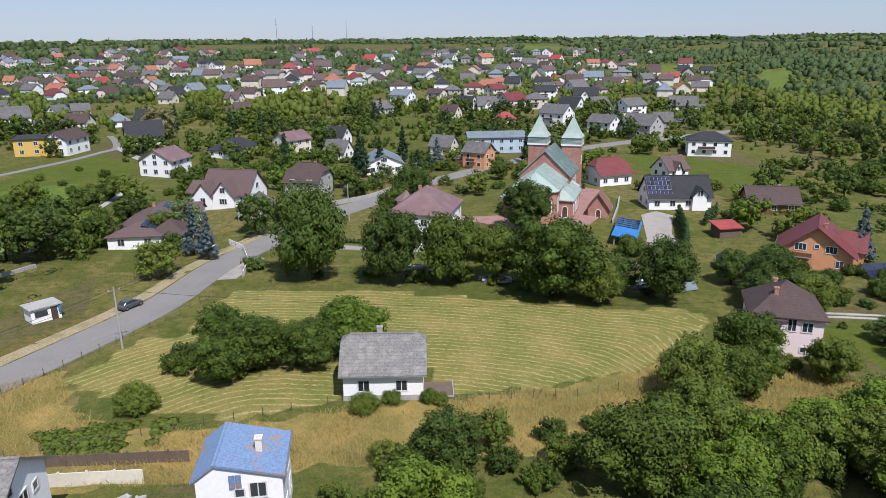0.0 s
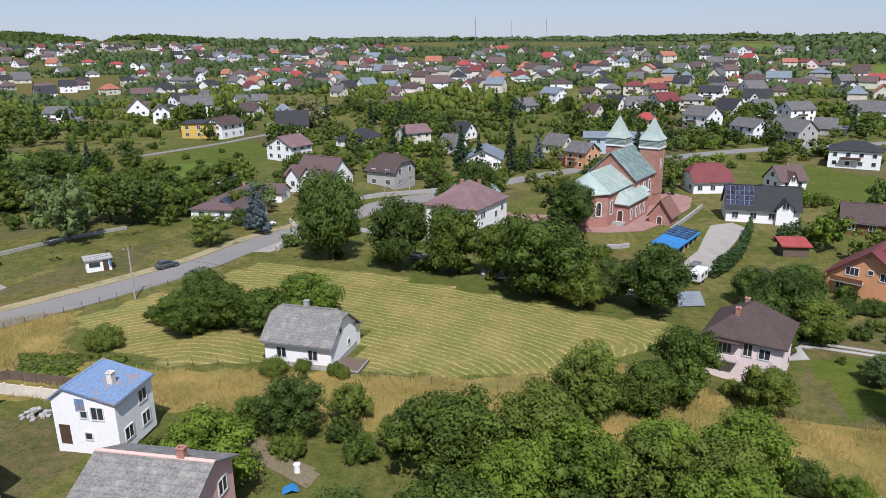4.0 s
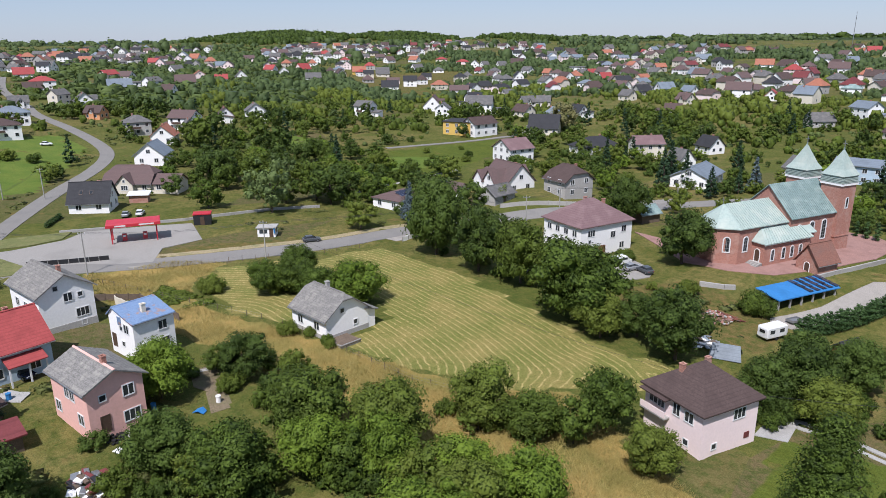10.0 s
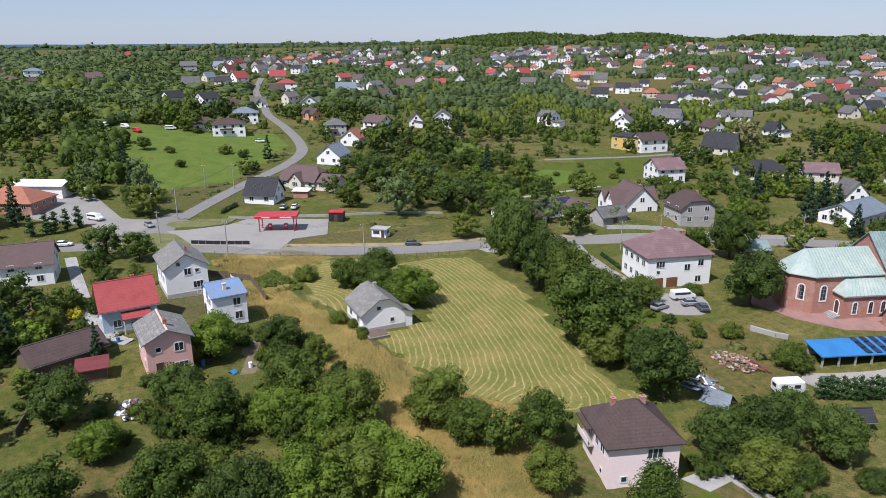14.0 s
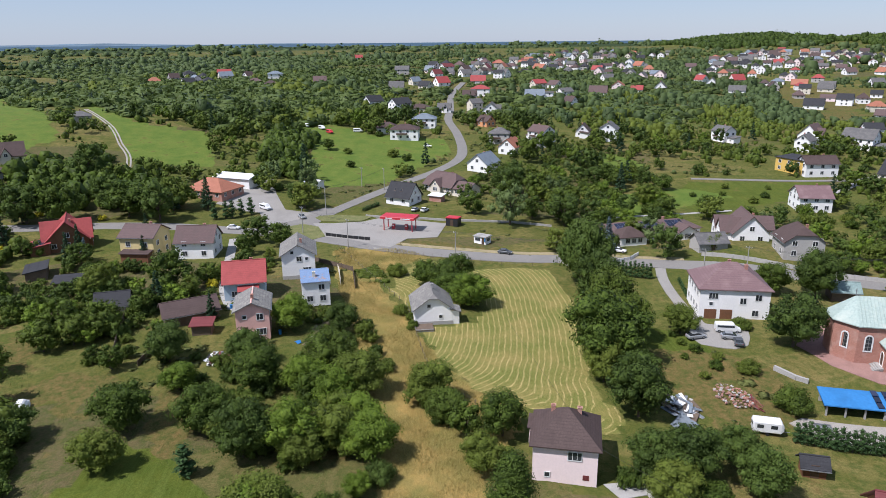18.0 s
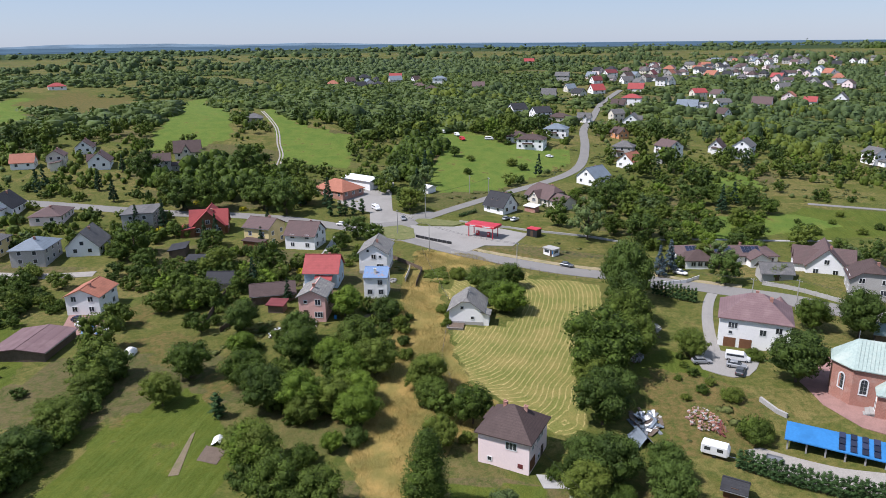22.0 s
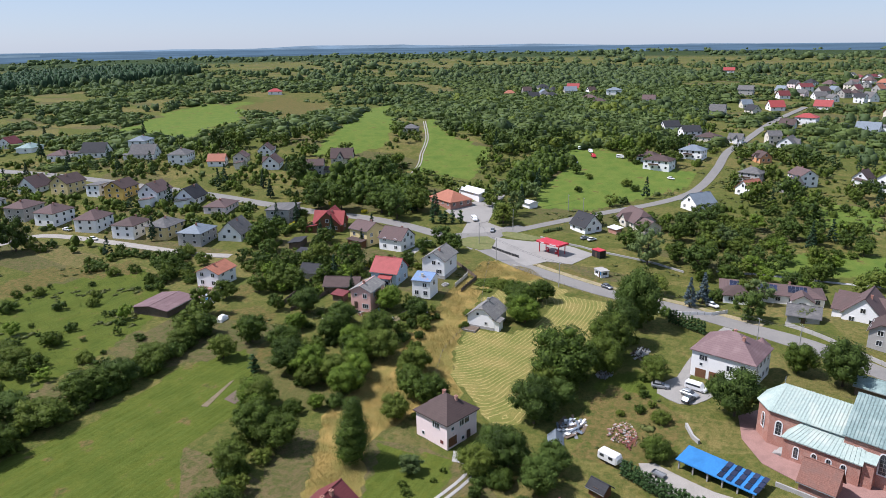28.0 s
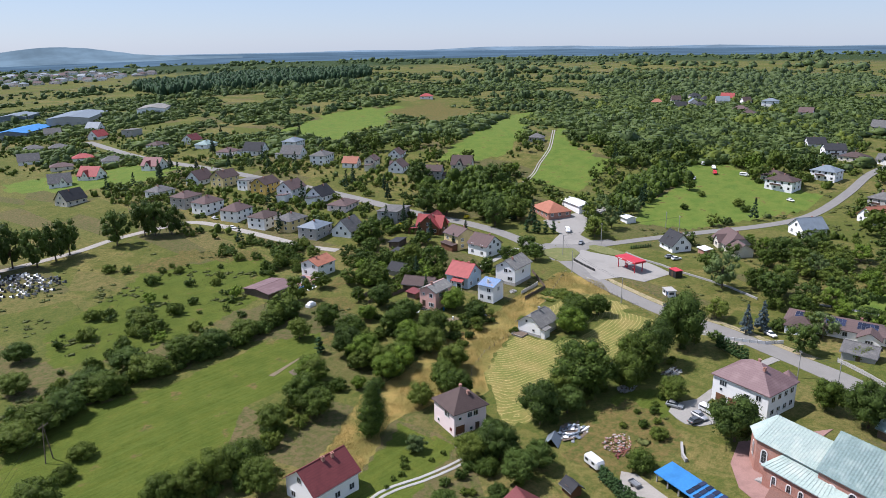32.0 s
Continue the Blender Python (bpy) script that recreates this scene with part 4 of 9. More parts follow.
def on_roof(e, w, d, eave, rise, front, u0, u1, t0, t1, cols, rows, over=0.5):
    """Solar panels on one slope of a gabled or hipped roof: u along the ridge, t from eave (0) to ridge (1)."""
    s = -1 if front else 1
    hyp = math.hypot(d / 2, rise)
    ang = math.degrees(math.atan2(rise, d / 2))
    pw, ph = (u1 - u0) / cols, (t1 - t0) * hyp / rows
    me = boxes("solar_panel", [(-pw / 2 + 0.03, -ph / 2 + 0.03, 0, pw / 2 - 0.03, ph / 2 - 0.03, 0.05)], M["pv"])
    rim = boxes("panel_frame", [(-pw / 2 + 0.01, -ph / 2 + 0.01, -0.01, pw / 2 - 0.01, ph / 2 - 0.01, 0.035)], M["metal"])
    for i in range(cols):
        for j in range(rows):
            t = t0 + (t1 - t0) * (j + 0.5) / rows
            p = child("solar_panel", me, e, pose(u0 + pw * (i + 0.5), s * d / 2 * (1 - t), eave + rise * t + 0.17, -s * ang if s < 0 else -ang, 0, 0) if s < 0 else
                      pose(u0 + pw * (i + 0.5), d / 2 * (1 - t), eave + rise * t + 0.17, -ang, 0, 0))
            child("panel_frame", rim, p)


white_house = house(-7.62, 78.73, 1.3, 9.5, 8.44, 3.37, 3.11, "white", "roof_grey", "clip", label="white one-storey cottage with a grey half-hipped roof", chimneys=((-0.05, 0.02),), z=1.75, flue="concrete",
                    wins=[("f", -2.3, 0.9, "std"), ("f", 2.2, 0.9, "std"), ("r", -1.0, 3.6, "small"), ("r", 1.6, 1.0, "small"), ("l", 0, 1.0, "std"), ("b", 0, 1, "std")], plinth=0.35)
wing(white_house, 3.2, 4.9, 180, 3.0, 1.7, 2.4, 0.7, "white", "roof_grey", "shed", wins=())
blue_house = house(-17.45, 52.0, 97.4, 6.3, 6.98, 5.0, 1.3, "white", "roof_blue", "gable", off=1.86, over=0.25, label="white two-storey house under a peeling blue metal roof", chimneys=((-0.04, -0.2),), z=3.66, flue="cream", name="house", wins=[("l", 0.0, 3.1, "small"), ("l", 1.5, 3.0, "std"), ("l", 0.2, 0.7, "small"), ("f", 1.3, 2.9, "std"), ("f", 1.5, 0.2, "std"), ("f", -1.5, 0.2, "std"), ("r", 0, 2.9, "std"), ("b", 0, 2.9, "std")], doors=(("l", -2.4),))
shutter = child("shutter", boxes("shutter", [(-0.5, -0.08, 0, -0.02, 0.03, 1.3), (0.02, -0.08, 0, 0.5, 0.03, 1.3)], M["roof_blue"]), blue_house, side_pose("l", 6.3, 6.98, -0.3, 3.9), "closed blue window shutter")
house(-1.3, 40.3, 6.7, 9.5, 6.75, 5.9, 1.6, "salmon", "roof_grey", "gable", label="salmon pink two-storey house with a patched grey roof", chimneys=((0.25, 0.02),), z=3.2, ridge="salmon",
      wins=[("r", -1.6, 4.0, "small"), ("r", 1.5, 3.6, "std"), ("r", 1.6, 0.3, "wide"), ("f", -0.4, 3.5, "tall"), ("f", 1.0, 3.5, "tall"), ("f", -3.4, 0.8, "std"), ("f", 2.6, 0.9, "std"), ("b", -2, 3.6, "std"), ("b", 2, 3.6, "std"), ("l", 0, 3.6, "std")], doors=(("r", -1.6),))
red_house = house(-23.2, 34.8, 97, 9.4, 9.4, 4.6, 3.8, "blue_wall", "roof_red", "gable", label="pale blue house with a bright red tile roof", z=3.2)
child("porch_roof", slab("porch_roof", [(-1.6, -6.8, 2.9), (3.4, -6.8, 2.9), (3.4, -4.7, 3.7), (-1.6, -4.7, 3.7)], 0.15, M["roof_red"]), red_house)
for u in (-1.4, 1.0, 3.2):
    child("porch_post", boxes("porch_post", [(u - 0.1, -6.6, -0.5, u + 0.1, -6.4, 2.95)], M["white_paint"]), red_house)
house(-39.3, 45.9, 5.7, 11.9, 8.4, 6.1, 2.6, "white", "roof_grey", "gable", label="tall white house with a grey gabled roof", plinth=0.5, z=3.4,
      wins=[("r", -1.5, 6.3, "small"), ("r", 0.2, 4.2, "std"), ("r", 2.1, 4.5, "small"), ("r", 2.1, 1.2, "wide"), ("r", 2.1, -0.3, "small"), ("f", -3, 2.6, "std"), ("f", 0.5, 2.6, "std"), ("f", 3.4, 2.6, "std"), ("f", -2, 0.3, "small"), ("l", 0, 3.0, "std"), ("b", 0, 3.0, "std")])
pink_house = house(49.3, 94.6, 73.5, 9.36, 9.33, 6.5, 3.5, "pink", "roof_brown", "hip", label="pale pink two-storey house with a brown pyramid roof", chimneys=((-0.22, 0.16), (0.2, 0.12)), z=-0.9, over=0.55,
             wins=[("f", 1.4, 4.1, "wide"), ("f", -2.5, 1.0, "small"), ("l", 2.6, 4.1, "std"), ("l", 0.6, 4.1, "tall"), ("l", 2.4, 1.0, "small"), ("l", -1.9, 4.0, "tall"), ("l", -3.2, 4.1, "std"),
                   ("r", -3.0, 4.1, "small"), ("r", -0.2, 4.1, "std"), ("r", 1.5, 4.1, "std"), ("r", 0.2, 0.6, "small"), ("b", -2, 3.4, "std"), ("b", 2, 3.4, "std")], doors=(("r", 2.0),))
child("garage_door", boxes("garage_door", [(-1.25, -0.06, 0, 1.25, 0.03, 2.1)], M["wood_brown"]), pink_house, side_pose("r", 9.36, 9.33, -3.0, 0.5), "brown garage door")
child("hatch", boxes("hatch", [(-0.45, -0.06, 0, 0.45, 0.03, 0.8)], M["roof_maroon"]), pink_house, side_pose("f", 9.36, 9.33, 3.1, 1.0), "dark red wall hatch")
balcony = child("balcony", boxes("balcony", [(-5.6, 0.4, 3.1, -4.68, 4.6, 3.3)], M["concrete"]), pink_house)
child("railing", boxes("railing", [(-5.6, 0.4, 3.3, -5.54, 4.6, 4.15)], M["pink"]), balcony)
child("canopy", boxes("canopy", [(-5.9, 0.2, 5.75, -4.68, 4.66, 5.9)], M["roof_brown"]), pink_house)
house(0.5, -22.7, 9, 10.1, 9.0, 5.2, 2.0, "white", "roof_orange", "gable", label="white house with a low orange tiled roof")
house(25.9, -20.0, 9, 13.5, 12.8, 2.3, 0.9, "wood", "roof_mauve", "gable", label="open barn with a low rusty brown sheet roof", name="barn", category="barn", wins=[], chimneys=())
big_white = house(-4.0, 147.0, 77, 15.0, 12.5, 7.0, 4.2, "white", "roof_mauve", "hip", label="large white two-storey house with a faded maroon hip roof", chimneys=((0.0, 0.1), (0.2, -0.12)), z=1.6,
                  wins=[("f", -4.6, 4.4, "wide"), ("f", -5.0, 2.9, "small"), ("f", 1.8, 3.4, "std"), ("f", 5.0, 4.3, "std"), ("f", 4.6, 0.6, "std")] + [(q, u, z, "std") for q in "lr" for u in (-4.2, -1.4, 1.4, 4.2) for z in (1.0, 4.4)] + [("b", u, 4.0, "std") for u in (-5, -1.6, 1.6, 5)])
turret = child("turret", ring_body("turret", [(1.7 * math.cos(i * math.pi / 4), 1.7 * math.sin(i * math.pi / 4)) for i in range(8)], -1, 7.0, M["white"]), big_white, pose(5.2, 6.4, 0))
child("turret_roof", mesh_of("turret_roof", [(2.2 * math.cos(i * math.pi / 4), 2.2 * math.sin(i * math.pi / 4), 6.95) for i in range(8)] + [(0, -0.6, 9.2)], [(i, (i + 1) % 8, 8) for i in range(8)] + [tuple(range(7, -1, -1))], [M["roof_mauve"]]), turret)
for u in (-5.0, -1.6):
    child("garage_door", boxes("garage_door", [(-1.3, -0.06, -0.3, 1.3, 0.03, 2.0)], M["wood_brown"]), big_white, side_pose("f", 15.0, 12.5, u, 0.0), "brown garage door")
grey_pv = house(60.5, 178.6, 1, 16.0, 9.5, 3.4, 4.6, "white", "roof_dark", "gable", label="white house with a dark roof and solar panels", chimneys=())
wing(grey_pv, 4.6, -3.4, 90, 4.6, 3.6, 3.9, 1.9, "white", "roof_dark", wins=(("l", 0, 3.7, "std"),))
on_roof(grey_pv, 16.0, 9.5, 3.4, 4.6, True, -8.2, -2.0, 0.1, 0.92, 6, 4)
house(82.9, 173.0, -9, 12.1, 9.0, 3.0, 3.2, "wood_brown", "roof_brown", "gable", label="low brown wooden house with a dark tile roof")
orange_house = house(74.5, 133.5, -119, 12.0, 13.0, 3.4, 5.0, "orange", "roof_maroon", "gable", label="orange house with a wide maroon gabled roof", over=0.8, wins=[("r", -2.6, 3.6, "wide"), ("r", 0.2, 4.2, "small"), ("r", 2.7, 3.5, "wide"), ("r", 4.4, 0.8, "std"), ("r", -4.2, 0.8, "std"), ("f", -2, 0.9, "std"), ("f", 2, 0.9, "std"), ("b", 0, 0.9, "std"), ("l", 0, 1.0, "std")])
wing(orange_house, -2.0, 5.5, 90, 6, 6, 3.4, 3.0, "orange", "roof_maroon", wins=(("r", 0, 0.9, "wide"), ("r", 0, 3.9, "std")))
terrace_slab = child("terrace", boxes("terrace", [(6.0, -5.5, 2.4, 7.4, -0.5, 2.6)], M["concrete"]), orange_house)
child("railing", boxes("railing", [(7.3, -5.5, 2.6, 7.4, -0.5, 3.4)], M["wood_brown"]), terrace_slab)
house(-36.4, 184.0, -12, 9.4, 10.6, 4.9, 3.9, "grey_wall", "roof_brown", "half", label="grey rendered house with a brown half-hipped roof")
villa = house(-55.0, 178.6, -13, 13.0, 10.2, 3.4, 5.0, "white", "roof_plum", "gable", label="large white villa with a many-gabled maroon roof")
wing(villa, 1.2, -4.6, 90, 7, 6, 3.3, 3.4, "white", "roof_plum", wins=(("l", 0, 1.0, "wide"), ("l", 0, 3.8, "std")))
wing(villa, -4.4, -4.2, 90, 8, 5, 3.3, 2.8, "white", "roof_plum", wins=(("l", 0, 1.0, "std"),))
wing(villa, -2.5, 4.0, 90, 8, 6, 3.3, 3.2, "white", "roof_plum", wins=(("r", 0, 1.0, "wide"), ("r", 0, 3.9, "small")))
wing(villa, -8.4, 0, 0, 6, 8, 2.8, 2.4, "white", "roof_plum", wins=(("f", 0, 1.0, "std"), ("b", 0, 1.0, "std")))
low_long = house(-66.0, 152.5, 97, 30.0, 10.6, 3.0, 1.8, "white", "roof_plum", "hip", label="long low building with a brown roof and solar panels")
wing(low_long, -10.0, -6.2, 0, 8.4, 7.4, 2.9, 2.2, "white", "roof_brown", "hip", wins=(("f", -2, 0.9, "std"), ("f", 0, 0.9, "std"), ("f", 2, 0.9, "std"), ("r", 0, 0.9, "std")))
wing(low_long, 8.5, -6.5, 90, 5, 6, 2.9, 1.8, "white", "roof_plum", wins=(("l", 0, 0.9, "wide"),))
house(-57.9, 264.5, 51, 11.2, 9.0, 5.8, 2.6, "cream", "roof_mauve", "gable", label="cream house with a maroon roof and balconies")
house(-78.2, 259.2, 70, 17.4, 11.0, 3.0, 3.4, "white", "roof_dark", "hip", label="low house with a dark hip roof")
house(-89.5, 221.3, 77, 10.9, 11.4, 5.2, 3.2, "white", "roof_mauve", "gable", label="white house with a maroon roof")
house(-146.4, 250.9, 18, 14.2, 10.0, 6.0, 0.5, "yellow", "roof_dark", "shed", label="yellow rendered flat-roofed house with balconies", chimneys=())
house(-138.8, 255.3, 84, 13.7, 9.0, 5.6, 2.8, "white", "roof_brown", "gable", label="white house with a brown roof")
house(-20.8, 233.2, 100, 17.1, 12.0, 3.6, 2.8, "white", "bluegrey", "gable", label="white hall with a blue-grey sheet roof", chimneys=())
for i in range(3):
    on_roof(low_long, 30.0, 10.6, 3.0, 1.8, True, -12.5 + 8.6 * i, -7.0 + 8.6 * i, 0.25, 0.85, 5, 2)
dark_house = house(-114.9, 77.0, 56, 10.0, 9.0, 3.0, 4.6, "white", "roof_dark", "gable", label="white house with a steep black roof and skylights")
for u in (-2.0, 0.6):
    skylight(dark_house, 10.0, 9.0, 3.0, 4.6, True, u, 0.45)
broad_house = house(-131.9, 94.6, 43, 14.4, 10.5, 3.0, 4.4, "cream", "roof_plum", "half", label="broad house with a faded maroon roof and a low wing")
wing(broad_house, 11.0, -1.0, 0, 8.5, 7.5, 2.8, 2.2, "cream", "roof_plum", wins=(("f", -1.5, 0.9, "std"), ("f", 1.8, 0.9, "wide")))
wing(broad_house, 0, -4.6, 90, 4, 5, 3.0, 2.6, "cream", "roof_plum", wins=(("l", 0, 1.0, "wide"), ("l", 0, 3.3, "small")))
house(-167.7, 115.2, 142, 12.0, 10.0, 3.6, 4.0, "white", "bluegrey", "gable", label="white house with a blue-grey roof")
house(-202.9, 134.4, 145, 10.5, 9.0, 3.6, 3.8, "white", "roof_orange", "gable", label="white house with an orange roof")
house(-127.4, 5.2, 62, 17.6, 12.6, 3.0, 3.6, "brick", "roof_orange", "hip", label="brick village shop with an orange hip roof", name="shop", category="shop", chimneys=())


# ---- trees ----
def leaves_on(rng, centres, radii, per, size, flat=0.8):
    """Small leaf sprays on the open skins of overlapping lobes: vertices and triangles."""
    C, R = np.asarray(centres), np.asarray(radii)
    V = []
    for i, (c, r) in enumerate(zip(C, R)):
        k = max(8, int(per * r * r))
        n = rng.normal(size=(k, 3))
        n /= np.linalg.norm(n, axis=1)[:, None]
        n[:, 2] = np.where(n[:, 2] < -0.5, -n[:, 2], n[:, 2])
        p = c + n * (r * rng.uniform(0.72, 1.25, (k, 1)) ** 0.8) * np.array([1, 1, flat])
        d = np.linalg.norm((p[:, None, :] - C[None]) / np.array([1, 1, flat]), axis=2) / R[None]
        d[:, i] = 9
        ok = d.min(1) > 0.74
        p, n = p[ok], n[ok]
        k = len(p)
        if not k:
            continue
        face = n + np.array([0, 0, 0.22]) + rng.normal(0, 0.42, (k, 3))
        face /= np.linalg.norm(face, axis=1)[:, None]
        a = np.cross(face, rng.normal(size=(k, 3)))
        a /= np.linalg.norm(a, axis=1)[:, None]
        b = np.cross(face, a)
        s = size * rng.uniform(0.55, 1.45, (k, 1))
        V.append(np.stack([p - a * s, p + a * s + face * s * 0.25, p + b * s * 1.25], 1))
    V = np.concatenate(V).reshape(-1, 3)
    return V, np.arange(len(V)).reshape(-1, 3)


def lobes(rng, r, hgt, n, kind):
    """Centres and radii of a crown's lobes: width 2r, the whole tree hgt high."""
    C, R = [], []
    lean = rng.normal(0, 0.08, 2) * r
    for i in range(n):
        t = (i + 0.5) / n
        a = i * 2.39996 + rng.uniform(-0.5, 0.5)
        if kind == "cone":
            z = hgt * (0.10 + 0.86 * t)
            q = r * (1 - t) * 0.72
            rr = max(0.12 * r, r * 0.42 * (1 - 0.75 * t))
        elif kind == "column":
            z = hgt * (0.08 + 0.86 * t)
            q = r * 0.35 * math.sin(math.pi * min(1, 0.25 + 0.75 * t)) * rng.uniform(0.5, 1)
            rr = r * 0.55 * (1 - 0.45 * t * t)
        else:
            el = math.asin(2 * t - 1) * 0.85
            z = hgt * 0.56 + math.sin(el) * hgt * rng.uniform(0.28, 0.42)
            q = r * math.cos(el) * rng.uniform(0.40, 0.78 if i % 3 == 0 else 1.0)
            rr = r * (rng.uniform(0.30, 0.48) if i % 3 == 0 else rng.uniform(0.16, 0.32))
            if kind == "weep":
                z, rr = z - 0.12 * hgt * q / r, rr * 0.85
            if kind == "bush":
                z, q = max(0.22 * hgt, z - 0.2 * hgt), q * 1.05
        C.append((q * math.cos(a) + lean[0] * t, q * math.sin(a) + lean[1] * t, z))
        R.append(rr)
    return C, R


def crown_geo(rng, kind, r, hgt, n, per, size):
    C, R = lobes(rng, r, hgt, n, kind)
    V, F = leaves_on(rng, C, R, per, size, 0.8 if kind != "cone" else 0.6)
    cv, cf = core_geo(rng, C, [q * 0.78 for q in R])
    V, F = np.concatenate([V, cv]), np.concatenate([F, cf + len(V)])
    # drawn in so that the crown is as wide and high as named
    k = r / np.percentile(np.hypot(V[:, 0], V[:, 1]), 97)
    return V * np.array([k, k, hgt / np.percentile(V[:, 2], 99.7)]), F


def core_geo(rng, C, R):
    """Inner bodies of a crown, so that no daylight shows through it: uneven six-sided lumps of quads."""
    base = np.array([(q * math.cos(i * math.pi / 3), q * math.sin(i * math.pi / 3), z) for z, q in ((-0.8, 0.5), (0.0, 1.0), (0.8, 0.5)) for i in range(6)])
    f = [(6 * k + i, 6 * k + (i + 1) % 6, 6 * k + 6 + (i + 1) % 6, 6 * k + 6 + i) for k in range(2) for i in range(6)] + [(12, 13, 14, 17), (14, 15, 16, 17)]
    f = [t for q in f for t in ((q[0], q[1], q[2]), (q[0], q[2], q[3]))]
    V, F = [], []
    for i, (c, r) in enumerate(zip(C, R)):
        V.append(np.asarray(c) + base * rng.uniform(0.7, 1.15, (18, 1)) * r * np.array([1, 1, 0.8]))
        F.append(np.array(f) + 18 * i)
    return np.concatenate(V), np.concatenate(F)


def trunk_mesh(rng, r, hgt, limbs):
    v, f = [], []

    def limb(a, b, r0, r1):
        a, b = Vector(a), Vector(b)
        q = (b - a).to_track_quat("Z", "Y")
        k = len(v)
        for p, rr in ((a, r0), ((a + b) / 2 + Vector(rng.normal(0, 0.06, 3)) * (b - a).length * 0.5, (r0 + r1) / 2), (b, r1)):
            v.extend(p + q @ Vector((rr * math.cos(i * 1.0472), rr * math.sin(i * 1.0472), 0)) for i in range(6))
        for s in (0, 6):
            f.extend((k + s + i, k + s + (i + 1) % 6, k + s + 6 + (i + 1) % 6, k + s + 6 + i) for i in range(6))

    t = max(0.08, hgt * 0.022)
    limb((0, 0, -0.4), (0, 0, hgt * 0.55), t * 1.3, t * 0.7)
    for i in range(limbs):
        a = i * 2.4 + rng.uniform(0, 0.5)
        z = hgt * rng.uniform(0.18, 0.4)
        limb((0, 0, z), (r * 0.6 * math.cos(a), r * 0.6 * math.sin(a), z + hgt * rng.uniform(0.18, 0.34)), t * 0.6, t * 0.2)
    return mesh_of("trunk", v, f, [M["bark"]], smooth=True)


# prototypes at unit scale 1 m = 1 m: (radius, height), near ones finer
PROTO = {}
LOOKS = dict(broad=("round", 5.0, 8.6, "leaf"), dark=("round", 5.0, 9.2, "leaf_dark"), bright=("round", 5.0, 8.4, "leaf_bright"), bush=("bush", 3.0, 3.7, "leaf"), dark_bush=("bush", 3.0, 3.5, "leaf_dark"),
             willow=("weep", 5.0, 9.5, "leaf_grey"), birch=("column", 2.6, 9.5, "leaf"), olive=("round", 5.0, 10.0, "leaf_olive"), spruce=("cone", 2.2, 10.0, "needle"), blue_spruce=("cone", 2.0, 8.0, "needle_blue"),
             thuja=("column", 0.8, 3.6, "thuja"), poplar=("column", 2.8, 14.0, "leaf_dark"), gold=("bush", 3.0, 3.4, "leaf_gold"))
trng = np.random.default_rng(11)
CROWN = {}
for key, (shape, r, hg, mat) in LOOKS.items():
    for lod, (nl, per, size) in dict(near=(46, 84, 0.172), mid=(26, 30, 0.265), mass=(15, 13, 0.38), far=(12, 6, 0.66)).items():
        if key == "thuja":
            nl, per, size = dict(near=(10, 160, 0.08), mid=(9, 300, 0.085), mass=(6, 34, 0.18), far=(5, 22, 0.24))[lod]
        elif shape == "cone":
            nl, per, size = dict(near=(54, 190, 0.15), mid=(36, 60, 0.24), mass=(26, 34, 0.31), far=(20, 26, 0.38))[lod]
        elif r < 3.5:
            per, size = per * 2.4, size * 0.66
            if key == "birch":
                per, size = per * 1.7, size * 0.6
        for k in range(3 if lod == "near" else 2):
            CROWN[key, lod, k] = crown_geo(trng, shape, r, hg, nl, per, size)
            PROTO[key, lod, k] = (quads("crown", *CROWN[key, lod, k], M[mat]), trunk_mesh(trng, r, hg, 5 if shape in ("round", "weep") else 2))

TREE_WORDS = dict(broad="leafy green broadleaf tree", dark="dense dark green broadleaf tree", bright="bright green walnut tree", bush="rounded leafy green garden shrub", dark_bush="dense dark green leafy shrub", willow="pale grey-green willow tree",
                  birch="slender light green birch tree", olive="yellowish olive broadleaf tree", spruce="dark green conical spruce tree", blue_spruce="blue-grey conical spruce tree", thuja="clipped dense green thuja", poplar="tall dark green poplar tree", gold="golden-leaved rounded garden shrub")
tree_count, kind_count, CROWD = [0], {}, []


def tree(kind, x, y, r, lod="near", tall=1.0, label="", group=""):
    shape, pr, ph, mat = LOOKS[kind]
    tree_count[0] += 1
    name = "shrub" if "bush" in kind or kind == "gold" else kind if kind in ("spruce", "thuja", "willow") else "tree"
    kind_count[name] = kind_count.get(name, 0) + 1
    if kind_count[name] > 290 and not label:
        CROWD.append((kind, x, y, r, tall))
        return None
    k = tree_count[0] % (3 if lod == "near" else 2)
    cm, tm = PROTO[kind, lod, k]
    s = r / pr
    e = thing(name, x, y, (tree_count[0] * 67) % 360, None, label or TREE_WORDS[kind], "shrub" if name == "shrub" else "tree", group)
    e.scale = (s, s, s * tall)
    child("trunk", tm, e)
    child("crown", cm, e)
    return e


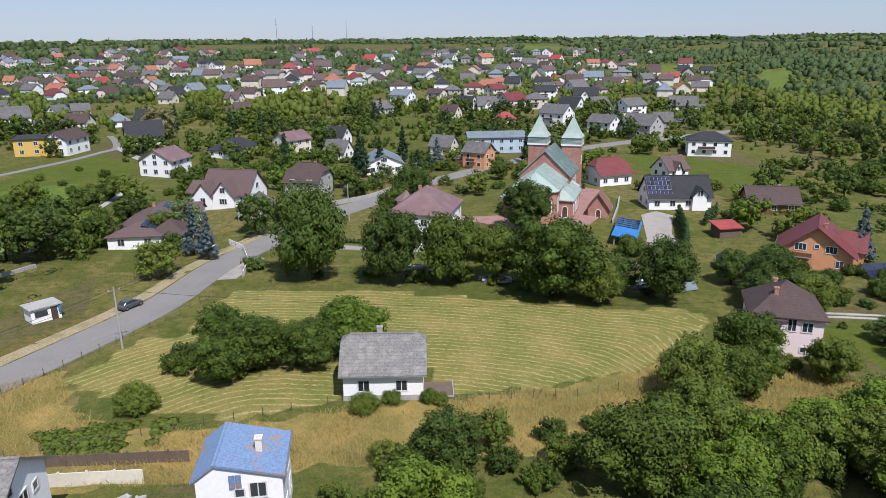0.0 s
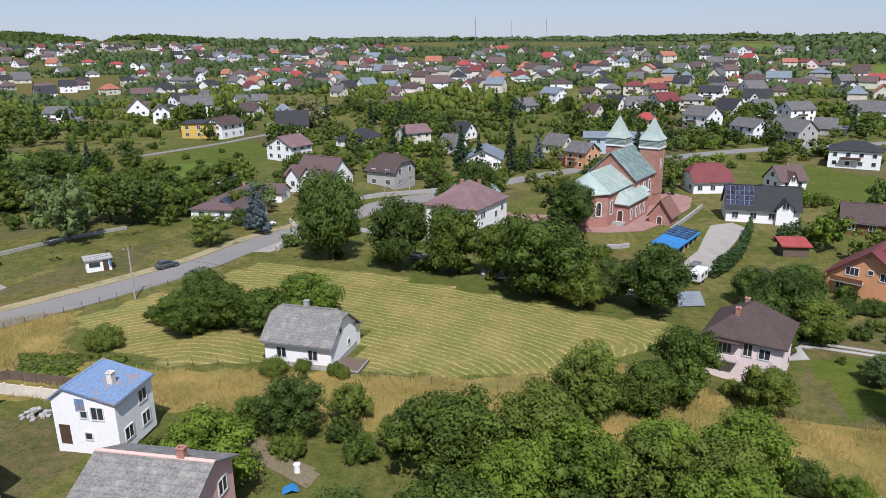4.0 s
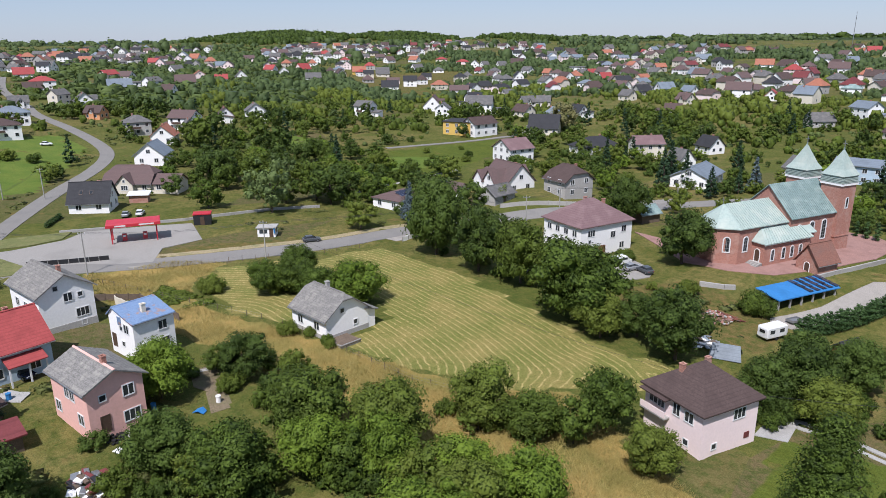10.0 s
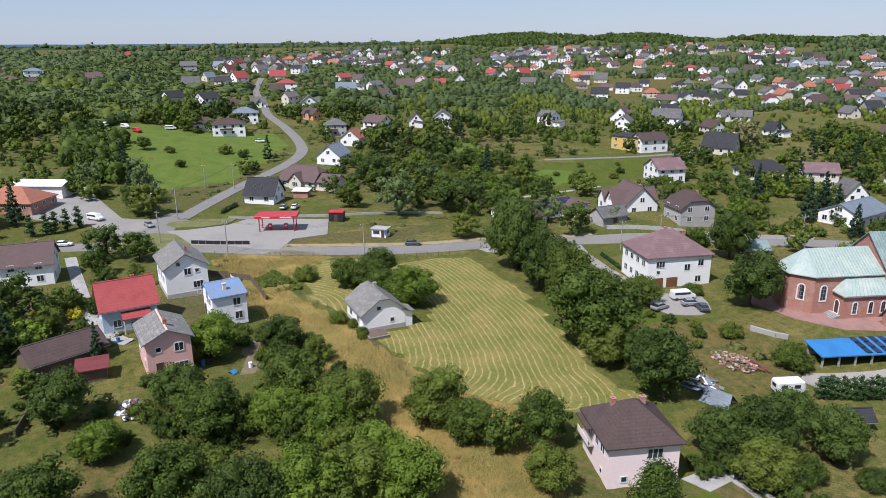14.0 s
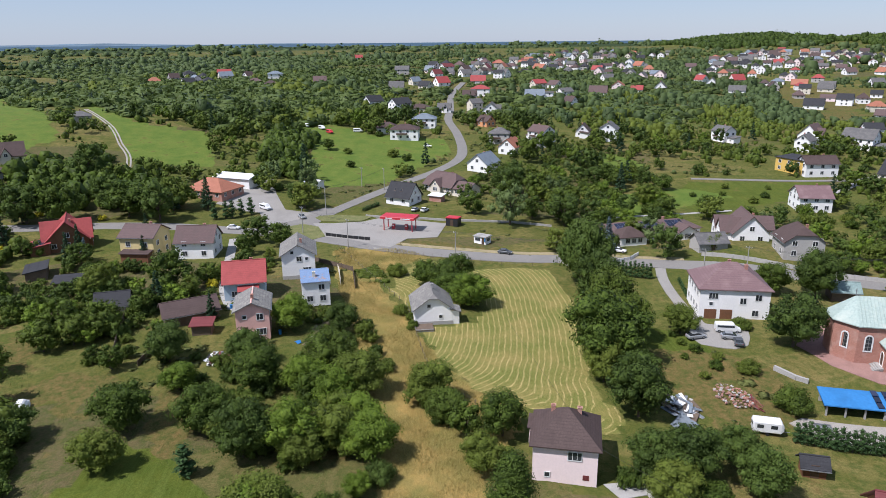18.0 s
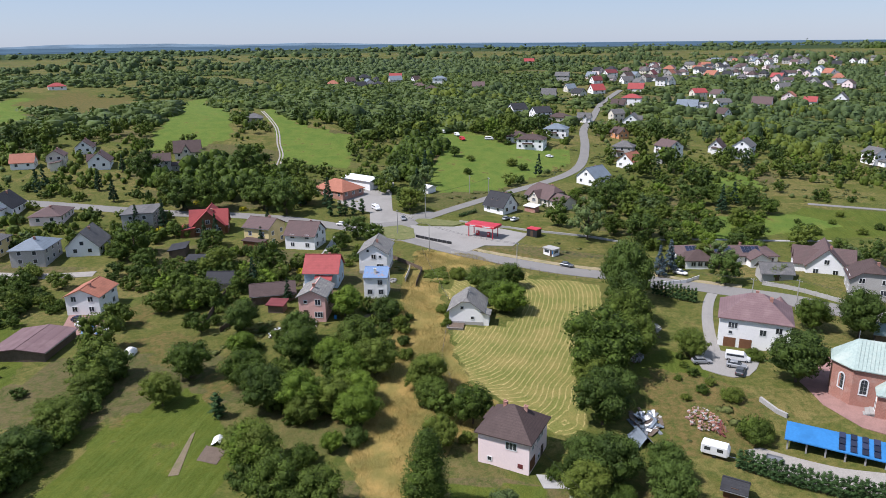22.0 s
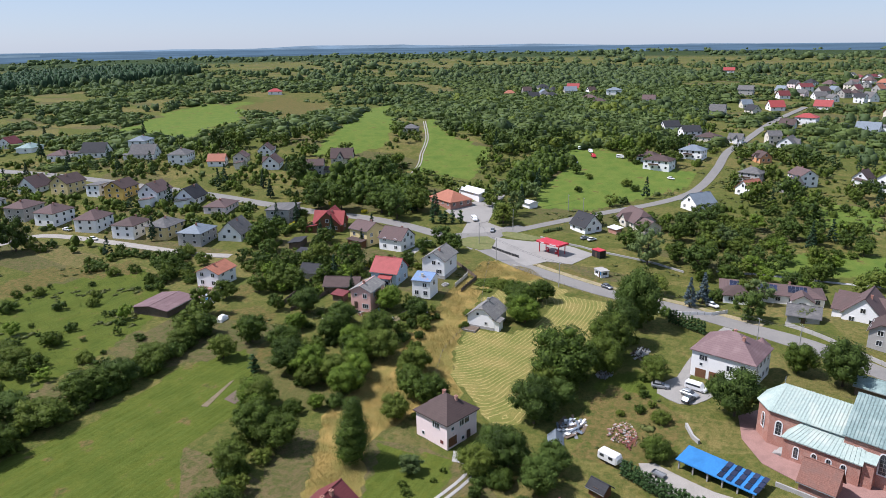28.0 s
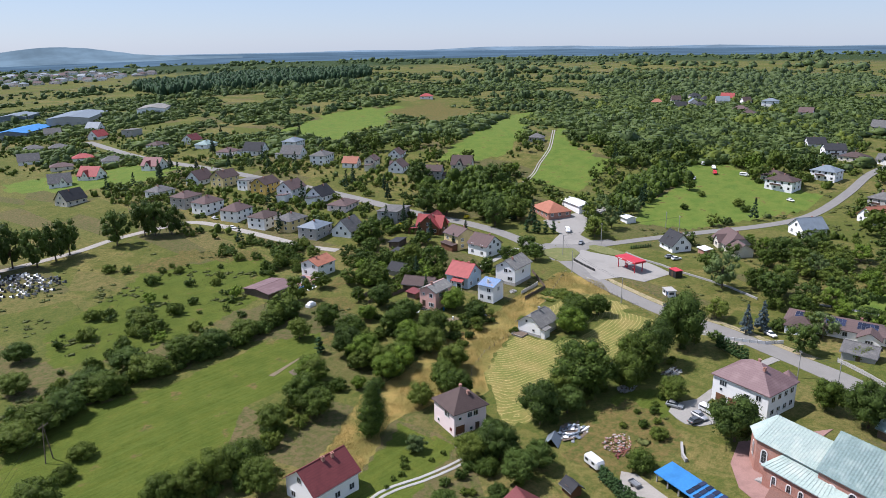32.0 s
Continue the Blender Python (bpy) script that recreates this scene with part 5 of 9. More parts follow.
def tree_mass(name, rows, label, lod="far"):
    """Trees that nobody could count, as one mesh for each kind of leaf: rows of kind, x, y, radius, stretch."""
    byk = {}
    for i, (kind, x, y, r, tall) in enumerate(rows):
        byk.setdefault(kind, []).append((i, x, y, r, tall))
    for kind, some in byk.items():
        VV, FF, n0 = [], [], 0
        for i, x, y, r, tall in some:
            V, F = CROWN[kind, lod, i % 2]
            s = r / LOOKS[kind][1]
            c, q = math.cos(i * 1.3), math.sin(i * 1.3)
            VV.append(np.stack([x + s * (c * V[:, 0] - q * V[:, 1]), y + s * (q * V[:, 0] + c * V[:, 1]), gz(x, y) + s * tall * V[:, 2]], -1))
            FF.append(F + n0)
            n0 += len(V)
        tagged(new(name, quads(name, np.concatenate(VV), np.concatenate(FF), M[LOOKS[kind][3]])), label, "trees", kind="stuff")


def grove(kind, spots, lod="near", tall=1.0, mixed=None, group=""):
    for i, (x, y, r) in enumerate(spots):
        k = mixed[i % len(mixed)] if mixed else kind
        if r < 3.6 and k in ("broad", "dark"):
            k = {"broad": "bush", "dark": "dark_bush"}[k]
        tree(k, x, y, r, lod, tall * (0.92 + 0.16 * ((i * 37) % 10) / 10), group=group)


for spot in ((-24.5, 119, 7.2, 1.34, "dark"), (-10, 117.4, 6.0, 1.26, "dark"), (0.6, 118, 6.2, 1.22, "broad"), (17.5, 112, 9.3, 0.92, "broad"), (9.4, 119, 4.9, 1.25, "broad"), (37.6, 110.6, 5.6, 1.12, "dark"),
             (25.6, 108.4, 4.6, 1.0, "broad"), (29.4, 113.2, 4.3, 0.95, "dark")):
    tree(spot[4], spot[0], spot[1], spot[2], "near", spot[3], group="trees beside the field")
grove("dark", [(52.4, 106.9, 4.2), (55.6, 111.8, 5.0), (61.5, 112.3, 3.2), (52.7, 120.7, 3.9), (60.1, 120.1, 4.1), (60.4, 107.0, 4.0), (66.5, 119.4, 2.6), (76.1, 113.4, 3.0), (83.3, 111.9, 3.0), (71, 121, 2.4)], mixed=["dark", "dark", "broad"])
grove("bright", [(-12.6, 88.8, 5.4)])
grove("bush", [(-6.6, 73.9, 1.3), (-1.9, 74.2, 1.2), (-0.6, 73.6, 1.0)], tall=1.2)
grove("broad", [(-25.4, 83.1, 4.6), (-30.7, 87.8, 4.0), (-28.6, 79.5, 3.9), (-18, 84, 4.2), (-35.8, 71.9, 2.8), (30.2, 75.0, 4.7), (36.3, 77.4, 3.8), (41.0, 86.4, 4.4), (49.6, 82.0, 3.7), (-9.5, 71.6, 2.0)])
grove("broad", [(22.7, 44.7, 5.1), (-1.6, 47.7, 4.6), (0.1, 58.6, 3.8), (18.2, 57.2, 5.7), (25.0, 53.7, 4.4), (26.1, 63.4, 4.9), (30.3, 58.6, 4.7), (44.1, 45.7, 4.9), (36.1, 37.9, 4.7), (43.3, 52.9, 5.3), (42.3, 59.2, 4.8),
                (45.4, 65.0, 4.7), (13.9, 41.6, 4.2), (47.1, 55.3, 3.8), (38.7, 63.4, 4.0), (34.1, 24.5, 4.9), (22.1, 30.4, 3.5), (11.0, 25.8, 4.4), (45.9, 25.0, 3.9), (61.7, 51.6, 4.7), (59.0, 58.8, 3.0),
                (54.9, 63.2, 2.2), (51.4, 66.3, 2.7)], mixed=["broad", "bright", "dark", "broad", "bright"])
grove("broad", [(38.8, 5.7, 5.7), (25.6, -2.8, 5.6), (11.5, -7.7, 4.1), (1.8, -1.9, 4.2), (-0.4, 3.2, 3.9), (-10.2, -3.7, 4.2), (-4.0, 8.2, 4.9), (-27.2, 16.5, 6.2), (-33.1, -2.0, 4.6), (-43.8, -38.8, 6.5)], "mid")
grove("broad", [(7.6, 131.0, 4.0), (38.8, 137.7, 3.4), (26.1, 136.2, 2.4), (7.6, 144.6, 2.3), (-12.5, 162.0, 4.7)])
grove("dark", [(17.6, 150.4, 6.3), (-9.0, 172.0, 5.8)], tall=1.12)
grove("broad", [(-114.9, 128.0, 6.6), (-124.6, 119.8, 5.7), (-95.5, 100.2, 5.0), (-78, 128.5, 6.2), (-85.3, 128.6, 6.4), (-82, 138, 4.4), (-87.7, 119.9, 4.9), (-41.4, 148.5, 4.7), (-45.4, 163.1, 3.5), (-74.4, 158.5, 3.9),
                (-109.0, 41.0, 6.3), (-114, 37.6, 4.6), (-57.9, 28.9, 3.9)], "mid", mixed=["broad", "dark"])
tree("willow", -79.5, 110.5, 6.8, "mid", 1.15)
grove("bush", [(-112, 200, 1.6), (-106, 214, 2.0), (-118, 222, 1.4), (-100, 206, 2.2), (-122, 206, 1.8), (-104, 190, 2.0), (-112, 188, 1.5), (-98, 190, 2.4)], "mid")
grove("dark", [(-92.3, -47.2, 7.9), (-93.7, -36.4, 7.8), (-142.6, -45.4, 8.5), (-100.0, -17.4, 7.7), (-94.6, -5.8, 7.4), (-109.1, -3.1, 7.2), (-109.8, -27.1, 7.0), (-106.7, -62.9, 5.9), (-121.7, -84.6, 8.0)], "mid", mixed=["dark", "broad"])
grove("dark", [(127.0, 25.0, 5.6), (121.2, 21.5, 5.5), (114.6, 19.0, 5.5), (104.8, 11.1, 6.0), (102.8, 15.8, 5.4), (91.6, 4.7, 5.2), (89.5, 14.4, 5.6), (76.9, 12.1, 6.0), (68.2, 12.7, 5.2), (56.6, 10.7, 5.0), (43.8, 7.4, 4.8),
               (37.1, 7.6, 4.9), (73.4, -23.8, 4.1), (72.3, -30.1, 4.2), (110.0, -25.9, 4.4), (117.9, -5.2, 4.6)], tall=0.74, mixed=["broad", "broad", "dark"])
grove("broad", [(61.4, 51.2, 5.0), (71.8, 60.0, 5.0), (71.4, 66.2, 4.5), (83.0, 63.5, 4.3), (103.1, 72.0, 4.8), (97.3, 73.9, 4.9), (98.9, 82.4, 4.7), (108.8, 72.8, 4.0), (114.9, 70.2, 3.9), (132.5, 55.0, 5.1), (118.5, 40.0, 3.3), (124.6, 46.5, 2.8)])
tree("birch", 67.8, 82.2, 4.2, "near", 0.95)
grove("bush", [(13, 129, 1.2), (16.5, 130.2, 1.5), (20.5, 133, 1.3), (24, 131, 1.6), (9, 128.6, 1.1), (19, 127, 1.0), (27, 127.5, 1.2)], "mid")
grove("bush", [(55.3, -92.1, 3.4), (51.1, -85.1, 2.6), (36.8, -68.6, 2.6), (50.9, -63, 3.4), (34.7, -43.2, 2.4), (60.3, -26.1, 3.6), (72.3, -16.7, 3.8), (78.6, -19.2, 3.0), (63.7, -7.1, 2.8), (28.8, -50.1, 1.9), (17.1, -22.9, 1.6), (81.6, -43.1, 3.2), (76.6, -42.8, 2.6), (90.4, -27.6, 3.6)], "mid")
grove("dark", [(36.2, -127, 7.0), (56.5, -129, 6.4), (17.2, -127.4, 6.6), (11.6, -122.0, 6.2), (20.6, -131.5, 6.4), (80.1, -128, 7.6), (72.5, -122, 7.0), (64, -124.5, 6.4), (90, -125, 7.4), (100, -119, 7.0)], "mid", tall=1.42)
grove("broad", [(-207.0, 43.9, 3.6), (-199.6, 53.6, 2.4), (-194.5, 75.0, 3.4), (-186.9, 81.3, 3.0), (-270.3, 46.2, 3.8), (-269.6, 57.2, 2.8), (-242.7, 69.1, 2.6), (-173.2, 55.7, 2.4)], "mid")


def thicket(pts, width, gap, lo, hi, lod="mid", seed=1, kinds=("bush", "dark_bush", "bush", "broad")):
    """An overgrown hedgerow: shrubs and small trees crowded along a line."""
    r = random.Random(seed)
    for (x0, y0), (x1, y1) in zip(pts, pts[1:]):
        n = max(1, int(math.hypot(x1 - x0, y1 - y0) / gap))
        for i in range(n):
            t = (i + r.random()) / n
            k, rad = r.choice(kinds), r.uniform(lo, hi)
            if k in ("broad", "dark"):
                rad *= 1.25
            tree(k, x0 + (x1 - x0) * t + r.uniform(-width, width), y0 + (y1 - y0) * t + r.uniform(-width, width), rad, lod, r.uniform(0.85, 1.2))


thicket([(131, 22), (112, 17), (90, 14), (66, 12), (46, 10), (34, 6)], 3.2, 1.9, 1.8, 3.4, seed=3)
thicket([(112, 8), (96, -4), (78, -16), (70, -30)], 4.0, 3.4, 1.6, 3.2, seed=4)
thicket([(58, 48), (70, 58), (82, 66), (100, 78), (114, 74)], 3.2, 2.3, 1.4, 2.8, seed=5)
thicket([(20, 50), (34, 56), (46, 62)], 5.5, 1.5, 1.6, 3.2, seed=6)
thicket([(8, 34), (20, 38), (34, 44), (48, 50)], 5.0, 1.9, 1.4, 2.6, seed=7)
thicket([(-8, 62), (6, 66), (20, 70)], 2.0, 3.2, 1.2, 2.2, seed=8)
thicket([(26, 72), (38, 80), (47, 84)], 2.6, 2.6, 1.6, 2.8, seed=9)
thicket([(-30, 122), (-14, 121), (4, 119), (20, 113), (36, 113)], 1.6, 4.2, 1.2, 2.0, seed=10)
thicket([(52, 104), (62, 110), (76, 114), (92, 116)], 3.5, 1.9, 1.2, 2.4, seed=11, kinds=("dark_bush", "bush"))
thicket([(62, 121), (70, 124), (82, 124)], 3.0, 2.4, 1.2, 2.2, seed=12, kinds=("dark_bush", "bush"))
thicket([(-36, 82), (-24, 84), (-16, 88)], 2.2, 2.4, 1.8, 3.0, seed=13)
thicket([(-8, 55), (6, 58), (18, 61)], 2.6, 2.2, 1.3, 2.6, seed=20)
thicket([(-24, 20), (-10, 12), (4, 12), (16, 18)], 4.0, 3.0, 1.2, 2.4, seed=14)
thicket([(-40, 6), (-30, -10), (-14, -16)], 4.5, 3.0, 1.4, 2.8, seed=15)
thicket([(-50, 40), (-40, 36), (-38, 26)], 3.0, 3.0, 1.4, 2.4, seed=16)
thicket([(-17, -60), (-6, -51), (6, -42), (14, -38)], 4.0, 1.7, 1.6, 3.4, seed=17)
thicket([(-12, -46), (0, -38), (6, -30)], 3.5, 2.2, 1.4, 2.8, seed=18)


# ---- the church ----
def planes(name, outs, mat, up=0.14, down=0.06):
    v, f = [], []
    for q in outs:
        k, n0 = len(q), len(v)
        v += [(p[0], p[1], p[2] + up) for p in q] + [(p[0], p[1], p[2] - down) for p in q]
        f += [tuple(n0 + i for i in range(k)), tuple(n0 + i for i in range(2 * k - 1, k - 1, -1))]
        f += [(n0 + i, n0 + k + i, n0 + k + (i + 1) % k, n0 + (i + 1) % k) for i in range(k)]
    return welded(name, v, f, [mat])


def seams(name, a, b, c, d, n, mat):
    """Standing seams from edge a-b (eave) to edge d-c (ridge)."""
    a, b, c, d = map(Vector, (a, b, c, d))
    nrm = (b - a).cross(d - a).normalized()
    v, f = [], []
    for i in range(1, n):
        t = i / n
        p, q = a.lerp(b, t), d.lerp(c, t)
        s = (b - a).normalized() * 0.035
        k = len(v)
        v += [p - s + nrm * 0.13, p + s + nrm * 0.13, q + s + nrm * 0.13, q - s + nrm * 0.13, p - s + nrm * 0.21, p + s + nrm * 0.21, q + s + nrm * 0.21, q - s + nrm * 0.21]
        f += [(k + 4, k + 5, k + 6, k + 7), (k, k + 1, k + 5, k + 4), (k + 1, k + 2, k + 6, k + 5), (k + 2, k + 3, k + 7, k + 6), (k + 3, k, k + 4, k + 7)]
    return mesh_of(name, v, f, [mat])


def arch(w, h, n=8):
    r = w / 2
    return [(-r, 0), (r, 0)] + [(r * math.cos(math.pi * i / n), h - r + r * math.sin(math.pi * i / n)) for i in range(n + 1)]


def arch_window(parent, m, w, h, border=0.24, fill="glass", name="window"):
    o, i = arch(w + 2 * border, h + 2 * border), arch(w, h)
    k = len(o)
    v = [(x, -0.09, z - border) for x, z in o] + [(x, -0.09, z) for x, z in i] + [(x, 0.02, z - border) for x, z in o] + [(x, 0.02, z) for x, z in i]
    f = []
    for a in range(k):
        b = (a + 1) % k
        f += [(a, b, k + b, k + a), (2 * k + a, 2 * k + b, b, a), (k + a, k + b, 3 * k + b, 3 * k + a)]
    e = child(name, mesh_of(name + "_surround", v, f, [M["white_paint"] if name == "window" else M["white"]]), parent, m)
    g = [(x, -0.02, z) for x, z in i]
    child("pane" if fill == "glass" else "leaf", mesh_of("pane", g + [(x, 0.03, z) for x, _, z in g], [tuple(range(k)), tuple(range(2 * k - 1, k - 1, -1))] + [(a, k + a, k + (a + 1) % k, (a + 1) % k) for a in range(k)],
                                                                          [M[fill]]), e)
    if fill == "glass" and h > 2.2:
        child("glazing_bar", boxes("glazing_bar", [(-0.04, -0.05, 0, 0.04, 0.0, h)] + [(-w / 2, -0.05, z - 0.03, w / 2, 0.0, z + 0.03) for z in np.arange(0.7, h - w / 2, 0.8)], M["metal"]), e)
    return e


church = thing("church", 30.3, 188.2, 72.2, 1.3, "red brick church with two towers and green copper roofs", "church")
child("nave_wall", mesh_of("nave_wall", [(-16.5, -6.3, -1.5), (-1.5, -6.3, -1.5), (-1.5, 6.3, -1.5), (-16.5, 6.3, -1.5), (-16.5, -6.3, 9.0), (-1.5, -6.3, 9.0), (-1.5, 6.3, 9.0), (-16.5, 6.3, 9.0), (-1.5, 0, 14.9), (-16.5, 0, 14.9)],
                                  [(3, 2, 1, 0), (0, 1, 5, 4), (2, 3, 7, 6), (1, 2, 6, 8, 5), (3, 0, 4, 9, 7), (4, 5, 8, 9), (6, 7, 9, 8)], [M["brick"]]), church)
nr = child("nave_roof", planes("nave_roof", [[(-16.9, -6.8, 8.6), (-1.2, -6.8, 8.6), (-1.2, 0, 15.0), (-16.9, 0, 15.0)], [(-1.2, 6.8, 8.6), (-16.9, 6.8, 8.6), (-16.9, 0, 15.0), (-1.2, 0, 15.0)]], M["copper_dark"]), church)
child("roof_seam", seams("roof_seam", (-16.9, -6.8, 8.6), (-1.2, -6.8, 8.6), (-1.2, 0, 15.0), (-16.9, 0, 15.0), 26, M["copper_dark"]), nr)
child("roof_seam", seams("roof_seam", (-1.2, 6.8, 8.6), (-16.9, 6.8, 8.6), (-16.9, 0, 15.0), (-1.2, 0, 15.0), 26, M["copper_dark"]), nr)
child("presbytery_wall", ring_body("presbytery_wall", [(-16.4, -5.4), (-16.4, 5.4), (-30.6, 5.4), (-34.0, 2.3), (-34.0, -2.3), (-30.6, -5.4)][::-1], -1.5, 8.1, M["brick"]), church)
E1, E2, RZ = 7.9, -0.45, 12.0
rim = [(-16.4, -5.9, E1), (-30.8, -5.9, E1), (-34.5, -2.5, E1), (-34.5, 2.5, E1), (-30.8, 5.9, E1), (-16.4, 5.9, E1)]
top0, top1 = (-16.4, 0, RZ), (-30.2, 0, RZ)
pr = child("presbytery_roof", planes("presbytery_roof", [[rim[1], rim[0], top0, top1], [rim[2], rim[1], top1], [rim[3], rim[2], top1], [rim[4], rim[3], top1], [rim[5], rim[4], top1, top0]], M["copper"]), church)
child("roof_seam", seams("roof_seam", rim[1], rim[0], top0, top1, 22, M["copper"]), pr)
child("roof_seam", seams("roof_seam", rim[5], rim[4], top1, top0, 22, M["copper"]), pr)
child("cross", boxes("cross", [(-30.25, -0.05, 12.0, -30.15, 0.05, 13.7), (-30.25, -0.45, 13.0, -30.15, 0.45, 13.12)], M["metal"]), church)
for s in (-1, 1):
    child("chapel_wall", ring_body("chapel_wall", [(-26.4, s * 5.0), (-12.6, s * 5.0), (-12.6, s * 8.5), (-26.4, s * 8.5)][::-s], -1.5, 5.0, M["brick"]), church)
    cr = child("chapel_roof", planes("chapel_roof", [[(-26.8, s * 9.0, 4.9), (-12.2, s * 9.0, 4.9), (-13.0, s * 5.4, 7.4), (-24.4, s * 5.4, 7.4)][::-s], [(-26.8, s * 5.4, 4.9), (-26.8, s * 9.0, 4.9), (-24.4, s * 5.4, 7.4)][::-s]], M["copper"]), church)
    child("roof_seam", seams("roof_seam", (-26.8, s * 9.0, 4.9), (-12.2, s * 9.0, 4.9), (-13.0, s * 5.4, 7.4), (-24.4, s * 5.4, 7.4), 18, M["copper"]), cr)
    child("aisle_wall", boxes("aisle_wall", [(-12.5, min(s * 6.2, s * 7.9), -1.5, -10.6, max(s * 6.2, s * 7.9), 5.6)], M["brick"]), church)
    child("aisle_roof", planes("aisle_roof", [[(-12.7, s * 8.2, 5.5), (-10.3, s * 8.2, 5.5), (-10.3, s * 6.2, 6.7), (-12.7, s * 6.2, 6.7)][::-s]], M["copper"]), church)
    turn = 0 if s < 0 else 180
    for u in (-13.6, -9.6, -5.6):
        arch_window(church, pose(u, s * 6.3, 3.1 if u > -13 else 4.3, 0, 0, turn), 1.3, 4.2 if u > -13 else 2.6)
    for u in (-23.9, -20.6, -18.0, -15.4):
        arch_window(church, pose(u, s * 8.5, 1.2, 0, 0, turn), 0.8, 2.3, 0.2)
    for u in (-28.6,):
        arch_window(church, pose(u, s * 5.4, 3.0, 0, 0, turn), 1.1, 3.0)
    ang = -42.4
    arch_window(church, pose(-32.3, s * 3.85, 3.0, 0, 0, -47.6 if s < 0 else 180 + 47.6), 1.1, 3.0)
    child("cornice", boxes("cornice", [(-26.5, s * 8.5 - 0.12, 4.55, -12.5, s * 8.5 + 0.12, 4.85)], M["white"]), church)
    # tower
    ty = s * 4.55
    tw = child("tower", boxes("tower", [(-2.45, ty - 2.45, -1.5, 2.45, ty + 2.45, 14.5), (-2.58, ty - 2.58, 3.0, 2.58, ty + 2.58, 3.25)], M["brick"]), church)
    child("cornice", boxes("cornice", [(-2.7, ty - 2.7, 14.5, 2.7, ty + 2.7, 14.95)], M["white"]), tw)
    child("louvres", boxes("louvres", [(-2.45, ty - 2.45, 14.95, 2.45, ty + 2.45, 16.6)] + [(-2.75 + 0.04 * i, ty - 2.75 + 0.04 * i, 15.05 + 0.32 * i, 2.75 - 0.04 * i, ty + 2.75 - 0.04 * i, 15.22 + 0.32 * i) for i in range(5)], M["copper"]), tw)
    sp = [(-2.8, ty - 2.8, 16.6), (2.8, ty - 2.8, 16.6), (2.8, ty + 2.8, 16.6), (-2.8, ty + 2.8, 16.6), (-1.9, ty - 1.9, 18.0), (1.9, ty - 1.9, 18.0), (1.9, ty + 1.9, 18.0), (-1.9, ty + 1.9, 18.0), (0, ty, 22.3)]
    spire = child("spire", mesh_of("spire", sp, [(3, 2, 1, 0)] + [(i, (i + 1) % 4, 4 + (i + 1) % 4, 4 + i) for i in range(4)] + [(4 + i, 4 + (i + 1) % 4, 8) for i in range(4)], [M["copper"]]), tw)
    child("spire_ridge", boxes("spire_ridge", [(-0.12, ty - 0.12, 21.9, 0.12, ty + 0.12, 22.5)], M["copper_dark"]), spire)
    child("cross", boxes("cross", [(-0.06, ty - 0.06, 22.3, 0.06, ty + 0.06, 24.0), (-0.06, ty - 0.5, 23.3, 0.06, ty + 0.5, 23.42)], M["metal"]), tw)
    arch_window(tw, pose(0, ty + s * 2.46, 9.5, 0, 0, turn), 0.7, 2.2, 0.18)
arch_window(church, pose(-26.4, -6.8, 0.9, 0, 0, -90), 1.2, 2.6, 0.15, "dark_frame", "door")
child("steps", boxes("steps", [(-28.6 + 0.35 * i, -8.3, -1.0, -26.4, -5.4, 0.15 + 0.17 * i) for i in range(5)], M["concrete"]), church)
child("facade", boxes("facade", [(-1.4, -2.2, -1.5, 1.2, 2.2, 13.0)], M["brick"]), church)

gate_house = house(38.4, 167.4, 72, 6.0, 5.0, 2.6, 3.4, "brick", "roof_rust", "gable", label="small brick gatehouse with a steep rusty roof by the church", name="gatehouse", category="gatehouse", wins=[], chimneys=(), over=0.45, z=0.9)
arch_window(gate_house, pose(-3.0, 0, 0.0, 0, 0, -90), 1.1, 2.2, 0.12, "dark_frame", "door")
pad("church_pavement", [(-3, 166), (12, 155.5), (17.3, 151.2), (26.6, 152.8), (33.8, 157.2), (37.2, 163.2), (41, 172), (45, 184), (46, 198), (40, 204), (33, 204), (26, 180), (20, 166), (8, 164)], M["pavers"], "red block paving round the church", 0.13)
pad("lawn_path", [(-42, 118), (-38, 119), (-36, 132), (-39, 134)], M["gravel"], "pale verge by the road bend", 0.08)

# ---- open shed with a blue roof ----
SHED = (41.0, 150.3, 70.8, -0.8, 16.1, 5.4)
shed = thing("open_shed", SHED[0], SHED[1], SHED[2], SHED[3], "open-sided shed with a bright blue sheet roof and solar panels", "shed")
SL, SD, SH, SR = SHED[4], SHED[5], 2.5, 0.75
child("roof", planes("roof", [[(-SL / 2, -SD / 2, SH), (SL / 2, -SD / 2, SH), (SL / 2, SD / 2, SH + SR), (-SL / 2, SD / 2, SH + SR)]], M["blue_sheet"]), shed)
child("back_wall", boxes("back_wall", [(-SL / 2 + 0.4, SD / 2 - 0.7, -0.6, SL / 2 - 0.4, SD / 2 - 0.5, SH + 0.5)], M["concrete"]), shed)
for i in range(6):
    u = -SL / 2 + 0.6 + (SL - 1.2) * i / 5
    child("post", boxes("post", [(u - 0.14, -SD / 2 + 0.4, -0.6, u + 0.14, -SD / 2 + 0.68, SH + 0.02)], M["concrete"]), shed)
    child("rafter", boxes("rafter", [(u - 0.06, -SD / 2 + 0.2, SH - 0.12, u + 0.06, -SD / 2 + 1.2, SH + 0.0)], M["wood"]), shed)
pvm = boxes("solar_panel", [(-0.5, -0.85, 0, 0.5, 0.85, 0.06)], M["pv"])
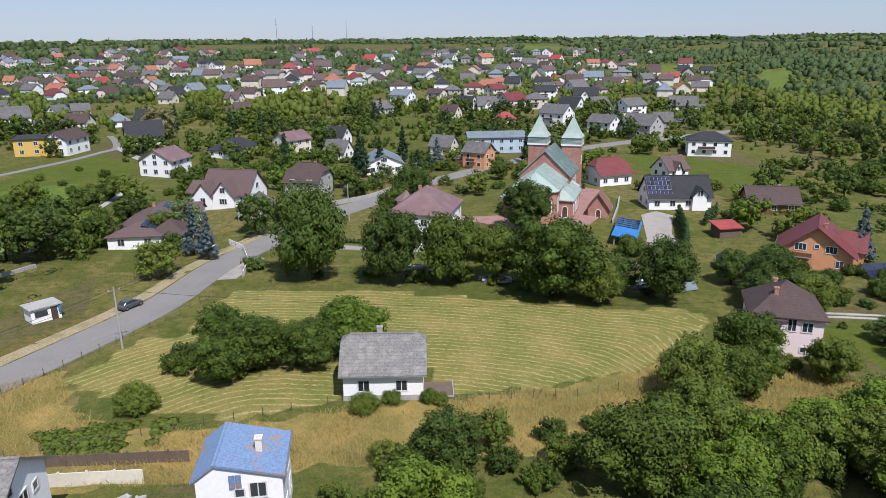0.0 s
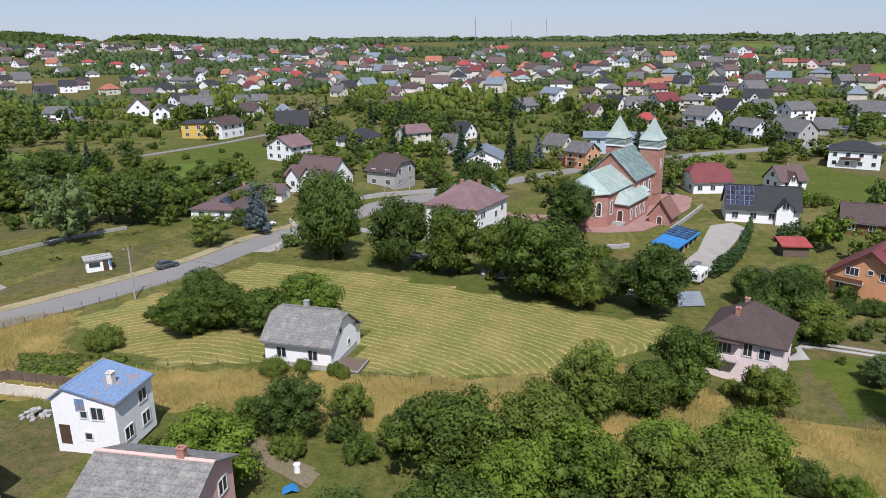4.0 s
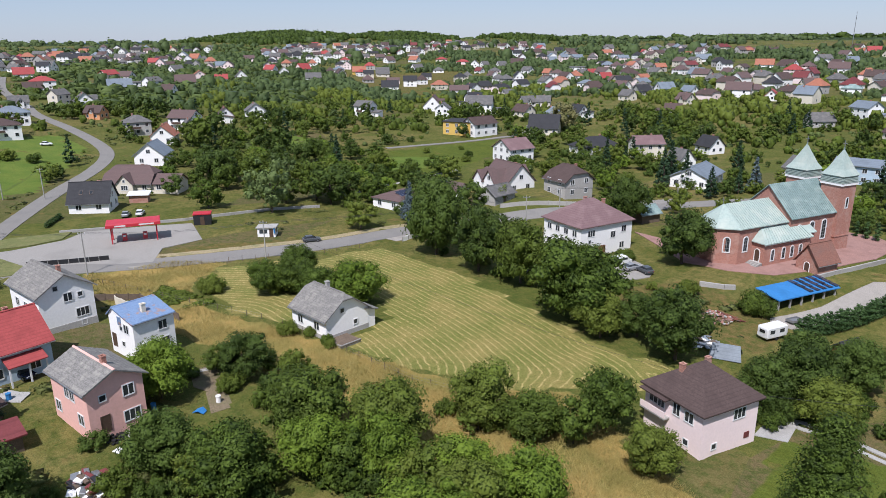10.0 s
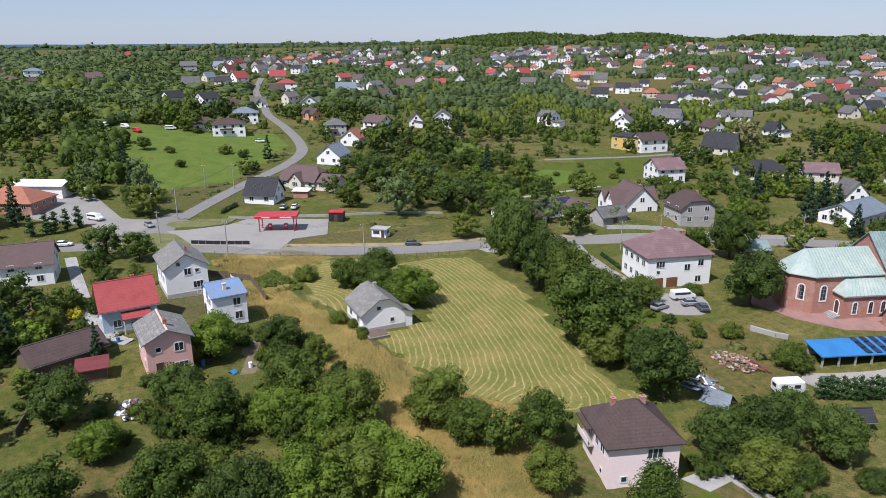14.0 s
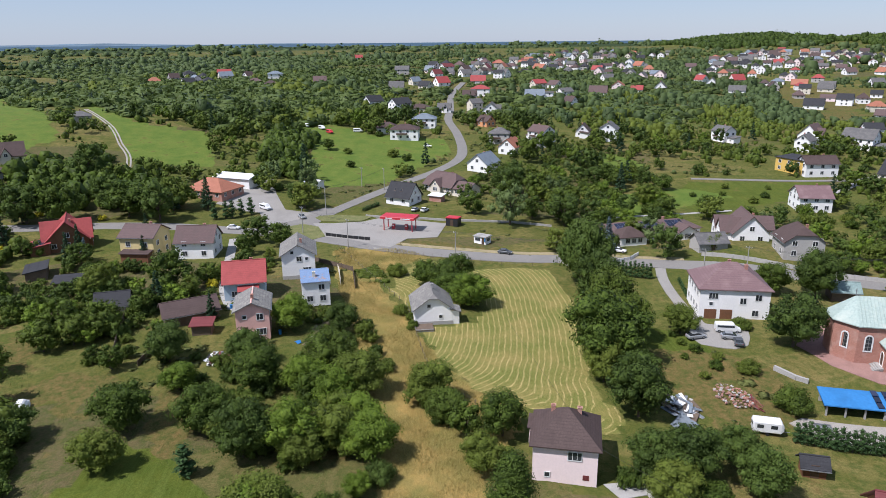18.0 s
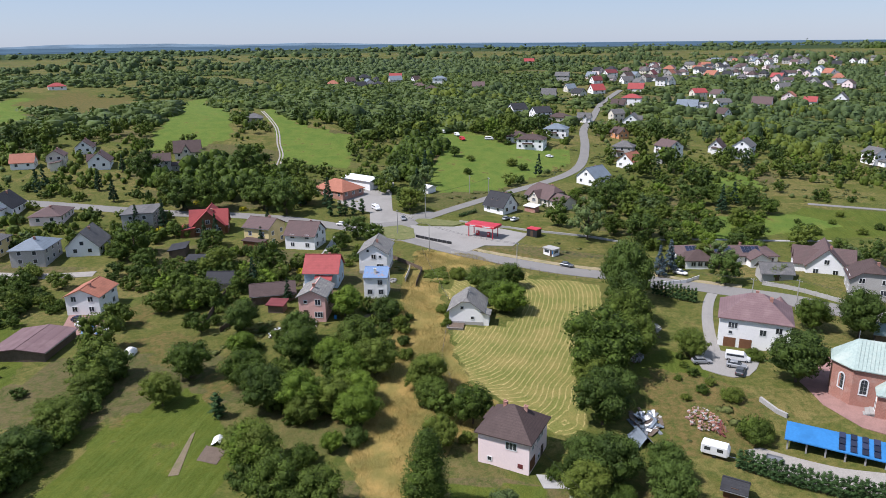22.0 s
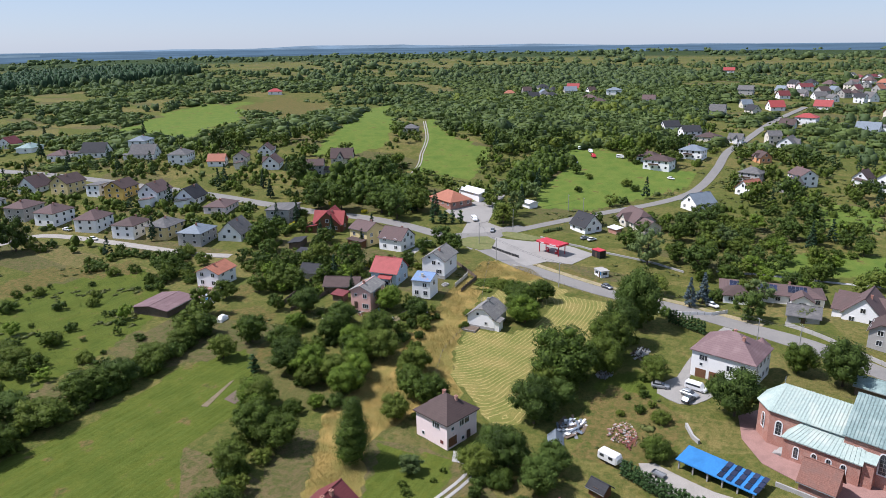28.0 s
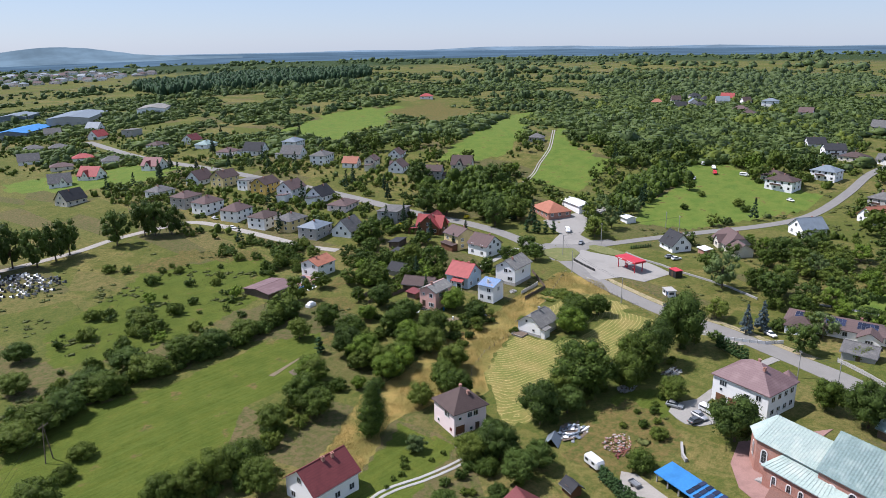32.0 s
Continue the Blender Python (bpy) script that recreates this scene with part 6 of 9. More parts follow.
for i in range(5):
    for j in range(3):
        t = -SD / 2 + 1.2 + 1.75 * j
        child("solar_panel", pvm, shed, pose(0.8 + 1.75 * i, t, SH + SR * (t + SD / 2) / SD + 0.22, math.degrees(math.atan2(SR, SD)) - 4, 0, 0))

# ---- petrol station ----
canopy = thing("station_canopy", -79.2, 74.2, 68, None, "red petrol station canopy on slim posts", "canopy")
child("roof", boxes("roof", [(-5.8, -2.9, 4.0, 5.8, 2.9, 4.75)], M["red_paint"], 0.08), canopy)
child("fascia_stripe", boxes("fascia_stripe", [(-3.9, -2.93, 4.2, -1.6, -2.89, 4.5), (1.2, -2.93, 4.2, 4.4, -2.89, 4.5)], M["white_paint"]), canopy)
for u, v in ((-4.8, -1.9), (4.8, -1.9), (-4.8, 1.9), (4.8, 1.9)):
    child("post", boxes("post", [(u - 0.13, v - 0.13, -0.4, u + 0.13, v + 0.13, 4.0)], M["red_paint"]), canopy)
for u in (-2.2, 2.2):
    pump = thing("fuel_pump", -79.2 + u * math.cos(radians(68)), 74.2 + u * math.sin(radians(68)), 68, None, "red and white fuel pump under the canopy", "fuel pump", "pumps")
    child("body", boxes("body", [(-0.5, -0.3, -0.1, 0.5, 0.3, 1.9)], M["red_paint"], 0.05), pump)
    child("display", boxes("display", [(-0.3, -0.33, 1.1, 0.3, -0.29, 1.6)], M["white_paint"]), pump)
    child("island", boxes("island", [(-1.2, -0.6, -0.3, 1.2, 0.6, 0.2)], M["concrete"]), pump)
box = thing("container", -81.6, 92.0, 60, None, "small black and red sales container", "container")
child("body", boxes("body", [(-2.1, -1.5, -0.1, 2.1, 1.5, 2.6)], M["black"], 0.05), box)
child("roof_trim", boxes("roof_trim", [(-2.2, -1.6, 2.6, 2.2, 1.6, 2.85)], M["red_paint"]), box)
child("door", boxes("door", [(-0.5, -1.55, 0.0, 0.5, -1.51, 2.1)], M["dark_frame"]), box)
kiosk = thing("kiosk", -61.5, 98.6, 49, None, "small derelict white kiosk on the verge", "kiosk")
child("body", boxes("body", [(-2.1, -1.5, -0.3, 2.1, 1.5, 2.2)], M["white"]), kiosk)
child("roof", boxes("roof", [(-2.4, -1.8, 2.2, 2.4, 1.8, 2.42)], M["concrete"], 0.04), kiosk)
child("window", boxes("window", [(-1.6, -1.56, 0.9, 0.2, -1.5, 1.8)], M["glass"]), kiosk)
child("window", boxes("window", [(2.1, -0.9, 0.9, 2.16, 0.9, 1.8)], M["glass"]), kiosk)
child("door", boxes("door", [(0.7, -1.56, 0, 1.6, -1.5, 1.95)], M["dark_frame"]), kiosk)
child("shutter", boxes("shutter", [(1.75, -1.75, 0.9, 2.05, -1.52, 2.1)], M["blue_sheet"]), kiosk)


def wall_run(name, pts, high, thick, mat, label, cat="wall", step=2.4, posts=None):
    """A low wall or panel fence along a line: panels between posts, each a part."""
    e = thing(name, pts[0][0], pts[0][1], 0, 0, label, cat)
    e.matrix_basis = Matrix.Identity(4)
    for (x0, y0), (x1, y1) in zip(pts, pts[1:]):
        n = max(1, int(math.hypot(x1 - x0, y1 - y0) / step))
        for i in range(n):
            a = Vector((x0, y0)).lerp(Vector((x1, y1)), i / n)
            b = Vector((x0, y0)).lerp(Vector((x1, y1)), (i + 1) / n)
            d = (b - a).normalized()
            s = Vector((-d.y, d.x)) * thick / 2
            za, zb = gz(a.x, a.y), gz(b.x, b.y)
            v = [(*(a - s), za - 0.3), (*(b - s), zb - 0.3), (*(b + s), zb - 0.3), (*(a + s), za - 0.3), (*(a - s), za + high), (*(b - s), zb + high), (*(b + s), zb + high), (*(a + s), za + high)]
            child("panel", mesh_of("panel", v, box_geo(0, 0, 0, 1, 1, 1)[1], [mat]), e)
            if posts:
                child("post", boxes("post", [(a.x - 0.09, a.y - 0.09, za - 0.4, a.x + 0.09, a.y + 0.09, za + high + 0.15)], posts), e)
    return e


wall_run("low_wall", [(-97, 63), (-92.5, 73), (-90.5, 82), (-87, 90), (-85.5, 97), (-82, 112), (-77, 124)], 0.7, 0.35, M["concrete"], "low white-topped concrete wall behind the forecourt", step=3.0)
wall_run("board_fence", [(12, 14.8), (-1.1, 11.8), (-16.4, 8.7), (-25.1, 7.3)], 1.5, 0.08, M["wood"], "dark weathered board fence between the gardens", "fence", 2.2, M["wood"])
wall_run("display_fence", [(-75.5, 50.5), (-71.8, 57.5), (-68.6, 64.5)], 1.1, 0.15, M["black"], "low black panel fence along the forecourt", "fence", 1.6, M["concrete"])
wall_run("concrete_fence", [(-41, 56), (-36.7, 56.6), (-29, 57.2)], 1.5, 0.1, M["cream"], "cream precast concrete panel fence", "fence", 2.0, M["cream"])
wall_run("garden_fence", [(-40, 158), (-31, 172), (-20, 190), (-12, 206)], 1.2, 0.12, M["grey_wall"], "grey concrete garden fence beside the road", "fence", 2.5, M["concrete"])
wall_run("garden_fence", [(-37, 120), (-38, 128), (-42, 138), (-46, 142)], 1.1, 0.1, M["white"], "pale garden fence beside the road", "fence", 2.0, M["concrete"])
wall_run("garden_fence", [(-16, 22), (2, 22), (12, 20)], 1.3, 0.08, M["wood"], "dark weathered board fence between gardens", "fence", 2.0, M["wood"])
wall_run("garden_fence", [(-52, 46), (-40, 60), (-26, 61)], 1.3, 0.08, M["wood"], "dark board fence along the dry grass", "fence", 2.0, M["wood"])
wall_run("churchyard_wall", [(40, 160), (44, 172), (48, 186)], 0.9, 0.35, M["concrete"], "low concrete churchyard wall", "wall", 2.5)
wall_run("foundation", [(26, 141.5), (30, 143.5), (31.5, 145)], 0.9, 0.5, M["concrete"], "old concrete foundation wall in the grass", "wall", 3.0)


def post_row(pts, step, high, label):
    e = thing("wire_fence", pts[0][0], pts[0][1], 0, 0, label, "fence")
    e.matrix_basis = Matrix.Identity(4)
    last = None
    for (x0, y0), (x1, y1) in zip(pts, pts[1:]):
        n = int(math.hypot(x1 - x0, y1 - y0) / step)
        for i in range(n):
            x, y = x0 + (x1 - x0) * i / n, y0 + (y1 - y0) * i / n
            z = gz(x, y)
            child("post", rod("post", (x, y, z - 0.3), (x, y, z + high), 0.06, 0.05, M["wood"], 5), e)
            if last:
                for hh in (0.45, 0.85):
                    child("wire", rod("wire", (last[0], last[1], last[2] + hh * high), (x, y, z + hh * high), 0.012, 0.012, M["metal"], 3), e)
            last = (x, y, z)


post_row([(-14, 73.4), (2.5, 74.6), (16, 76), (27, 80), (40, 90)], 2.7, 1.1, "thin wooden posts and wire along the hay field")
post_row([(-56, 70), (-46.5, 90), (-41.5, 101), (-39, 112)], 2.6, 1.1, "thin wooden roadside posts and wire")
post_row([(-63, 55), (-42, 62.5), (-24, 69.5), (-15, 73)], 3.0, 1.1, "old wooden posts and wire across the meadow")


# ---- poles and wires ----
def pole(x, y, high=8.5, arms=1, label="grey concrete power pole"):
    e = thing("power_pole", x, y, 40, None, label + " with wires", "pole", "power poles")
    child("shaft", rod("shaft", (0, 0, -0.5), (0, 0, high), 0.16, 0.10, M["concrete"], 8), e)
    for i in range(arms):
        child("crossarm", boxes("crossarm", [(-0.8, -0.05, high - 0.5 - 0.6 * i, 0.8, 0.05, high - 0.4 - 0.6 * i)], M["metal"]), e)
        for u in (-0.7, 0.0, 0.7):
            child("insulator", rod("insulator", (u, 0, high - 0.4 - 0.6 * i), (u, 0, high - 0.2 - 0.6 * i), 0.05, 0.04, M["white_paint"], 6), e)
    return Vector((x, y, gz(x, y) + high - 0.3))


def wire(a, b, sag=0.8, r=0.02):
    v, f = [], []
    n = 10
    for i in range(n + 1):
        t = i / n
        p = a.lerp(b, t) - Vector((0, 0, sag * 4 * t * (1 - t)))
        v += [(p.x, p.y, p.z + r), (p.x + r, p.y, p.z - r), (p.x - r, p.y, p.z - r)]
        if i:
            k = 3 * i
            f += [(k - 3, k - 2, k + 1, k), (k - 2, k - 1, k + 2, k + 1), (k - 1, k - 3, k, k + 2)]
    tagged(new("power_line", mesh_of("power_line", v, f, [M["black"]])), "thin dark overhead power line", "cable")


POLES = [pole(*p) for p in ((-23, 162, 9), (-45, 88.5, 9), (-62, 58, 9), (-79, 43, 9), (-100.7, 49, 10), (-134, 70, 9), (-140, 61, 8), (-25.7, 151.7, 8), (-8, 196, 9))]
for a, b in ((8, 0), (0, 7), (7, 1), (1, 2), (2, 3), (3, 4), (4, 5)):
    for o in (-0.6, 0.6):
        wire(POLES[a] + Vector((o, 0, 0)), POLES[b] + Vector((o, 0, 0)))
wire(POLES[1], Vector((54.5, 98, 5.2)), 2.0)
wire(Vector((54.5, 98.5, 5.0)), Vector((96, 128, 8.0)), 1.5)
pylon = thing("power_pole", 124, 36, 25, None, "wooden A-frame power pole standing in the meadow", "pole", "power poles")
for s in (-1, 1):
    child("leg", rod("leg", (s * 1.1, 0, -0.4), (0, 0, 9.5), 0.14, 0.10, M["wood"], 7), pylon)
child("crossarm", boxes("crossarm", [(-1.4, -0.07, 8.8, 1.4, 0.07, 8.96)], M["wood"]), pylon)
pylon2 = pole(10.3, -127.2, 12, 2)
for o in (-0.7, 0.7):
    wire(Vector((124 + o, 36, gz(124, 36) + 9)), pylon2 + Vector((o, 0, 0)), 4.0)
    wire(Vector((124 + o, 36, gz(124, 36) + 9)), Vector((215 + o, 150, 11)), 3.0)


# ---- vehicles ----
def loft(name, rings, mat):
    k = len(rings[0])
    v = [p for r in rings for p in r]
    f = [(k * i + j, k * i + (j + 1) % k, k * i + k + (j + 1) % k, k * i + k + j) for i in range(len(rings) - 1) for j in range(k)]
    f += [tuple(range(k - 1, -1, -1)), tuple(range(k * (len(rings) - 1), k * len(rings)))]
    return mesh_of(name, v, f, [mat], smooth=False)


def ring_at(x, w, z0, z1, c=0.12):
    return [(x, -w + c, z0), (x, w - c, z0), (x, w, z0 + c), (x, w, z1 - c), (x, w - c, z1), (x, -w + c, z1), (x, -w, z1 - c), (x, -w, z0 + c)]


WHEEL = {}


def car(x, y, rot, paint, label, van=False, z=None):
    e = thing("van" if van else "car", x, y, rot, z if z is not None else gz(x, y) + 0.13, label, "van" if van else "car")
    L, W = (2.6, 0.95) if van else (2.1, 0.86)
    if van:
        body = loft("body", [ring_at(-L, W - 0.08, 0.4, 1.7), ring_at(-L + 0.12, W, 0.28, 1.95), ring_at(L - 1.5, W, 0.28, 1.95), ring_at(L - 0.75, W, 0.28, 1.15), ring_at(L - 0.1, W - 0.06, 0.3, 0.95), ring_at(L, W - 0.15, 0.4, 0.8)], M[paint])
        glass = loft("glazing", [ring_at(-L + 0.3, W + 0.015, 1.15, 1.7, 0.05), ring_at(L - 1.55, W + 0.015, 1.15, 1.7, 0.05), ring_at(L - 0.95, W - 0.04, 1.12, 1.25, 0.03)], M["glass"])
    else:
        body = loft("body", [ring_at(-L, W - 0.1, 0.4, 0.8), ring_at(-L + 0.15, W, 0.25, 0.95), ring_at(-0.6, W, 0.22, 0.95), ring_at(0.75, W, 0.22, 0.93), ring_at(L - 0.25, W - 0.03, 0.25, 0.75), ring_at(L, W - 0.16, 0.35, 0.62)], M[paint])
        glass = loft("glazing", [ring_at(-L + 0.3, W - 0.16, 0.88, 0.95, 0.03), ring_at(-L + 0.75, W - 0.14, 0.9, 1.36, 0.1), ring_at(0.1, W - 0.14, 0.9, 1.38, 0.1), ring_at(0.95, W - 0.1, 0.86, 0.93, 0.03)], M["glass"])
        child("roof", loft("roof", [ring_at(-L + 0.8, W - 0.18, 1.34, 1.41, 0.03), ring_at(-0.4, W - 0.15, 1.36, 1.45, 0.04), ring_at(0.15, W - 0.18, 1.34, 1.41, 0.03)], M[paint]), e)
    child("body", body, e)
    child("glazing", glass, e)
    if "w" not in WHEEL:
        WHEEL["w"], WHEEL["r"] = rod("tyre", (0, -0.1, 0), (0, 0.1, 0), 0.31, 0.31, M["rubber"], 14), rod("rim", (0, -0.11, 0), (0, 0.11, 0), 0.19, 0.19, M["metal"], 10)
        WHEEL["h"], WHEEL["t"] = boxes("headlight", [(-0.04, -0.16, -0.07, 0.04, 0.16, 0.07)], M["white_paint"]), boxes("tail_light", [(-0.04, -0.12, -0.08, 0.04, 0.12, 0.08)], M["red_paint"])
    for u in (-L + 0.75, L - 0.8):
        for s in (-1, 1):
            wh = child("wheel", WHEEL["w"], e, pose(u, s * (W - 0.08), 0.31))
            child("rim", WHEEL["r"], wh)
    for s in (-1, 1):
        child("headlight", WHEEL["h"], e, pose(L - 0.06, s * (W - 0.32), 0.62))
        child("tail_light", WHEEL["t"], e, pose(-L + 0.04, s * (W - 0.25), 0.72))
    return e


car(-50.4, 103.6, 66, "grey_paint", "grey hatchback parked on the road verge")
car(8.6, 141.0, 76, "white_paint", "white minibus parked before the big house", True)
car(10.8, 133.0, 100, "silver_paint", "pale silver car parked in the yard")
car(12.2, 140.0, 72, "silver_paint", "silver off-road car parked in the yard")
car(14.8, 140.2, 160, "grey_paint", "dark grey car parked in the yard")
car(-49.3, 137.2, 60, "white_paint", "white saloon car by the low building")
car(-101.8, 80.5, 150, "silver_paint", "silver car parked behind the forecourt")
car(-100.8, 83.8, 150, "white_paint", "white car parked behind the forecourt")
car(-262.6, 28.4, 20, "white_paint", "white delivery van parked in the meadow", True)
car(-257.1, 37.3, 30, "white_paint", "white van parked on the grass", True)
car(-246.4, 42.2, 30, "red_paint", "red and white van parked on the grass", True)
car(-252.3, 57.4, 80, "white_paint", "white van beside the houses", True)
car(-228.2, 37.1, 10, "white_paint", "white pick-up on the meadow")
car(-216.6, 93.7, 60, "white_paint", "white car driving up the side road")
car(-13.0, -107.5, 95, "white_paint", "white car on the gravel lane")
car(-15.7, -128.5, 95, "white_paint", "white car parked on the gravel lane")
car(9.8, -20.2, 80, "navy_paint", "dark blue car beside the orange-roofed house")
car(12.6, -17.0, 80, "white_paint", "white car beside the orange-roofed house")
car(-19.0, 36.0, 20, "navy_paint", "dark car in the drive of the red-roofed house")
car(-108.5, 27.0, 40, "white_paint", "white van in the gravel yard", True)
car(-97.0, 41.0, 20, "silver_paint", "pale car waiting at the junction")
car(-85.5, 20.0, 80, "white_paint", "white car on the main road")
caravan = thing("caravan", 44.6, 129.6, 70, None, "white touring caravan parked beside the hedge", "caravan")
child("body", loft("body", [ring_at(-2.3, 0.95, 0.7, 2.2, 0.2), ring_at(-2.1, 1.1, 0.5, 2.5, 0.2), ring_at(2.0, 1.1, 0.5, 2.5, 0.2), ring_at(2.4, 0.95, 0.9, 1.9, 0.2)], M["white_paint"]), caravan)
for u in (-1.2, 0.9):
    for s in (-1, 1):
        child("window", boxes("window", [(u - 0.5, s * 1.1 - 0.03, 1.4, u + 0.5, s * 1.1 + 0.03, 2.0)], M["glass"]), caravan)
child("window", boxes("window", [(-2.36, -0.5, 1.5, -2.2, 0.5, 2.0)], M["glass"]), caravan)
for s in (-1, 1):
    child("wheel", rod("wheel", (0, s * 0.95 - 0.1, 0.3), (0, s * 0.95 + 0.1, 0.3), 0.3, 0.3, M["rubber"], 12), caravan)
child("drawbar", boxes("drawbar", [(2.2, -0.06, 0.45, 3.5, 0.06, 0.55)], M["metal"]), caravan)
trailer = thing("trailer", 44.6, 139.4, 70, None, "small grey metal trailer on two wheels", "trailer")
child("tray", boxes("tray", [(-1.3, -0.75, 0.5, 1.3, 0.75, 0.58), (-1.3, -0.75, 0.58, 1.3, -0.7, 0.9), (-1.3, 0.7, 0.58, 1.3, 0.75, 0.9), (-1.3, -0.7, 0.58, -1.25, 0.7, 0.9), (1.25, -0.7, 0.58, 1.3, 0.7, 0.9)], M["metal"]), trailer)
for s in (-1, 1):
    child("wheel", rod("wheel", (0, s * 0.85 - 0.08, 0.3), (0, s * 0.85 + 0.08, 0.3), 0.3, 0.3, M["rubber"], 12), trailer)


# ---- heaps and yard clutter ----
def heap(name, x, y, n, spread, sizes, mats, label, high=0.5, seed=1, flat=False):
    """A heap of separate boards or stones."""
    r = random.Random(seed)
    e = thing(name, x, y, 0, None, label, name.replace("_", " "))
    for i in range(n):
        a, q = r.uniform(0, 6.283), spread * math.sqrt(r.random())
        l, w, t = (s * r.uniform(0.6, 1.4) for s in sizes)
        z = max(0, high * (1 - (q / spread) ** 2)) * r.random() + t / 2
        child("board" if l > 3 * w else "stone", boxes("piece", [(-l / 2, -w / 2, -t / 2, l / 2, w / 2, t / 2)], M[r.choice(mats)], min(t, w) * 0.15), e,
              pose(q * math.cos(a), q * math.sin(a) * 0.7, z, r.uniform(-12, 12), r.uniform(-12, 12), r.uniform(-40, 40) if flat else r.uniform(0, 360)))


heap("rubble_heap", 33.6, 129.4, 150, 4.4, (0.42, 0.3, 0.2), ["brick", "brick", "grey_wall", "pavers", "pavers", "grey_wall", "wood"], "heap of broken bricks and rubble in the grass", 0.5, 2)
heap("plank_heap", 36.0, 131.8, 24, 1.8, (2.2, 0.25, 0.08), ["wood_brown", "wood", "roof_maroon"], "loose heap of red-brown planks", 0.4, 3, True)
heap("scrap_heap", 35.8, 118.8, 60, 4.2, (2.4, 0.7, 0.10), ["metal", "grey_wall", "bluegrey", "wood", "roof_slate", "wood", "white"], "scrap sheets and boards stacked under the trees", 0.9, 4, True)
heap("scrap_heap", 11.0, 34.8, 46, 2.6, (1.6, 0.6, 0.25), ["metal", "white", "roof_maroon", "black", "wood"], "scrap and old sheets heaped in the garden", 1.0, 5, True)
heap("scrap_heap", 14.5, -12.0, 40, 4.5, (1.2, 0.5, 0.2), ["white", "concrete", "metal", "blue_sheet"], "scattered building materials on bare earth", 0.4, 6)
heap("plank_heap", -6.0, 124.5, 30, 2.2, (4.0, 0.35, 0.25), ["concrete", "cream", "wood"], "stack of pale sawn planks by the trees", 1.1, 7, True)
heap("log_heap", 9.0, 119.0, 40, 2.6, (2.0, 0.35, 0.35), ["wood", "grey_wall", "metal"], "dark log and pipe heap under the trees", 0.8, 8, True)
heap("stone_heap", -29, 53.5, 26, 1.8, (0.5, 0.4, 0.3), ["concrete", "grey_wall"], "pile of grey stones by the house", 0.5, 9)
tent = thing("tarpaulin", 42.4, 117.4, 20, None, "grey and white tarpaulin tent over stored goods", "tarpaulin")
child("sheet", planes("sheet", [[(-2.4, -1.8, 0.1), (2.4, -1.8, 0.1), (2.0, 0, 2.0), (-2.0, 0, 2.0)], [(2.4, 1.8, 0.1), (-2.4, 1.8, 0.1), (-2.0, 0, 2.0), (2.0, 0, 2.0)]], M["bluegrey"], 0.03, 0.03), tent)
wrap = thing("wrapped_bale", 25.8, 4.7, 10, None, "white plastic-wrapped heap in the meadow", "bale")
child("wrap", boxes("wrap", [(-1.8, -1.0, -0.1, 1.8, 1.0, 1.2), (-1.2, -0.8, 1.2, 1.0, 0.7, 1.7)], M["white"], 0.3), wrap)
sheet = thing("tarpaulin", 56.0, 42.0, 15, None, "white sheet over a garden frame", "tarpaulin")
child("sheet", planes("sheet", [[(-1.4, -1.0, 0.2), (1.4, -1.0, 0.2), (1.2, 0.2, 0.8), (-1.1, 0.1, 0.9)], [(1.4, 1.0, 0.1), (-1.4, 1.0, 0.1), (-1.1, 0.1, 0.9), (1.2, 0.2, 0.8)]], M["white"], 0.02, 0.02), sheet)
pad("garden_bed", [(57.5, 40.5), (62, 41), (62.5, 45), (58, 44.8)], M["wood"], "bare brown garden bed", 0.07, "bed")
pad("garden_bed", [(53.5, 36.2), (54.8, 36.0), (67, 38.6), (66.4, 40.2)], M["soil"], "strip of bare dug earth", 0.07, "bed")

tarp = thing("tarpaulin", 4.9, 49.9, 30, None, "crumpled blue tarpaulin among the shrubs", "tarpaulin")
child("sheet", planes("sheet", [[(-0.8, -0.5, 0.1), (0.1, -0.6, 0.5), (0.2, 0.5, 0.6), (-0.7, 0.5, 0.2)], [(0.1, -0.6, 0.5), (0.8, -0.4, 0.1), (0.7, 0.5, 0.15), (0.2, 0.5, 0.6)]], M["blue_sheet"], 0.02, 0.02), tarp)
board = thing("panel", 7.1, 39.5, 25, None, "white board lying flat on the grass", "panel")
child("board", boxes("board", [(-0.9, -0.6, 0.02, 0.9, 0.6, 0.12)], M["white_paint"], 0.02), board)
heap("coal_heap", 4.0, 39.9, 60, 1.6, (0.35, 0.3, 0.25), ["black", "rubber"], "low heap of black coal by the pink house", 0.4, 21)
heap("plank_heap", 4.9, 41.8, 18, 1.3, (1.6, 0.2, 0.1), ["wood", "wood_brown", "concrete"], "small heap of boards in the garden", 0.4, 22, True)
for x, y, mat, words in ((4.0, 52.9, "white", "white plastic rain barrel in the garden"), (0.7, 45.8, "blue_sheet", "blue plastic rain barrel in the garden"), (-13.5, 33.0, "blue_sheet", "blue plastic rain barrel by the house")):
    barrel = thing("barrel", x, y, 0, None, words, "barrel")
    child("drum", rod("drum", (0, 0, -0.1), (0, 0, 0.95), 0.32, 0.32, M[mat], 10), barrel)
    child("rim", rod("rim", (0, 0, 0.88), (0, 0, 0.98), 0.35, 0.35, M[mat], 10), barrel)

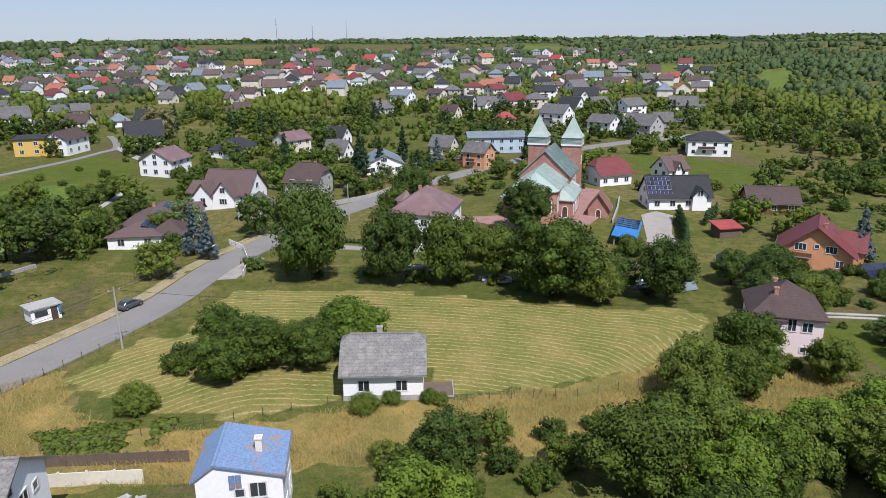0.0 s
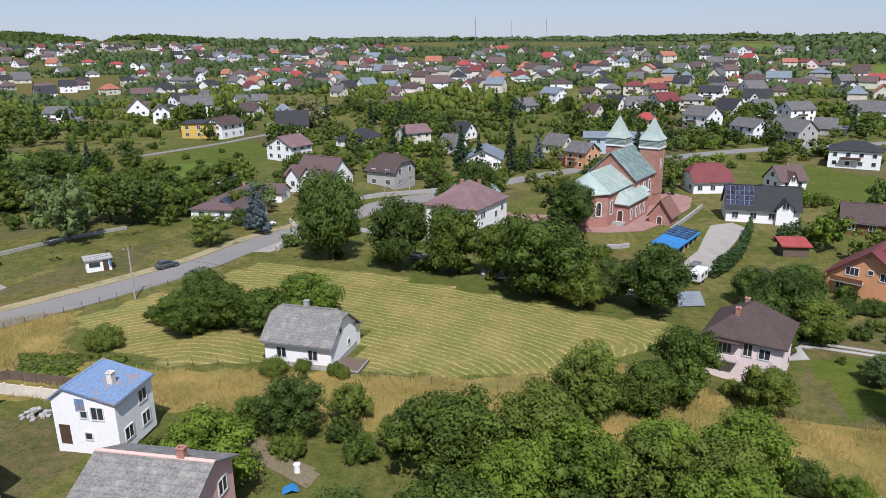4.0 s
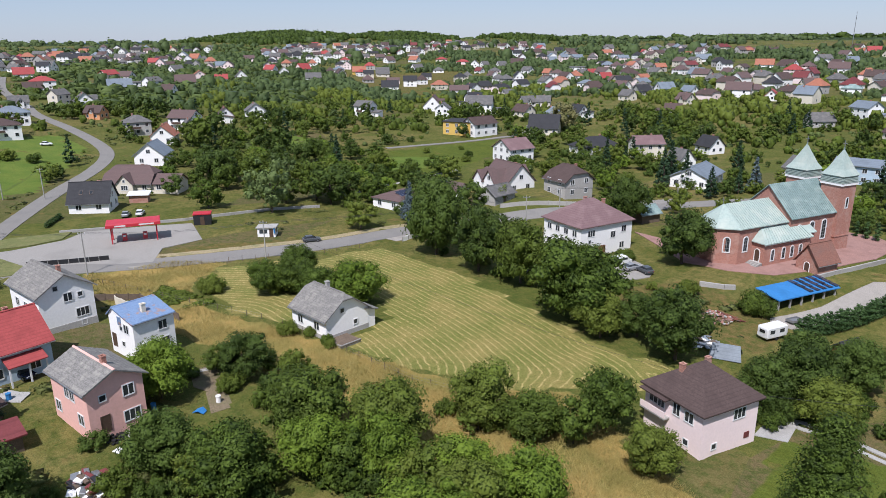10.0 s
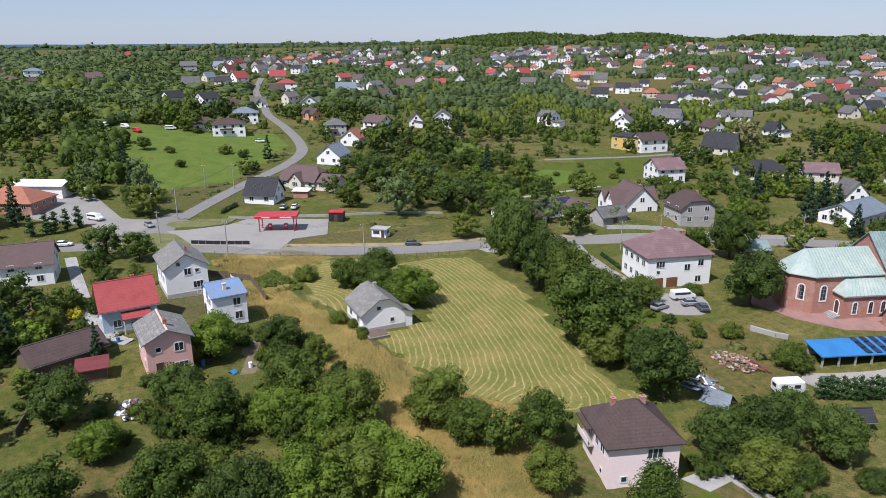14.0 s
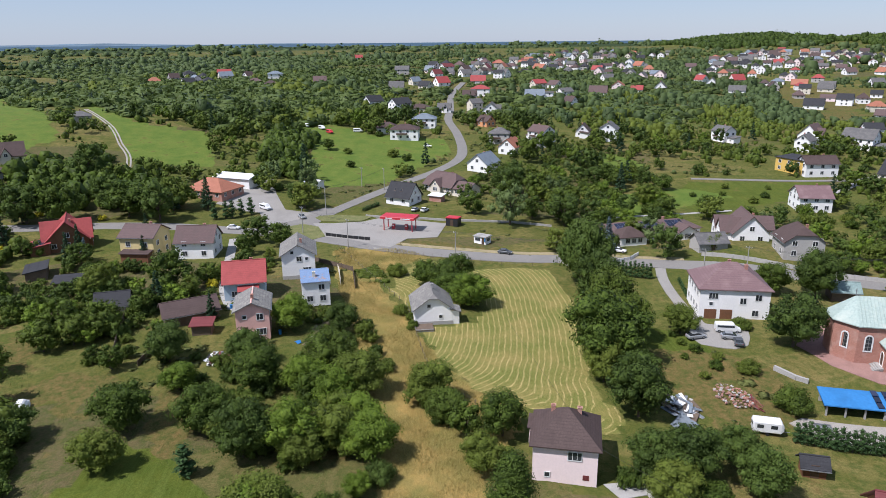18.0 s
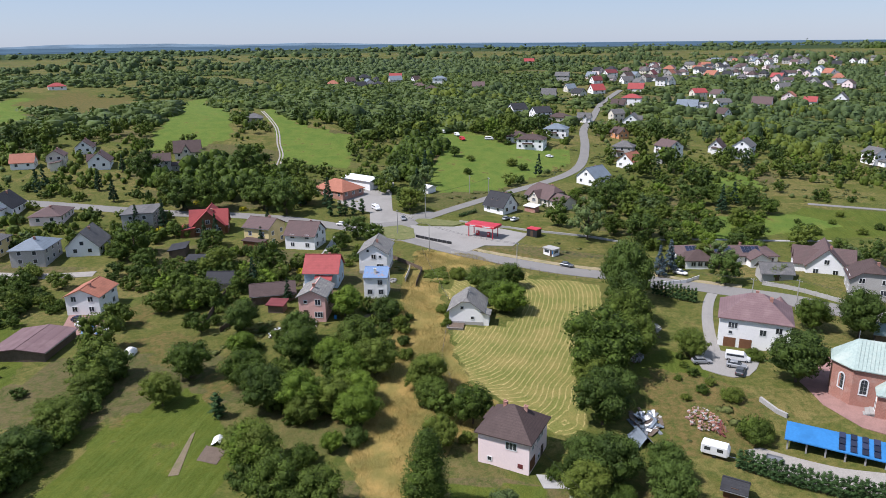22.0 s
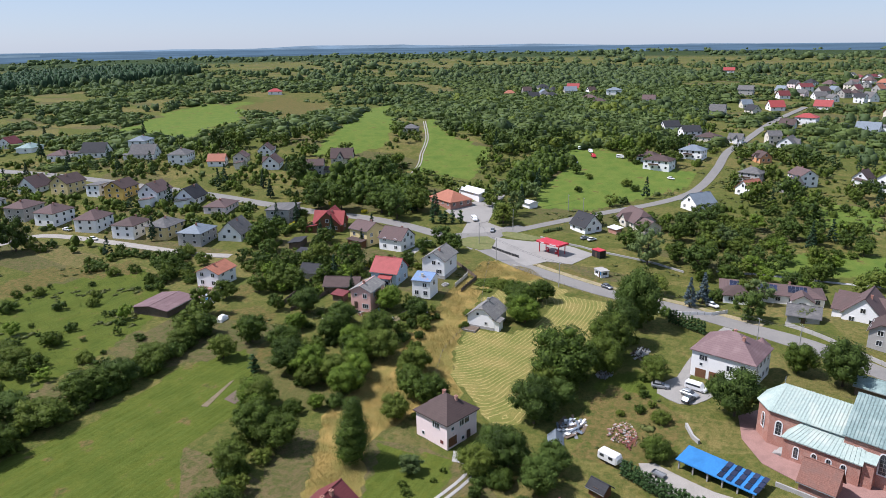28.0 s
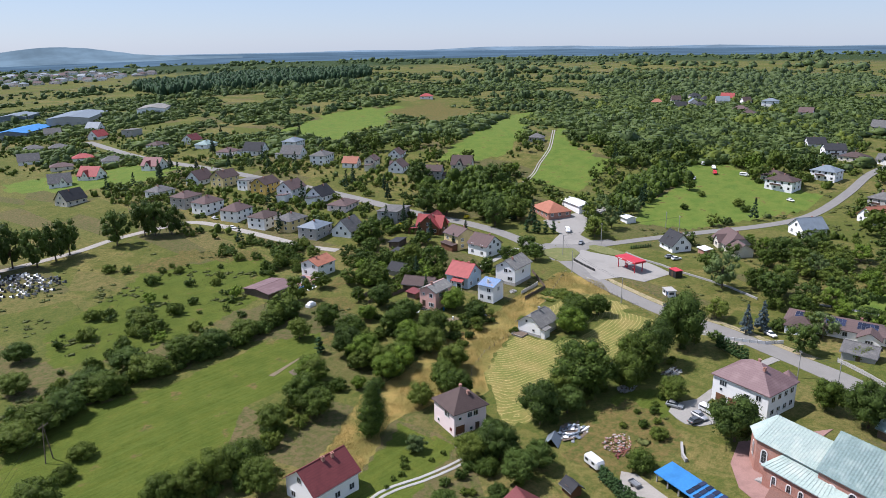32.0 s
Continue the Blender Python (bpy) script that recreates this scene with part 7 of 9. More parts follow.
# additions to houses
terrace = thing("terrace", -1.0, 76.6, 2, 1.1, "low grey terrace of boards and concrete beside the cottage", "terrace")
child("base", boxes("base", [(-1.8, -1.9, -0.8, 1.8, 1.9, 0.45)], M["grey_wall"]), terrace)
child("deck", boxes("deck", [(-1.9, -2.0, 0.45, 1.9, 2.0, 0.58)], M["wood"]), terrace)
child("rail", boxes("rail", [(-1.9, -2.0, 0.58, 1.9, -1.9, 0.75), (1.8, -1.9, 0.58, 1.9, 2.0, 0.75)], M["concrete"]), terrace)


# ---- the village on the slopes ----
ROOFS = dict(g="roof_slate", d="roof_dark", b="roof_brown", m="roof_plum", r="roof_red", o="roof_orange", l="bluegrey", a="roof_maroon", c="copper_dark")
ROOF_WORDS = dict(g="grey", d="black", b="brown", m="faded maroon", r="red", o="orange", l="blue-grey", a="dark maroon", c="green")
WALL_WORDS = dict(white="white", cream="cream", grey_wall="grey", pale_yellow="pale yellow", pink="pale pink", orange="orange", yellow="yellow")
vr = random.Random(21)
HOUSES = []


WALLS = dict(w="white", c="cream", p="pink", k="grey_wall", y="yellow", o="orange", e="pale_yellow")
SHAPES = dict(g=("gable", "gabled"), h=("hip", "hipped"), f=("shed", "flat"))


def settle(spots):
    """Houses of the village, each with its place, turn, size and a code: roof, wall, roof shape, storeys."""
    for x, y, rot, w, d, code in spots:
        roof, wall, (kind, word), tall = ROOFS[code[0]], WALLS[code[1]], SHAPES[code[2]], code[3] == "2"
        eave = vr.uniform(5.4, 6.0) if tall else vr.uniform(2.9, 3.5)
        rise = 0.4 if kind == "shed" else vr.uniform(2.2, 3.0) if kind == "hip" else d * vr.uniform(0.30, 0.40) if tall else d * vr.uniform(0.40, 0.52)
        close = math.hypot(x - 60, y - 90) < 400
        wins = []
        for k in range(2 if tall else 1):
            n = max(2, int(w / 3.4)) if close else 2
            wins += [("f", (i - (n - 1) / 2) * w / n, 0.9 + 2.7 * k, "std") for i in range(n)]
            if close:
                wins += [("b", (i - (n - 1) / 2) * w / n, 0.9 + 2.7 * k, "std") for i in range(n)]
            wins += [(q, u * d, 0.9 + 2.7 * k, "std") for q in "rl" for u in ((-0.22, 0.22) if close else (0.1,))]
        if kind == "gable" and rise > 2.8:
            wins += [("r", 0, eave + 0.4, "std"), ("l", 0, eave + 0.4, "std")]
        words = "%s %s house with a %s %s roof" % (WALL_WORDS[wall], "two-storey" if tall else "one-storey", ROOF_WORDS[code[0]], word)
        HOUSES.append((x, y))
        e = house(x, y, rot, w, d, eave, rise, wall, roof, kind, label=words, far=True, wins=wins, chimneys=((vr.uniform(-0.25, 0.25), 0.08),) if kind != "shed" else (), group="village houses")
        if not close:
            continue
        pick = vr.random()
        if kind == "gable" and not tall and pick < 0.55:
            wing(e, vr.uniform(-0.15, 0.15) * w, -d * 0.28, 90, d * 0.62, w * 0.30, eave + 0.1, rise * 0.62, wall, roof, wins=(("l", 0, eave - 0.4, "std"),))
        elif pick < 0.75 and kind == "gable":
            wing(e, (w / 2 + 2.2) * vr.choice((-1, 1)), vr.uniform(-1.5, 1.5), 0, 4.8, d * 0.6, 2.5, 0.9, wall, roof, "shed", wins=(("f", 0, 0.9, "small"),))
        if tall and pick > 0.3:
            slab_part = child("balcony", boxes("balcony", [(-w * 0.28, -d / 2 - 1.2, 2.6, w * 0.12, -d / 2, 2.78)], M["concrete"]), e)
            child("railing", boxes("railing", [(-w * 0.28, -d / 2 - 1.2, 2.78, w * 0.12, -d / 2 - 1.14, 3.65)], M["dark_frame"]), slab_part)


settle([(72, 219, 28, 8.5, 7.5, "mwg1"), (12, 238, 327, 8.5, 7.5, "gog2"), (-39, 256, 338, 8.5, 7.5, "gwg1"), (0, 266, 330, 9.1, 7.5, "gcg1"), (99, 260, 346, 15, 11, "dwh2"), (-44, 290, 337, 8.5, 7.5, "dwg1"), (87, 307, 312, 15, 11, "gkg2"), (-32, -66, 16, 13, 10.4, "lkh2"), (-44, -56, 19, 12.7, 10.4, "gwg1"), (72, 314, 315, 11.8, 9.4, "gwg2"), (-121, 281, 29, 13.7, 11, "dcg1"), (-32, -85, 12, 13, 10.4, "geh2"), (-73, -54, 19, 15, 11, "gkf2"), (-138, -86, 120, 10.8, 8.6, "bkg2"), (-26, -99, 16, 13, 10.4, "bwh2"), (55, 341, 319, 13.4, 10.8, "gwg2"), (104, 333, 348, 8.5, 7.5, "gkg1"), (30, 343, 1, 9.8, 7.8, "rph1"), (-24, -121, 19, 13, 10.4, "mwh2")])
settle([(-238, 83, 82, 15, 11, "bwh2"), (-220, 153, 160, 9, 7.5, "gkg1"), (-228, 133, 73, 10.9, 8.7, "gkh2"), (-70, -90, 19, 14.4, 11, "mph1"), (-165, -86, 118, 12.5, 10, "bcg1"), (-233, 157, 32, 11.8, 9.5, "mwg2"), (-253, 74, 84, 11.8, 9.5, "bwh1"), (4, 363, 327, 8.5, 7.5, "bcg1"), (-21, -144, 12, 13, 10.4, "mwh2"), (-192, 283, 129, 9, 7.5, "gwg2"), (-72, -112, 19, 13, 10.6, "dwg1"), (-65, -129, 16, 13, 10.5, "mwg2"), (99, 374, 28, 13.2, 10.6, "gwg2"), (-167, 321, 354, 10.3, 8.2, "bcg1"), (-19, -163, 16, 13, 10.4, "mkh2"), (-152, 328, 30, 8.5, 7.5, "lwh1"), (-240, 197, 155, 11.7, 9.8, "gwg2"), (-273, 96, 81, 13.6, 10.9, "lwh2"), (-144, 340, 350, 8.7, 7.5, "dwg1")])
settle([(-34, 382, 48, 11, 8.8, "gkg1"), (70, 387, 317, 12.3, 9.8, "dwg1"), (-249, 185, 157, 9, 7.5, "bwg1"), (-194, 314, 36, 15, 11, "gwg2"), (-62, -150, 16, 13, 10.6, "byg2"), (38, 395, 38, 13.3, 10.7, "acg2"), (86, 393, 31, 11.2, 9, "gwg1"), (25, 395, 1, 12.3, 9.9, "gwg1"), (13, 399, 325, 10.4, 8.3, "dwg1"), (-281, 134, 37, 8.5, 7.5, "bog1"), (-59, -163, 12, 9.9, 8, "gwf2"), (52, 402, 358, 13.1, 10.5, "gch2"), (-228, 258, 18, 10, 8, "gwg2"), (-227, 309, 130, 13.2, 11, "mwg1"), (-108, 378, 21, 8.5, 7.5, "bcg1"), (-55, -182, 12, 13, 10.6, "beg2"), (135, 398, 346, 15, 11, "gwg1"), (-138, -116, 27, 11.8, 9.4, "mwg1"), (-24, 417, 330, 11.9, 9.5, "lwg2")])
settle([(-133, -135, 27, 8.7, 7.5, "mcg2"), (-49, -201, 19, 13, 10.6, "mwg1"), (-127, -148, 117, 9.8, 7.8, "owg1"), (-4, 429, 327, 9.8, 7.8, "bcg2"), (-251, -89, 113, 10.4, 8.3, "gkh1"), (-199, 363, 71, 8.5, 7.5, "gwg1"), (-228, 345, 75, 9.8, 7.9, "dwg2"), (-190, 368, 32, 8.5, 7.5, "gcg1"), (-21, -197, 16, 13, 10.4, "gwh1"), (-335, 84, 121, 12.5, 10, "dwg2"), (-332, 97, 82, 14.4, 11, "bch1"), (-122, -172, 27, 13.9, 11, "gwh2"), (-159, -139, 27, 10.1, 8.1, "mwg1"), (64, 447, 356, 12.7, 10.2, "dwg2"), (-335, 114, 80, 8.9, 7.5, "gwg1"), (90, 448, 353, 15, 11, "dwg1"), (33, 454, 38, 11.3, 9, "acg2"), (-335, 146, 166, 13.2, 11, "gwg1"), (-126, 426, 343, 9.3, 7.5, "mcg1")])
settle([(18, -227, 16, 13, 10.4, "dcg1"), (-344, 136, 115, 8.5, 7.5, "gcg2"), (20, 464, 2, 13.2, 10.5, "ach2"), (-362, 66, 124, 11.7, 9.3, "dwg1"), (-122, -203, 117, 15, 11, "gwg1"), (-165, 424, 347, 9.1, 7.5, "gcg1"), (6, 472, 4, 10.8, 8.6, "gkh1"), (71, 479, 318, 9.3, 7.5, "gwg1"), (-90, 466, 105, 9, 7.5, "rwg1"), (-111, 466, 17, 15, 11, "mwg2"), (-118, -243, 117, 15, 11, "dwg1"), (-143, 464, 343, 9.6, 7.7, "lwg1"), (93, 498, 31, 14.1, 11, "gwg1"), (-30, 496, 8, 15, 11, "bwh1"), (-145, -234, 27, 15, 11, "lwh2"), (81, 506, 355, 14.4, 11, "mwh1"), (-108, -264, 27, 15, 11, "mwh1"), (-166, 473, 61, 11.6, 9.3, "lwg1"), (-264, 420, 73, 8.5, 7.5, "gcg1")])
settle([(123, 513, 312, 15, 11, "mcg1"), (1, -289, 161, 13.3, 10.6, "gwg1"), (-385, 215, 32, 8.9, 7.5, "bwg1"), (-21, -293, 121, 14.3, 11, "rwg1"), (-58, -278, 117, 13.7, 11, "awg1"), (41, 527, 359, 15, 11, "och1"), (-62, 521, 11, 11.3, 9, "cwh1"), (-202, 476, 349, 10.9, 8.7, "mwg1"), (-416, 142, 78, 10.6, 8.5, "bwg1"), (18, 534, 2, 10.7, 8.5, "gcg1"), (-414, 194, 73, 15, 11, "lwg1"), (114, 543, 352, 15, 11, "lwg2"), (-93, 535, 51, 9.4, 7.5, "mcg1"), (-16, 554, 327, 13.8, 11, "gwg2"), (-319, 424, 40, 15, 11, "mwg2"), (-420, 205, 72, 10.3, 8.2, "gwf2"), (-439, 154, 78, 15, 11, "rwh2"), (135, 551, 350, 15, 11, "gch1"), (-122, -319, 27, 15, 11, "cwh1")])
settle([(-431, 223, 109, 11, 8.8, "gwg2"), (158, 558, 26, 11, 8.8, "gkg1"), (-465, 86, 85, 12.3, 9.8, "gwg1"), (-250, 500, 30, 13.9, 11, "lwh1"), (-53, -334, 157, 15, 11, "gwh1"), (84, 580, 33, 11.9, 9.5, "mwg2"), (-24, -354, 161, 15, 11, "mch1"), (-48, 586, 46, 11.4, 9.1, "bcg2"), (-481, 112, 44, 10.8, 8.6, "dcg1"), (-128, -352, 27, 13.4, 10.8, "awg1"), (-459, 260, 68, 15, 11, "mwg1"), (51, 612, 321, 11.8, 9.4, "gwg1"), (151, 602, 349, 15, 11, "lkh1"), (-48, -375, 159, 15, 11, "rwh1"), (-505, 128, 119, 12.6, 10.1, "rwg1"), (-261, 543, 67, 10.5, 8.4, "rwg1"), (-508, 104, 121, 9.1, 7.5, "lcg1"), (64, 621, 319, 10.6, 8.5, "mcg1"), (-196, 580, 344, 13.4, 10.8, "lwg1")])
settle([(-103, -363, 27, 15, 11, "bwh1"), (-494, 215, 111, 12.1, 9.7, "rcg2"), (-175, 590, 342, 9.3, 7.5, "mcg1"), (-20, -409, 163, 15, 11, "gwg1"), (91, 638, 317, 10.9, 8.7, "bcg1"), (-318, 536, 355, 8.8, 7.5, "bpg1"), (-488, -22, 99, 11.9, 9.5, "bwh1"), (-527, 165, 78, 13.8, 11, "rwg1"), (-512, 235, 34, 11.1, 8.9, "mwg1"), (-411, 428, 53, 15, 11, "dwg1"), (-108, 641, 13, 15, 11, "mwg1"), (79, 658, 356, 13.1, 10.5, "gcg1"), (-492, 307, 65, 10.3, 8.3, "rwg1"), (-503, 293, 157, 13.2, 11, "opg2"), (-516, 18, 95, 11.4, 9.1, "mwg1"), (-516, -40, 100, 14.4, 11, "mwh1"), (39, 683, 38, 15, 11, "ocg2"), (-306, 589, 68, 9.3, 7.5, "rwg1"), (153, 677, 350, 15, 11, "ach1")])
settle([(-156, 664, 338, 15, 11, "bwg1"), (-318, 591, 69, 8.5, 7.5, "gwg1"), (-580, 130, 120, 10.2, 8.2, "awg1"), (-59, -454, 161, 15, 11, "gkh1"), (-520, 341, 154, 13.2, 11, "gwg1"), (5, 704, 324, 15, 11, "gwg1"), (-581, 172, 41, 8.5, 7.5, "gwg1"), (-178, 669, 18, 15, 11, "owg1"), (-594, 96, 85, 14, 11, "gkg2"), (-45, -473, 162, 15, 11, "gwh1"), (-592, 161, 118, 12.1, 9.7, "gwg1"), (-358, 589, 356, 8.9, 7.5, "ocg1"), (180, 694, 348, 14.1, 11, "mch1"), (112, 708, 316, 11.3, 9.1, "rwg1"), (-564, -28, 98, 14.3, 11, "lwh2"), (-72, 714, 331, 13.1, 10.5, "rwg1"), (-126, -458, 27, 15, 11, "gkf2"), (-344, 619, 32, 15, 11, "gwf2"), (-603, 203, 39, 12.4, 9.9, "gwg1")])
settle([(-512, 414, 58, 15, 11, "gwg1"), (-144, 713, 52, 11.7, 9.4, "gwg2"), (-577, -56, 138, 8.5, 7.5, "bwg1"), (-105, -483, 27, 15, 11, "rwg1"), (-56, 733, 329, 10.9, 8.7, "lwg1"), (-125, 728, 50, 10.2, 8.1, "lwg1"), (-399, 607, 358, 11, 8.8, "gwg1"), (-313, 664, 28, 15, 11, "mwh1"), (-595, 313, 106, 12.9, 10.3, "gwg1"), (-643, 147, 119, 12.9, 10.3, "awg2"), (-603, -84, 102, 13.1, 10.5, "rcg1"), (-534, 520, 48, 14.3, 11, "gcg1"), (-567, 415, 150, 13.2, 11, "gwg1"), (-641, 233, 75, 15, 11, "dkh1"), (-459, 597, 2, 8.5, 7.5, "awg1"), (-316, 704, 27, 15, 11, "mwh1"), (-520, 509, 53, 13.5, 10.8, "gcg1"), (-428, -363, 131, 14.7, 11, "rwh1"), (-508, 581, 43, 12.5, 10, "gwh1")])
settle([(-269, 737, 22, 14.8, 11, "lwg1"), (-596, 417, 23, 11.8, 9.5, "rwg1"), (-128, -545, 117, 15, 11, "lwg1"), (-93, -562, 161, 15, 11, "gcg1"), (-553, 502, 55, 15, 11, "oyg1"), (-539, 576, 83, 12.9, 10.3, "gwg1"), (-594, 456, 97, 13.9, 11, "rpg1"), (-469, 645, 76, 11.2, 8.9, "gwg1"), (-689, 262, 36, 15, 11, "ocg1"), (-54, 821, 96, 13.2, 11, "gwg1"), (-583, 496, 56, 13, 10.4, "lwh1"), (-495, 644, 78, 8.6, 7.5, "gwg1"), (-508, 641, 130, 13.2, 11, "gwg1"), (-469, 673, 37, 14.4, 11, "bwg1"), (-312, 788, 346, 8.8, 7.5, "owg1"), (-541, 654, 41, 15, 11, "rph1"), (-199, 855, 105, 13.2, 11, "rwg1"), (-581, 656, 43, 14.1, 11, "rch1"), (-622, 603, 90, 12.6, 10.1, "mwg1")])
settle([(-746, 404, 29, 12.7, 10.1, "owg1"), (-605, 631, 12, 12.7, 10.1, "owg1"), (61, 967, 320, 14.3, 11, "gwg1"), (-174, 968, 12, 15, 11, "rwg1"), (-217, 1058, 335, 14.9, 11, "bwg1"), (-921, 429, 31, 8.8, 7.5, "gwg1"), (-932, 43, 96, 15, 11, "rwg2"), (-992, 324, 75, 15, 11, "lwg1")])
wood_house = house(-72, -26, 20, 13, 11, 3.4, 5.2, "wood_brown", "roof_red", "gable", label="brown timber house with a bright red roof")
wing(wood_house, 1.58, 0, 90, 13, 7, 3.4, 4.8, "wood_brown", "roof_red", wins=(("l", 0, 1.0, "wide"), ("l", 0, 3.9, "std"), ("r", 0, 1.0, "std")))
wing(wood_house, 4.0, -7.2, 0, 8, 5, 2.2, 0.9, "wood_brown", "roof_red", "shed", wins=())
on_roof(wood_house, 13, 19.4, 2.2, 1.55, True, 0.4, 7.6, 0.04, 0.40, 6, 2)
yellow_house = house(-62.0, -0.4, 79, 10, 10, 6.6, 2.5, "pale_yellow", "roof_plum", "gable", label="pale yellow two-storey house with a low brown roof")
wing(yellow_house, 0.4, -6.3, 0, 8.0, 3.0, 2.5, 0.5, "wood_brown", "roof_brown", "shed", wins=())
house(-60.6, 15.0, 87, 10.6, 9.8, 5.0, 3.6, "white", "roof_plum", "gable", label="white house with a steep brown roof")
HOUSES += [(-72, -26), (-62, -0.4), (-60.6, 15)]
house(-18, 5.5, 100, 7, 6, 2.6, 2.2, "grey_wall", "roof_dark", "gable", label="small grey shed with a dark roof", name="shed", category="shed", wins=[], chimneys=(), doors=(("l", 0),))
house(-10.0, 24.6, 114, 11.4, 7.5, 2.4, 2.0, "wood", "roof_brown", "gable", label="low dark timber barn with a brown roof", name="barn", category="barn", wins=[], chimneys=(), doors=(("f", -2),))
house(-36, -12, 100, 6, 4, 2.2, 0.8, "wood", "roof_dark", "shed", label="low tar-roofed garden shed", name="shed", category="shed", wins=[], chimneys=(), doors=(("f", 0),))
house(-46, -24, 20, 8, 5, 2.2, 0.8, "wood", "roof_dark", "shed", label="open lean-to with a dark roof", name="shed", category="shed", wins=[], chimneys=())
house(-1.6, 29.4, 90, 4, 3, 2.1, 0.6, "wood", "roof_maroon", "shed", label="small rusty-roofed garden shed", name="shed", category="shed", wins=[], chimneys=())
house(55.5, 130.6, 70, 3.2, 2.6, 2.0, 1.0, "wood_brown", "roof_dark", "gable", label="small garden shed with a dark roof", name="shed", category="shed", wins=[], chimneys=(), doors=(("f", 0),))
house(90.0, 91.5, 0, 11.5, 9.5, 4.6, 3.6, "white", "roof_maroon", "gable", label="white house with a dark maroon roof", chimneys=((0.0, 0.06), (-0.2, 0.08)))
house(-142.6, 11.6, 62, 17, 8.5, 3.4, 1.2, "white", "white_paint", "gable", label="white marquee hall beside the shop", name="hall", category="hall", wins=[], chimneys=())
house(-139, 42, 60, 6, 5, 2.4, 0.7, "white", "white_paint", "gable", label="small white tent on the grass", name="tent", category="tent", wins=[], chimneys=())
house(-115.6, 89.5, 56, 5, 3, 2.2, 0.5, "brick", "white_paint", "shed", label="small red shed with a white roof", name="shed", category="shed", wins=[], chimneys=())
house(-45.4, 162.4, 90, 8.4, 6.4, 2.4, 2.1, "grey_wall", "roof_slate", "gable", label="old grey outbuilding with a grey roof", name="outbuilding", category="shed", wins=[], chimneys=(), doors=(("f", 0),))
house(-7.5, 178, 72, 6, 5, 2.6, 1.6, "wood", "copper_dark", "gable", label="timber pavilion with a green roof", name="pavilion", category="pavilion", wins=[], chimneys=())
house(63.9, 152.4, 10, 5, 4, 2.2, 0.8, "wood", "roof_red", "shed", label="small garden shed with a red roof", name="shed", category="shed", wins=[], chimneys=())
array = thing("solar_array", 80.9, 122.9, 10, None, "ground-mounted solar panels on a metal frame", "solar panels")
for i in range(5):
    for j in range(2):
        child("solar_panel", boxes("solar_panel", [(-0.5, -0.8, 0, 0.5, 0.8, 0.05)], M["pv"]), array, pose(-2.2 + 1.1 * i, -0.7 + 1.4 * j, 0.9 + 0.85 * j, 32, 0, 0))
for u in (-2.2, 0, 2.2):
    child("strut", boxes("strut", [(u - 0.05, 0.9, -0.4, u + 0.05, 1.0, 2.0)], M["metal"]), array)
HOUSES += [(-18, 5.5), (-10, 24.6), (55.5, 130.6), (90, 91.5)]
house(50, 210, 20, 11, 9.5, 3.6, 4.2, "white", "roof_maroon", "half", label="white house with a dark red half-hipped roof by the church")
house(20, 272, 5, 22, 10, 6.0, 1.6, "blue_wall", "bluegrey", "gable", label="pale blue school building with a low grey roof", name="school", category="school", chimneys=())
HOUSES += [(50, 210), (20, 272)]
# loose rows of houses further up the slopes
SPREAD = []


def suburb(cx, cy, rx, ry, n, turn, codes="ddbbmmgdgarolbg"):
    done = 0
    for _ in range(n * 8):
        a, q = vr.uniform(0, 6.283), math.sqrt(vr.random())
        x, y = cx + rx * q * math.cos(a), cy + ry * q * math.sin(a)
        if done >= n or any((x - u) ** 2 + (y - v) ** 2 < 17 ** 2 for u, v in HOUSES):
            continue
        HOUSES.append((x, y))
        SPREAD.append((x, y, vr.choice(codes), turn + vr.choice([0, 90]) + vr.uniform(-14, 14)))
        done += 1


def house_mass(name, rows, label, size=1.0):
    """Houses too far off to count: walls, roofs and windows in one mesh."""
    walls, roofs = ["white", "white", "cream", "grey_wall", "pink"], list(ROOFS.values())
    mats = [M[k] for k in walls + roofs + ["glass"]]
    V, F, I = [], [], []
    for x, y, c, rot in rows:
        m = pose(x, y, gz(x, y), 0, 0, rot)
        w, d, eave, rise = vr.uniform(9, 13) * size, vr.uniform(8, 10) * size, vr.choice([3.2, 4.6, 5.6]), vr.uniform(2.6, 4.4)
        kind = vr.choice(["gable", "gable", "hip"])
        me = wall_mesh(kind, w, d, eave, rise, 0, M["white"])
        k, wi = len(V), vr.randrange(5)
        V += [tuple(m @ v.co) for v in me.vertices]
        F += [tuple(k + i for i in q.vertices) for q in me.polygons]
        I += [wi] * len(me.polygons)
        bpy.data.meshes.remove(me)
        for q in roof_geo(kind, w, d, eave, rise, 0, 0.5):
            k = len(V)
            V += [tuple(m @ Vector((a, b, z + 0.15))) for a, b, z in q]
            F.append(tuple(range(k, k + len(q))))
            I.append(5 + list(ROOFS).index(c))
        for s in "fblr":
            for u in (-1.8, 1.8):
                for z in (1.0, 3.6)[:1 + (eave > 4)]:
                    p = m @ side_pose(s, w, d, u, z)
                    k = len(V)
                    V += [tuple(p @ Vector(q)) for q in ((-0.6, -0.04, 0), (0.6, -0.04, 0), (0.6, -0.04, 1.3), (-0.6, -0.04, 1.3))]
                    F.append((k, k + 1, k + 2, k + 3))
                    I.append(len(mats) - 1)
    tagged(new(name, mesh_of(name, V, F, mats, I)), label, "houses", kind="stuff")


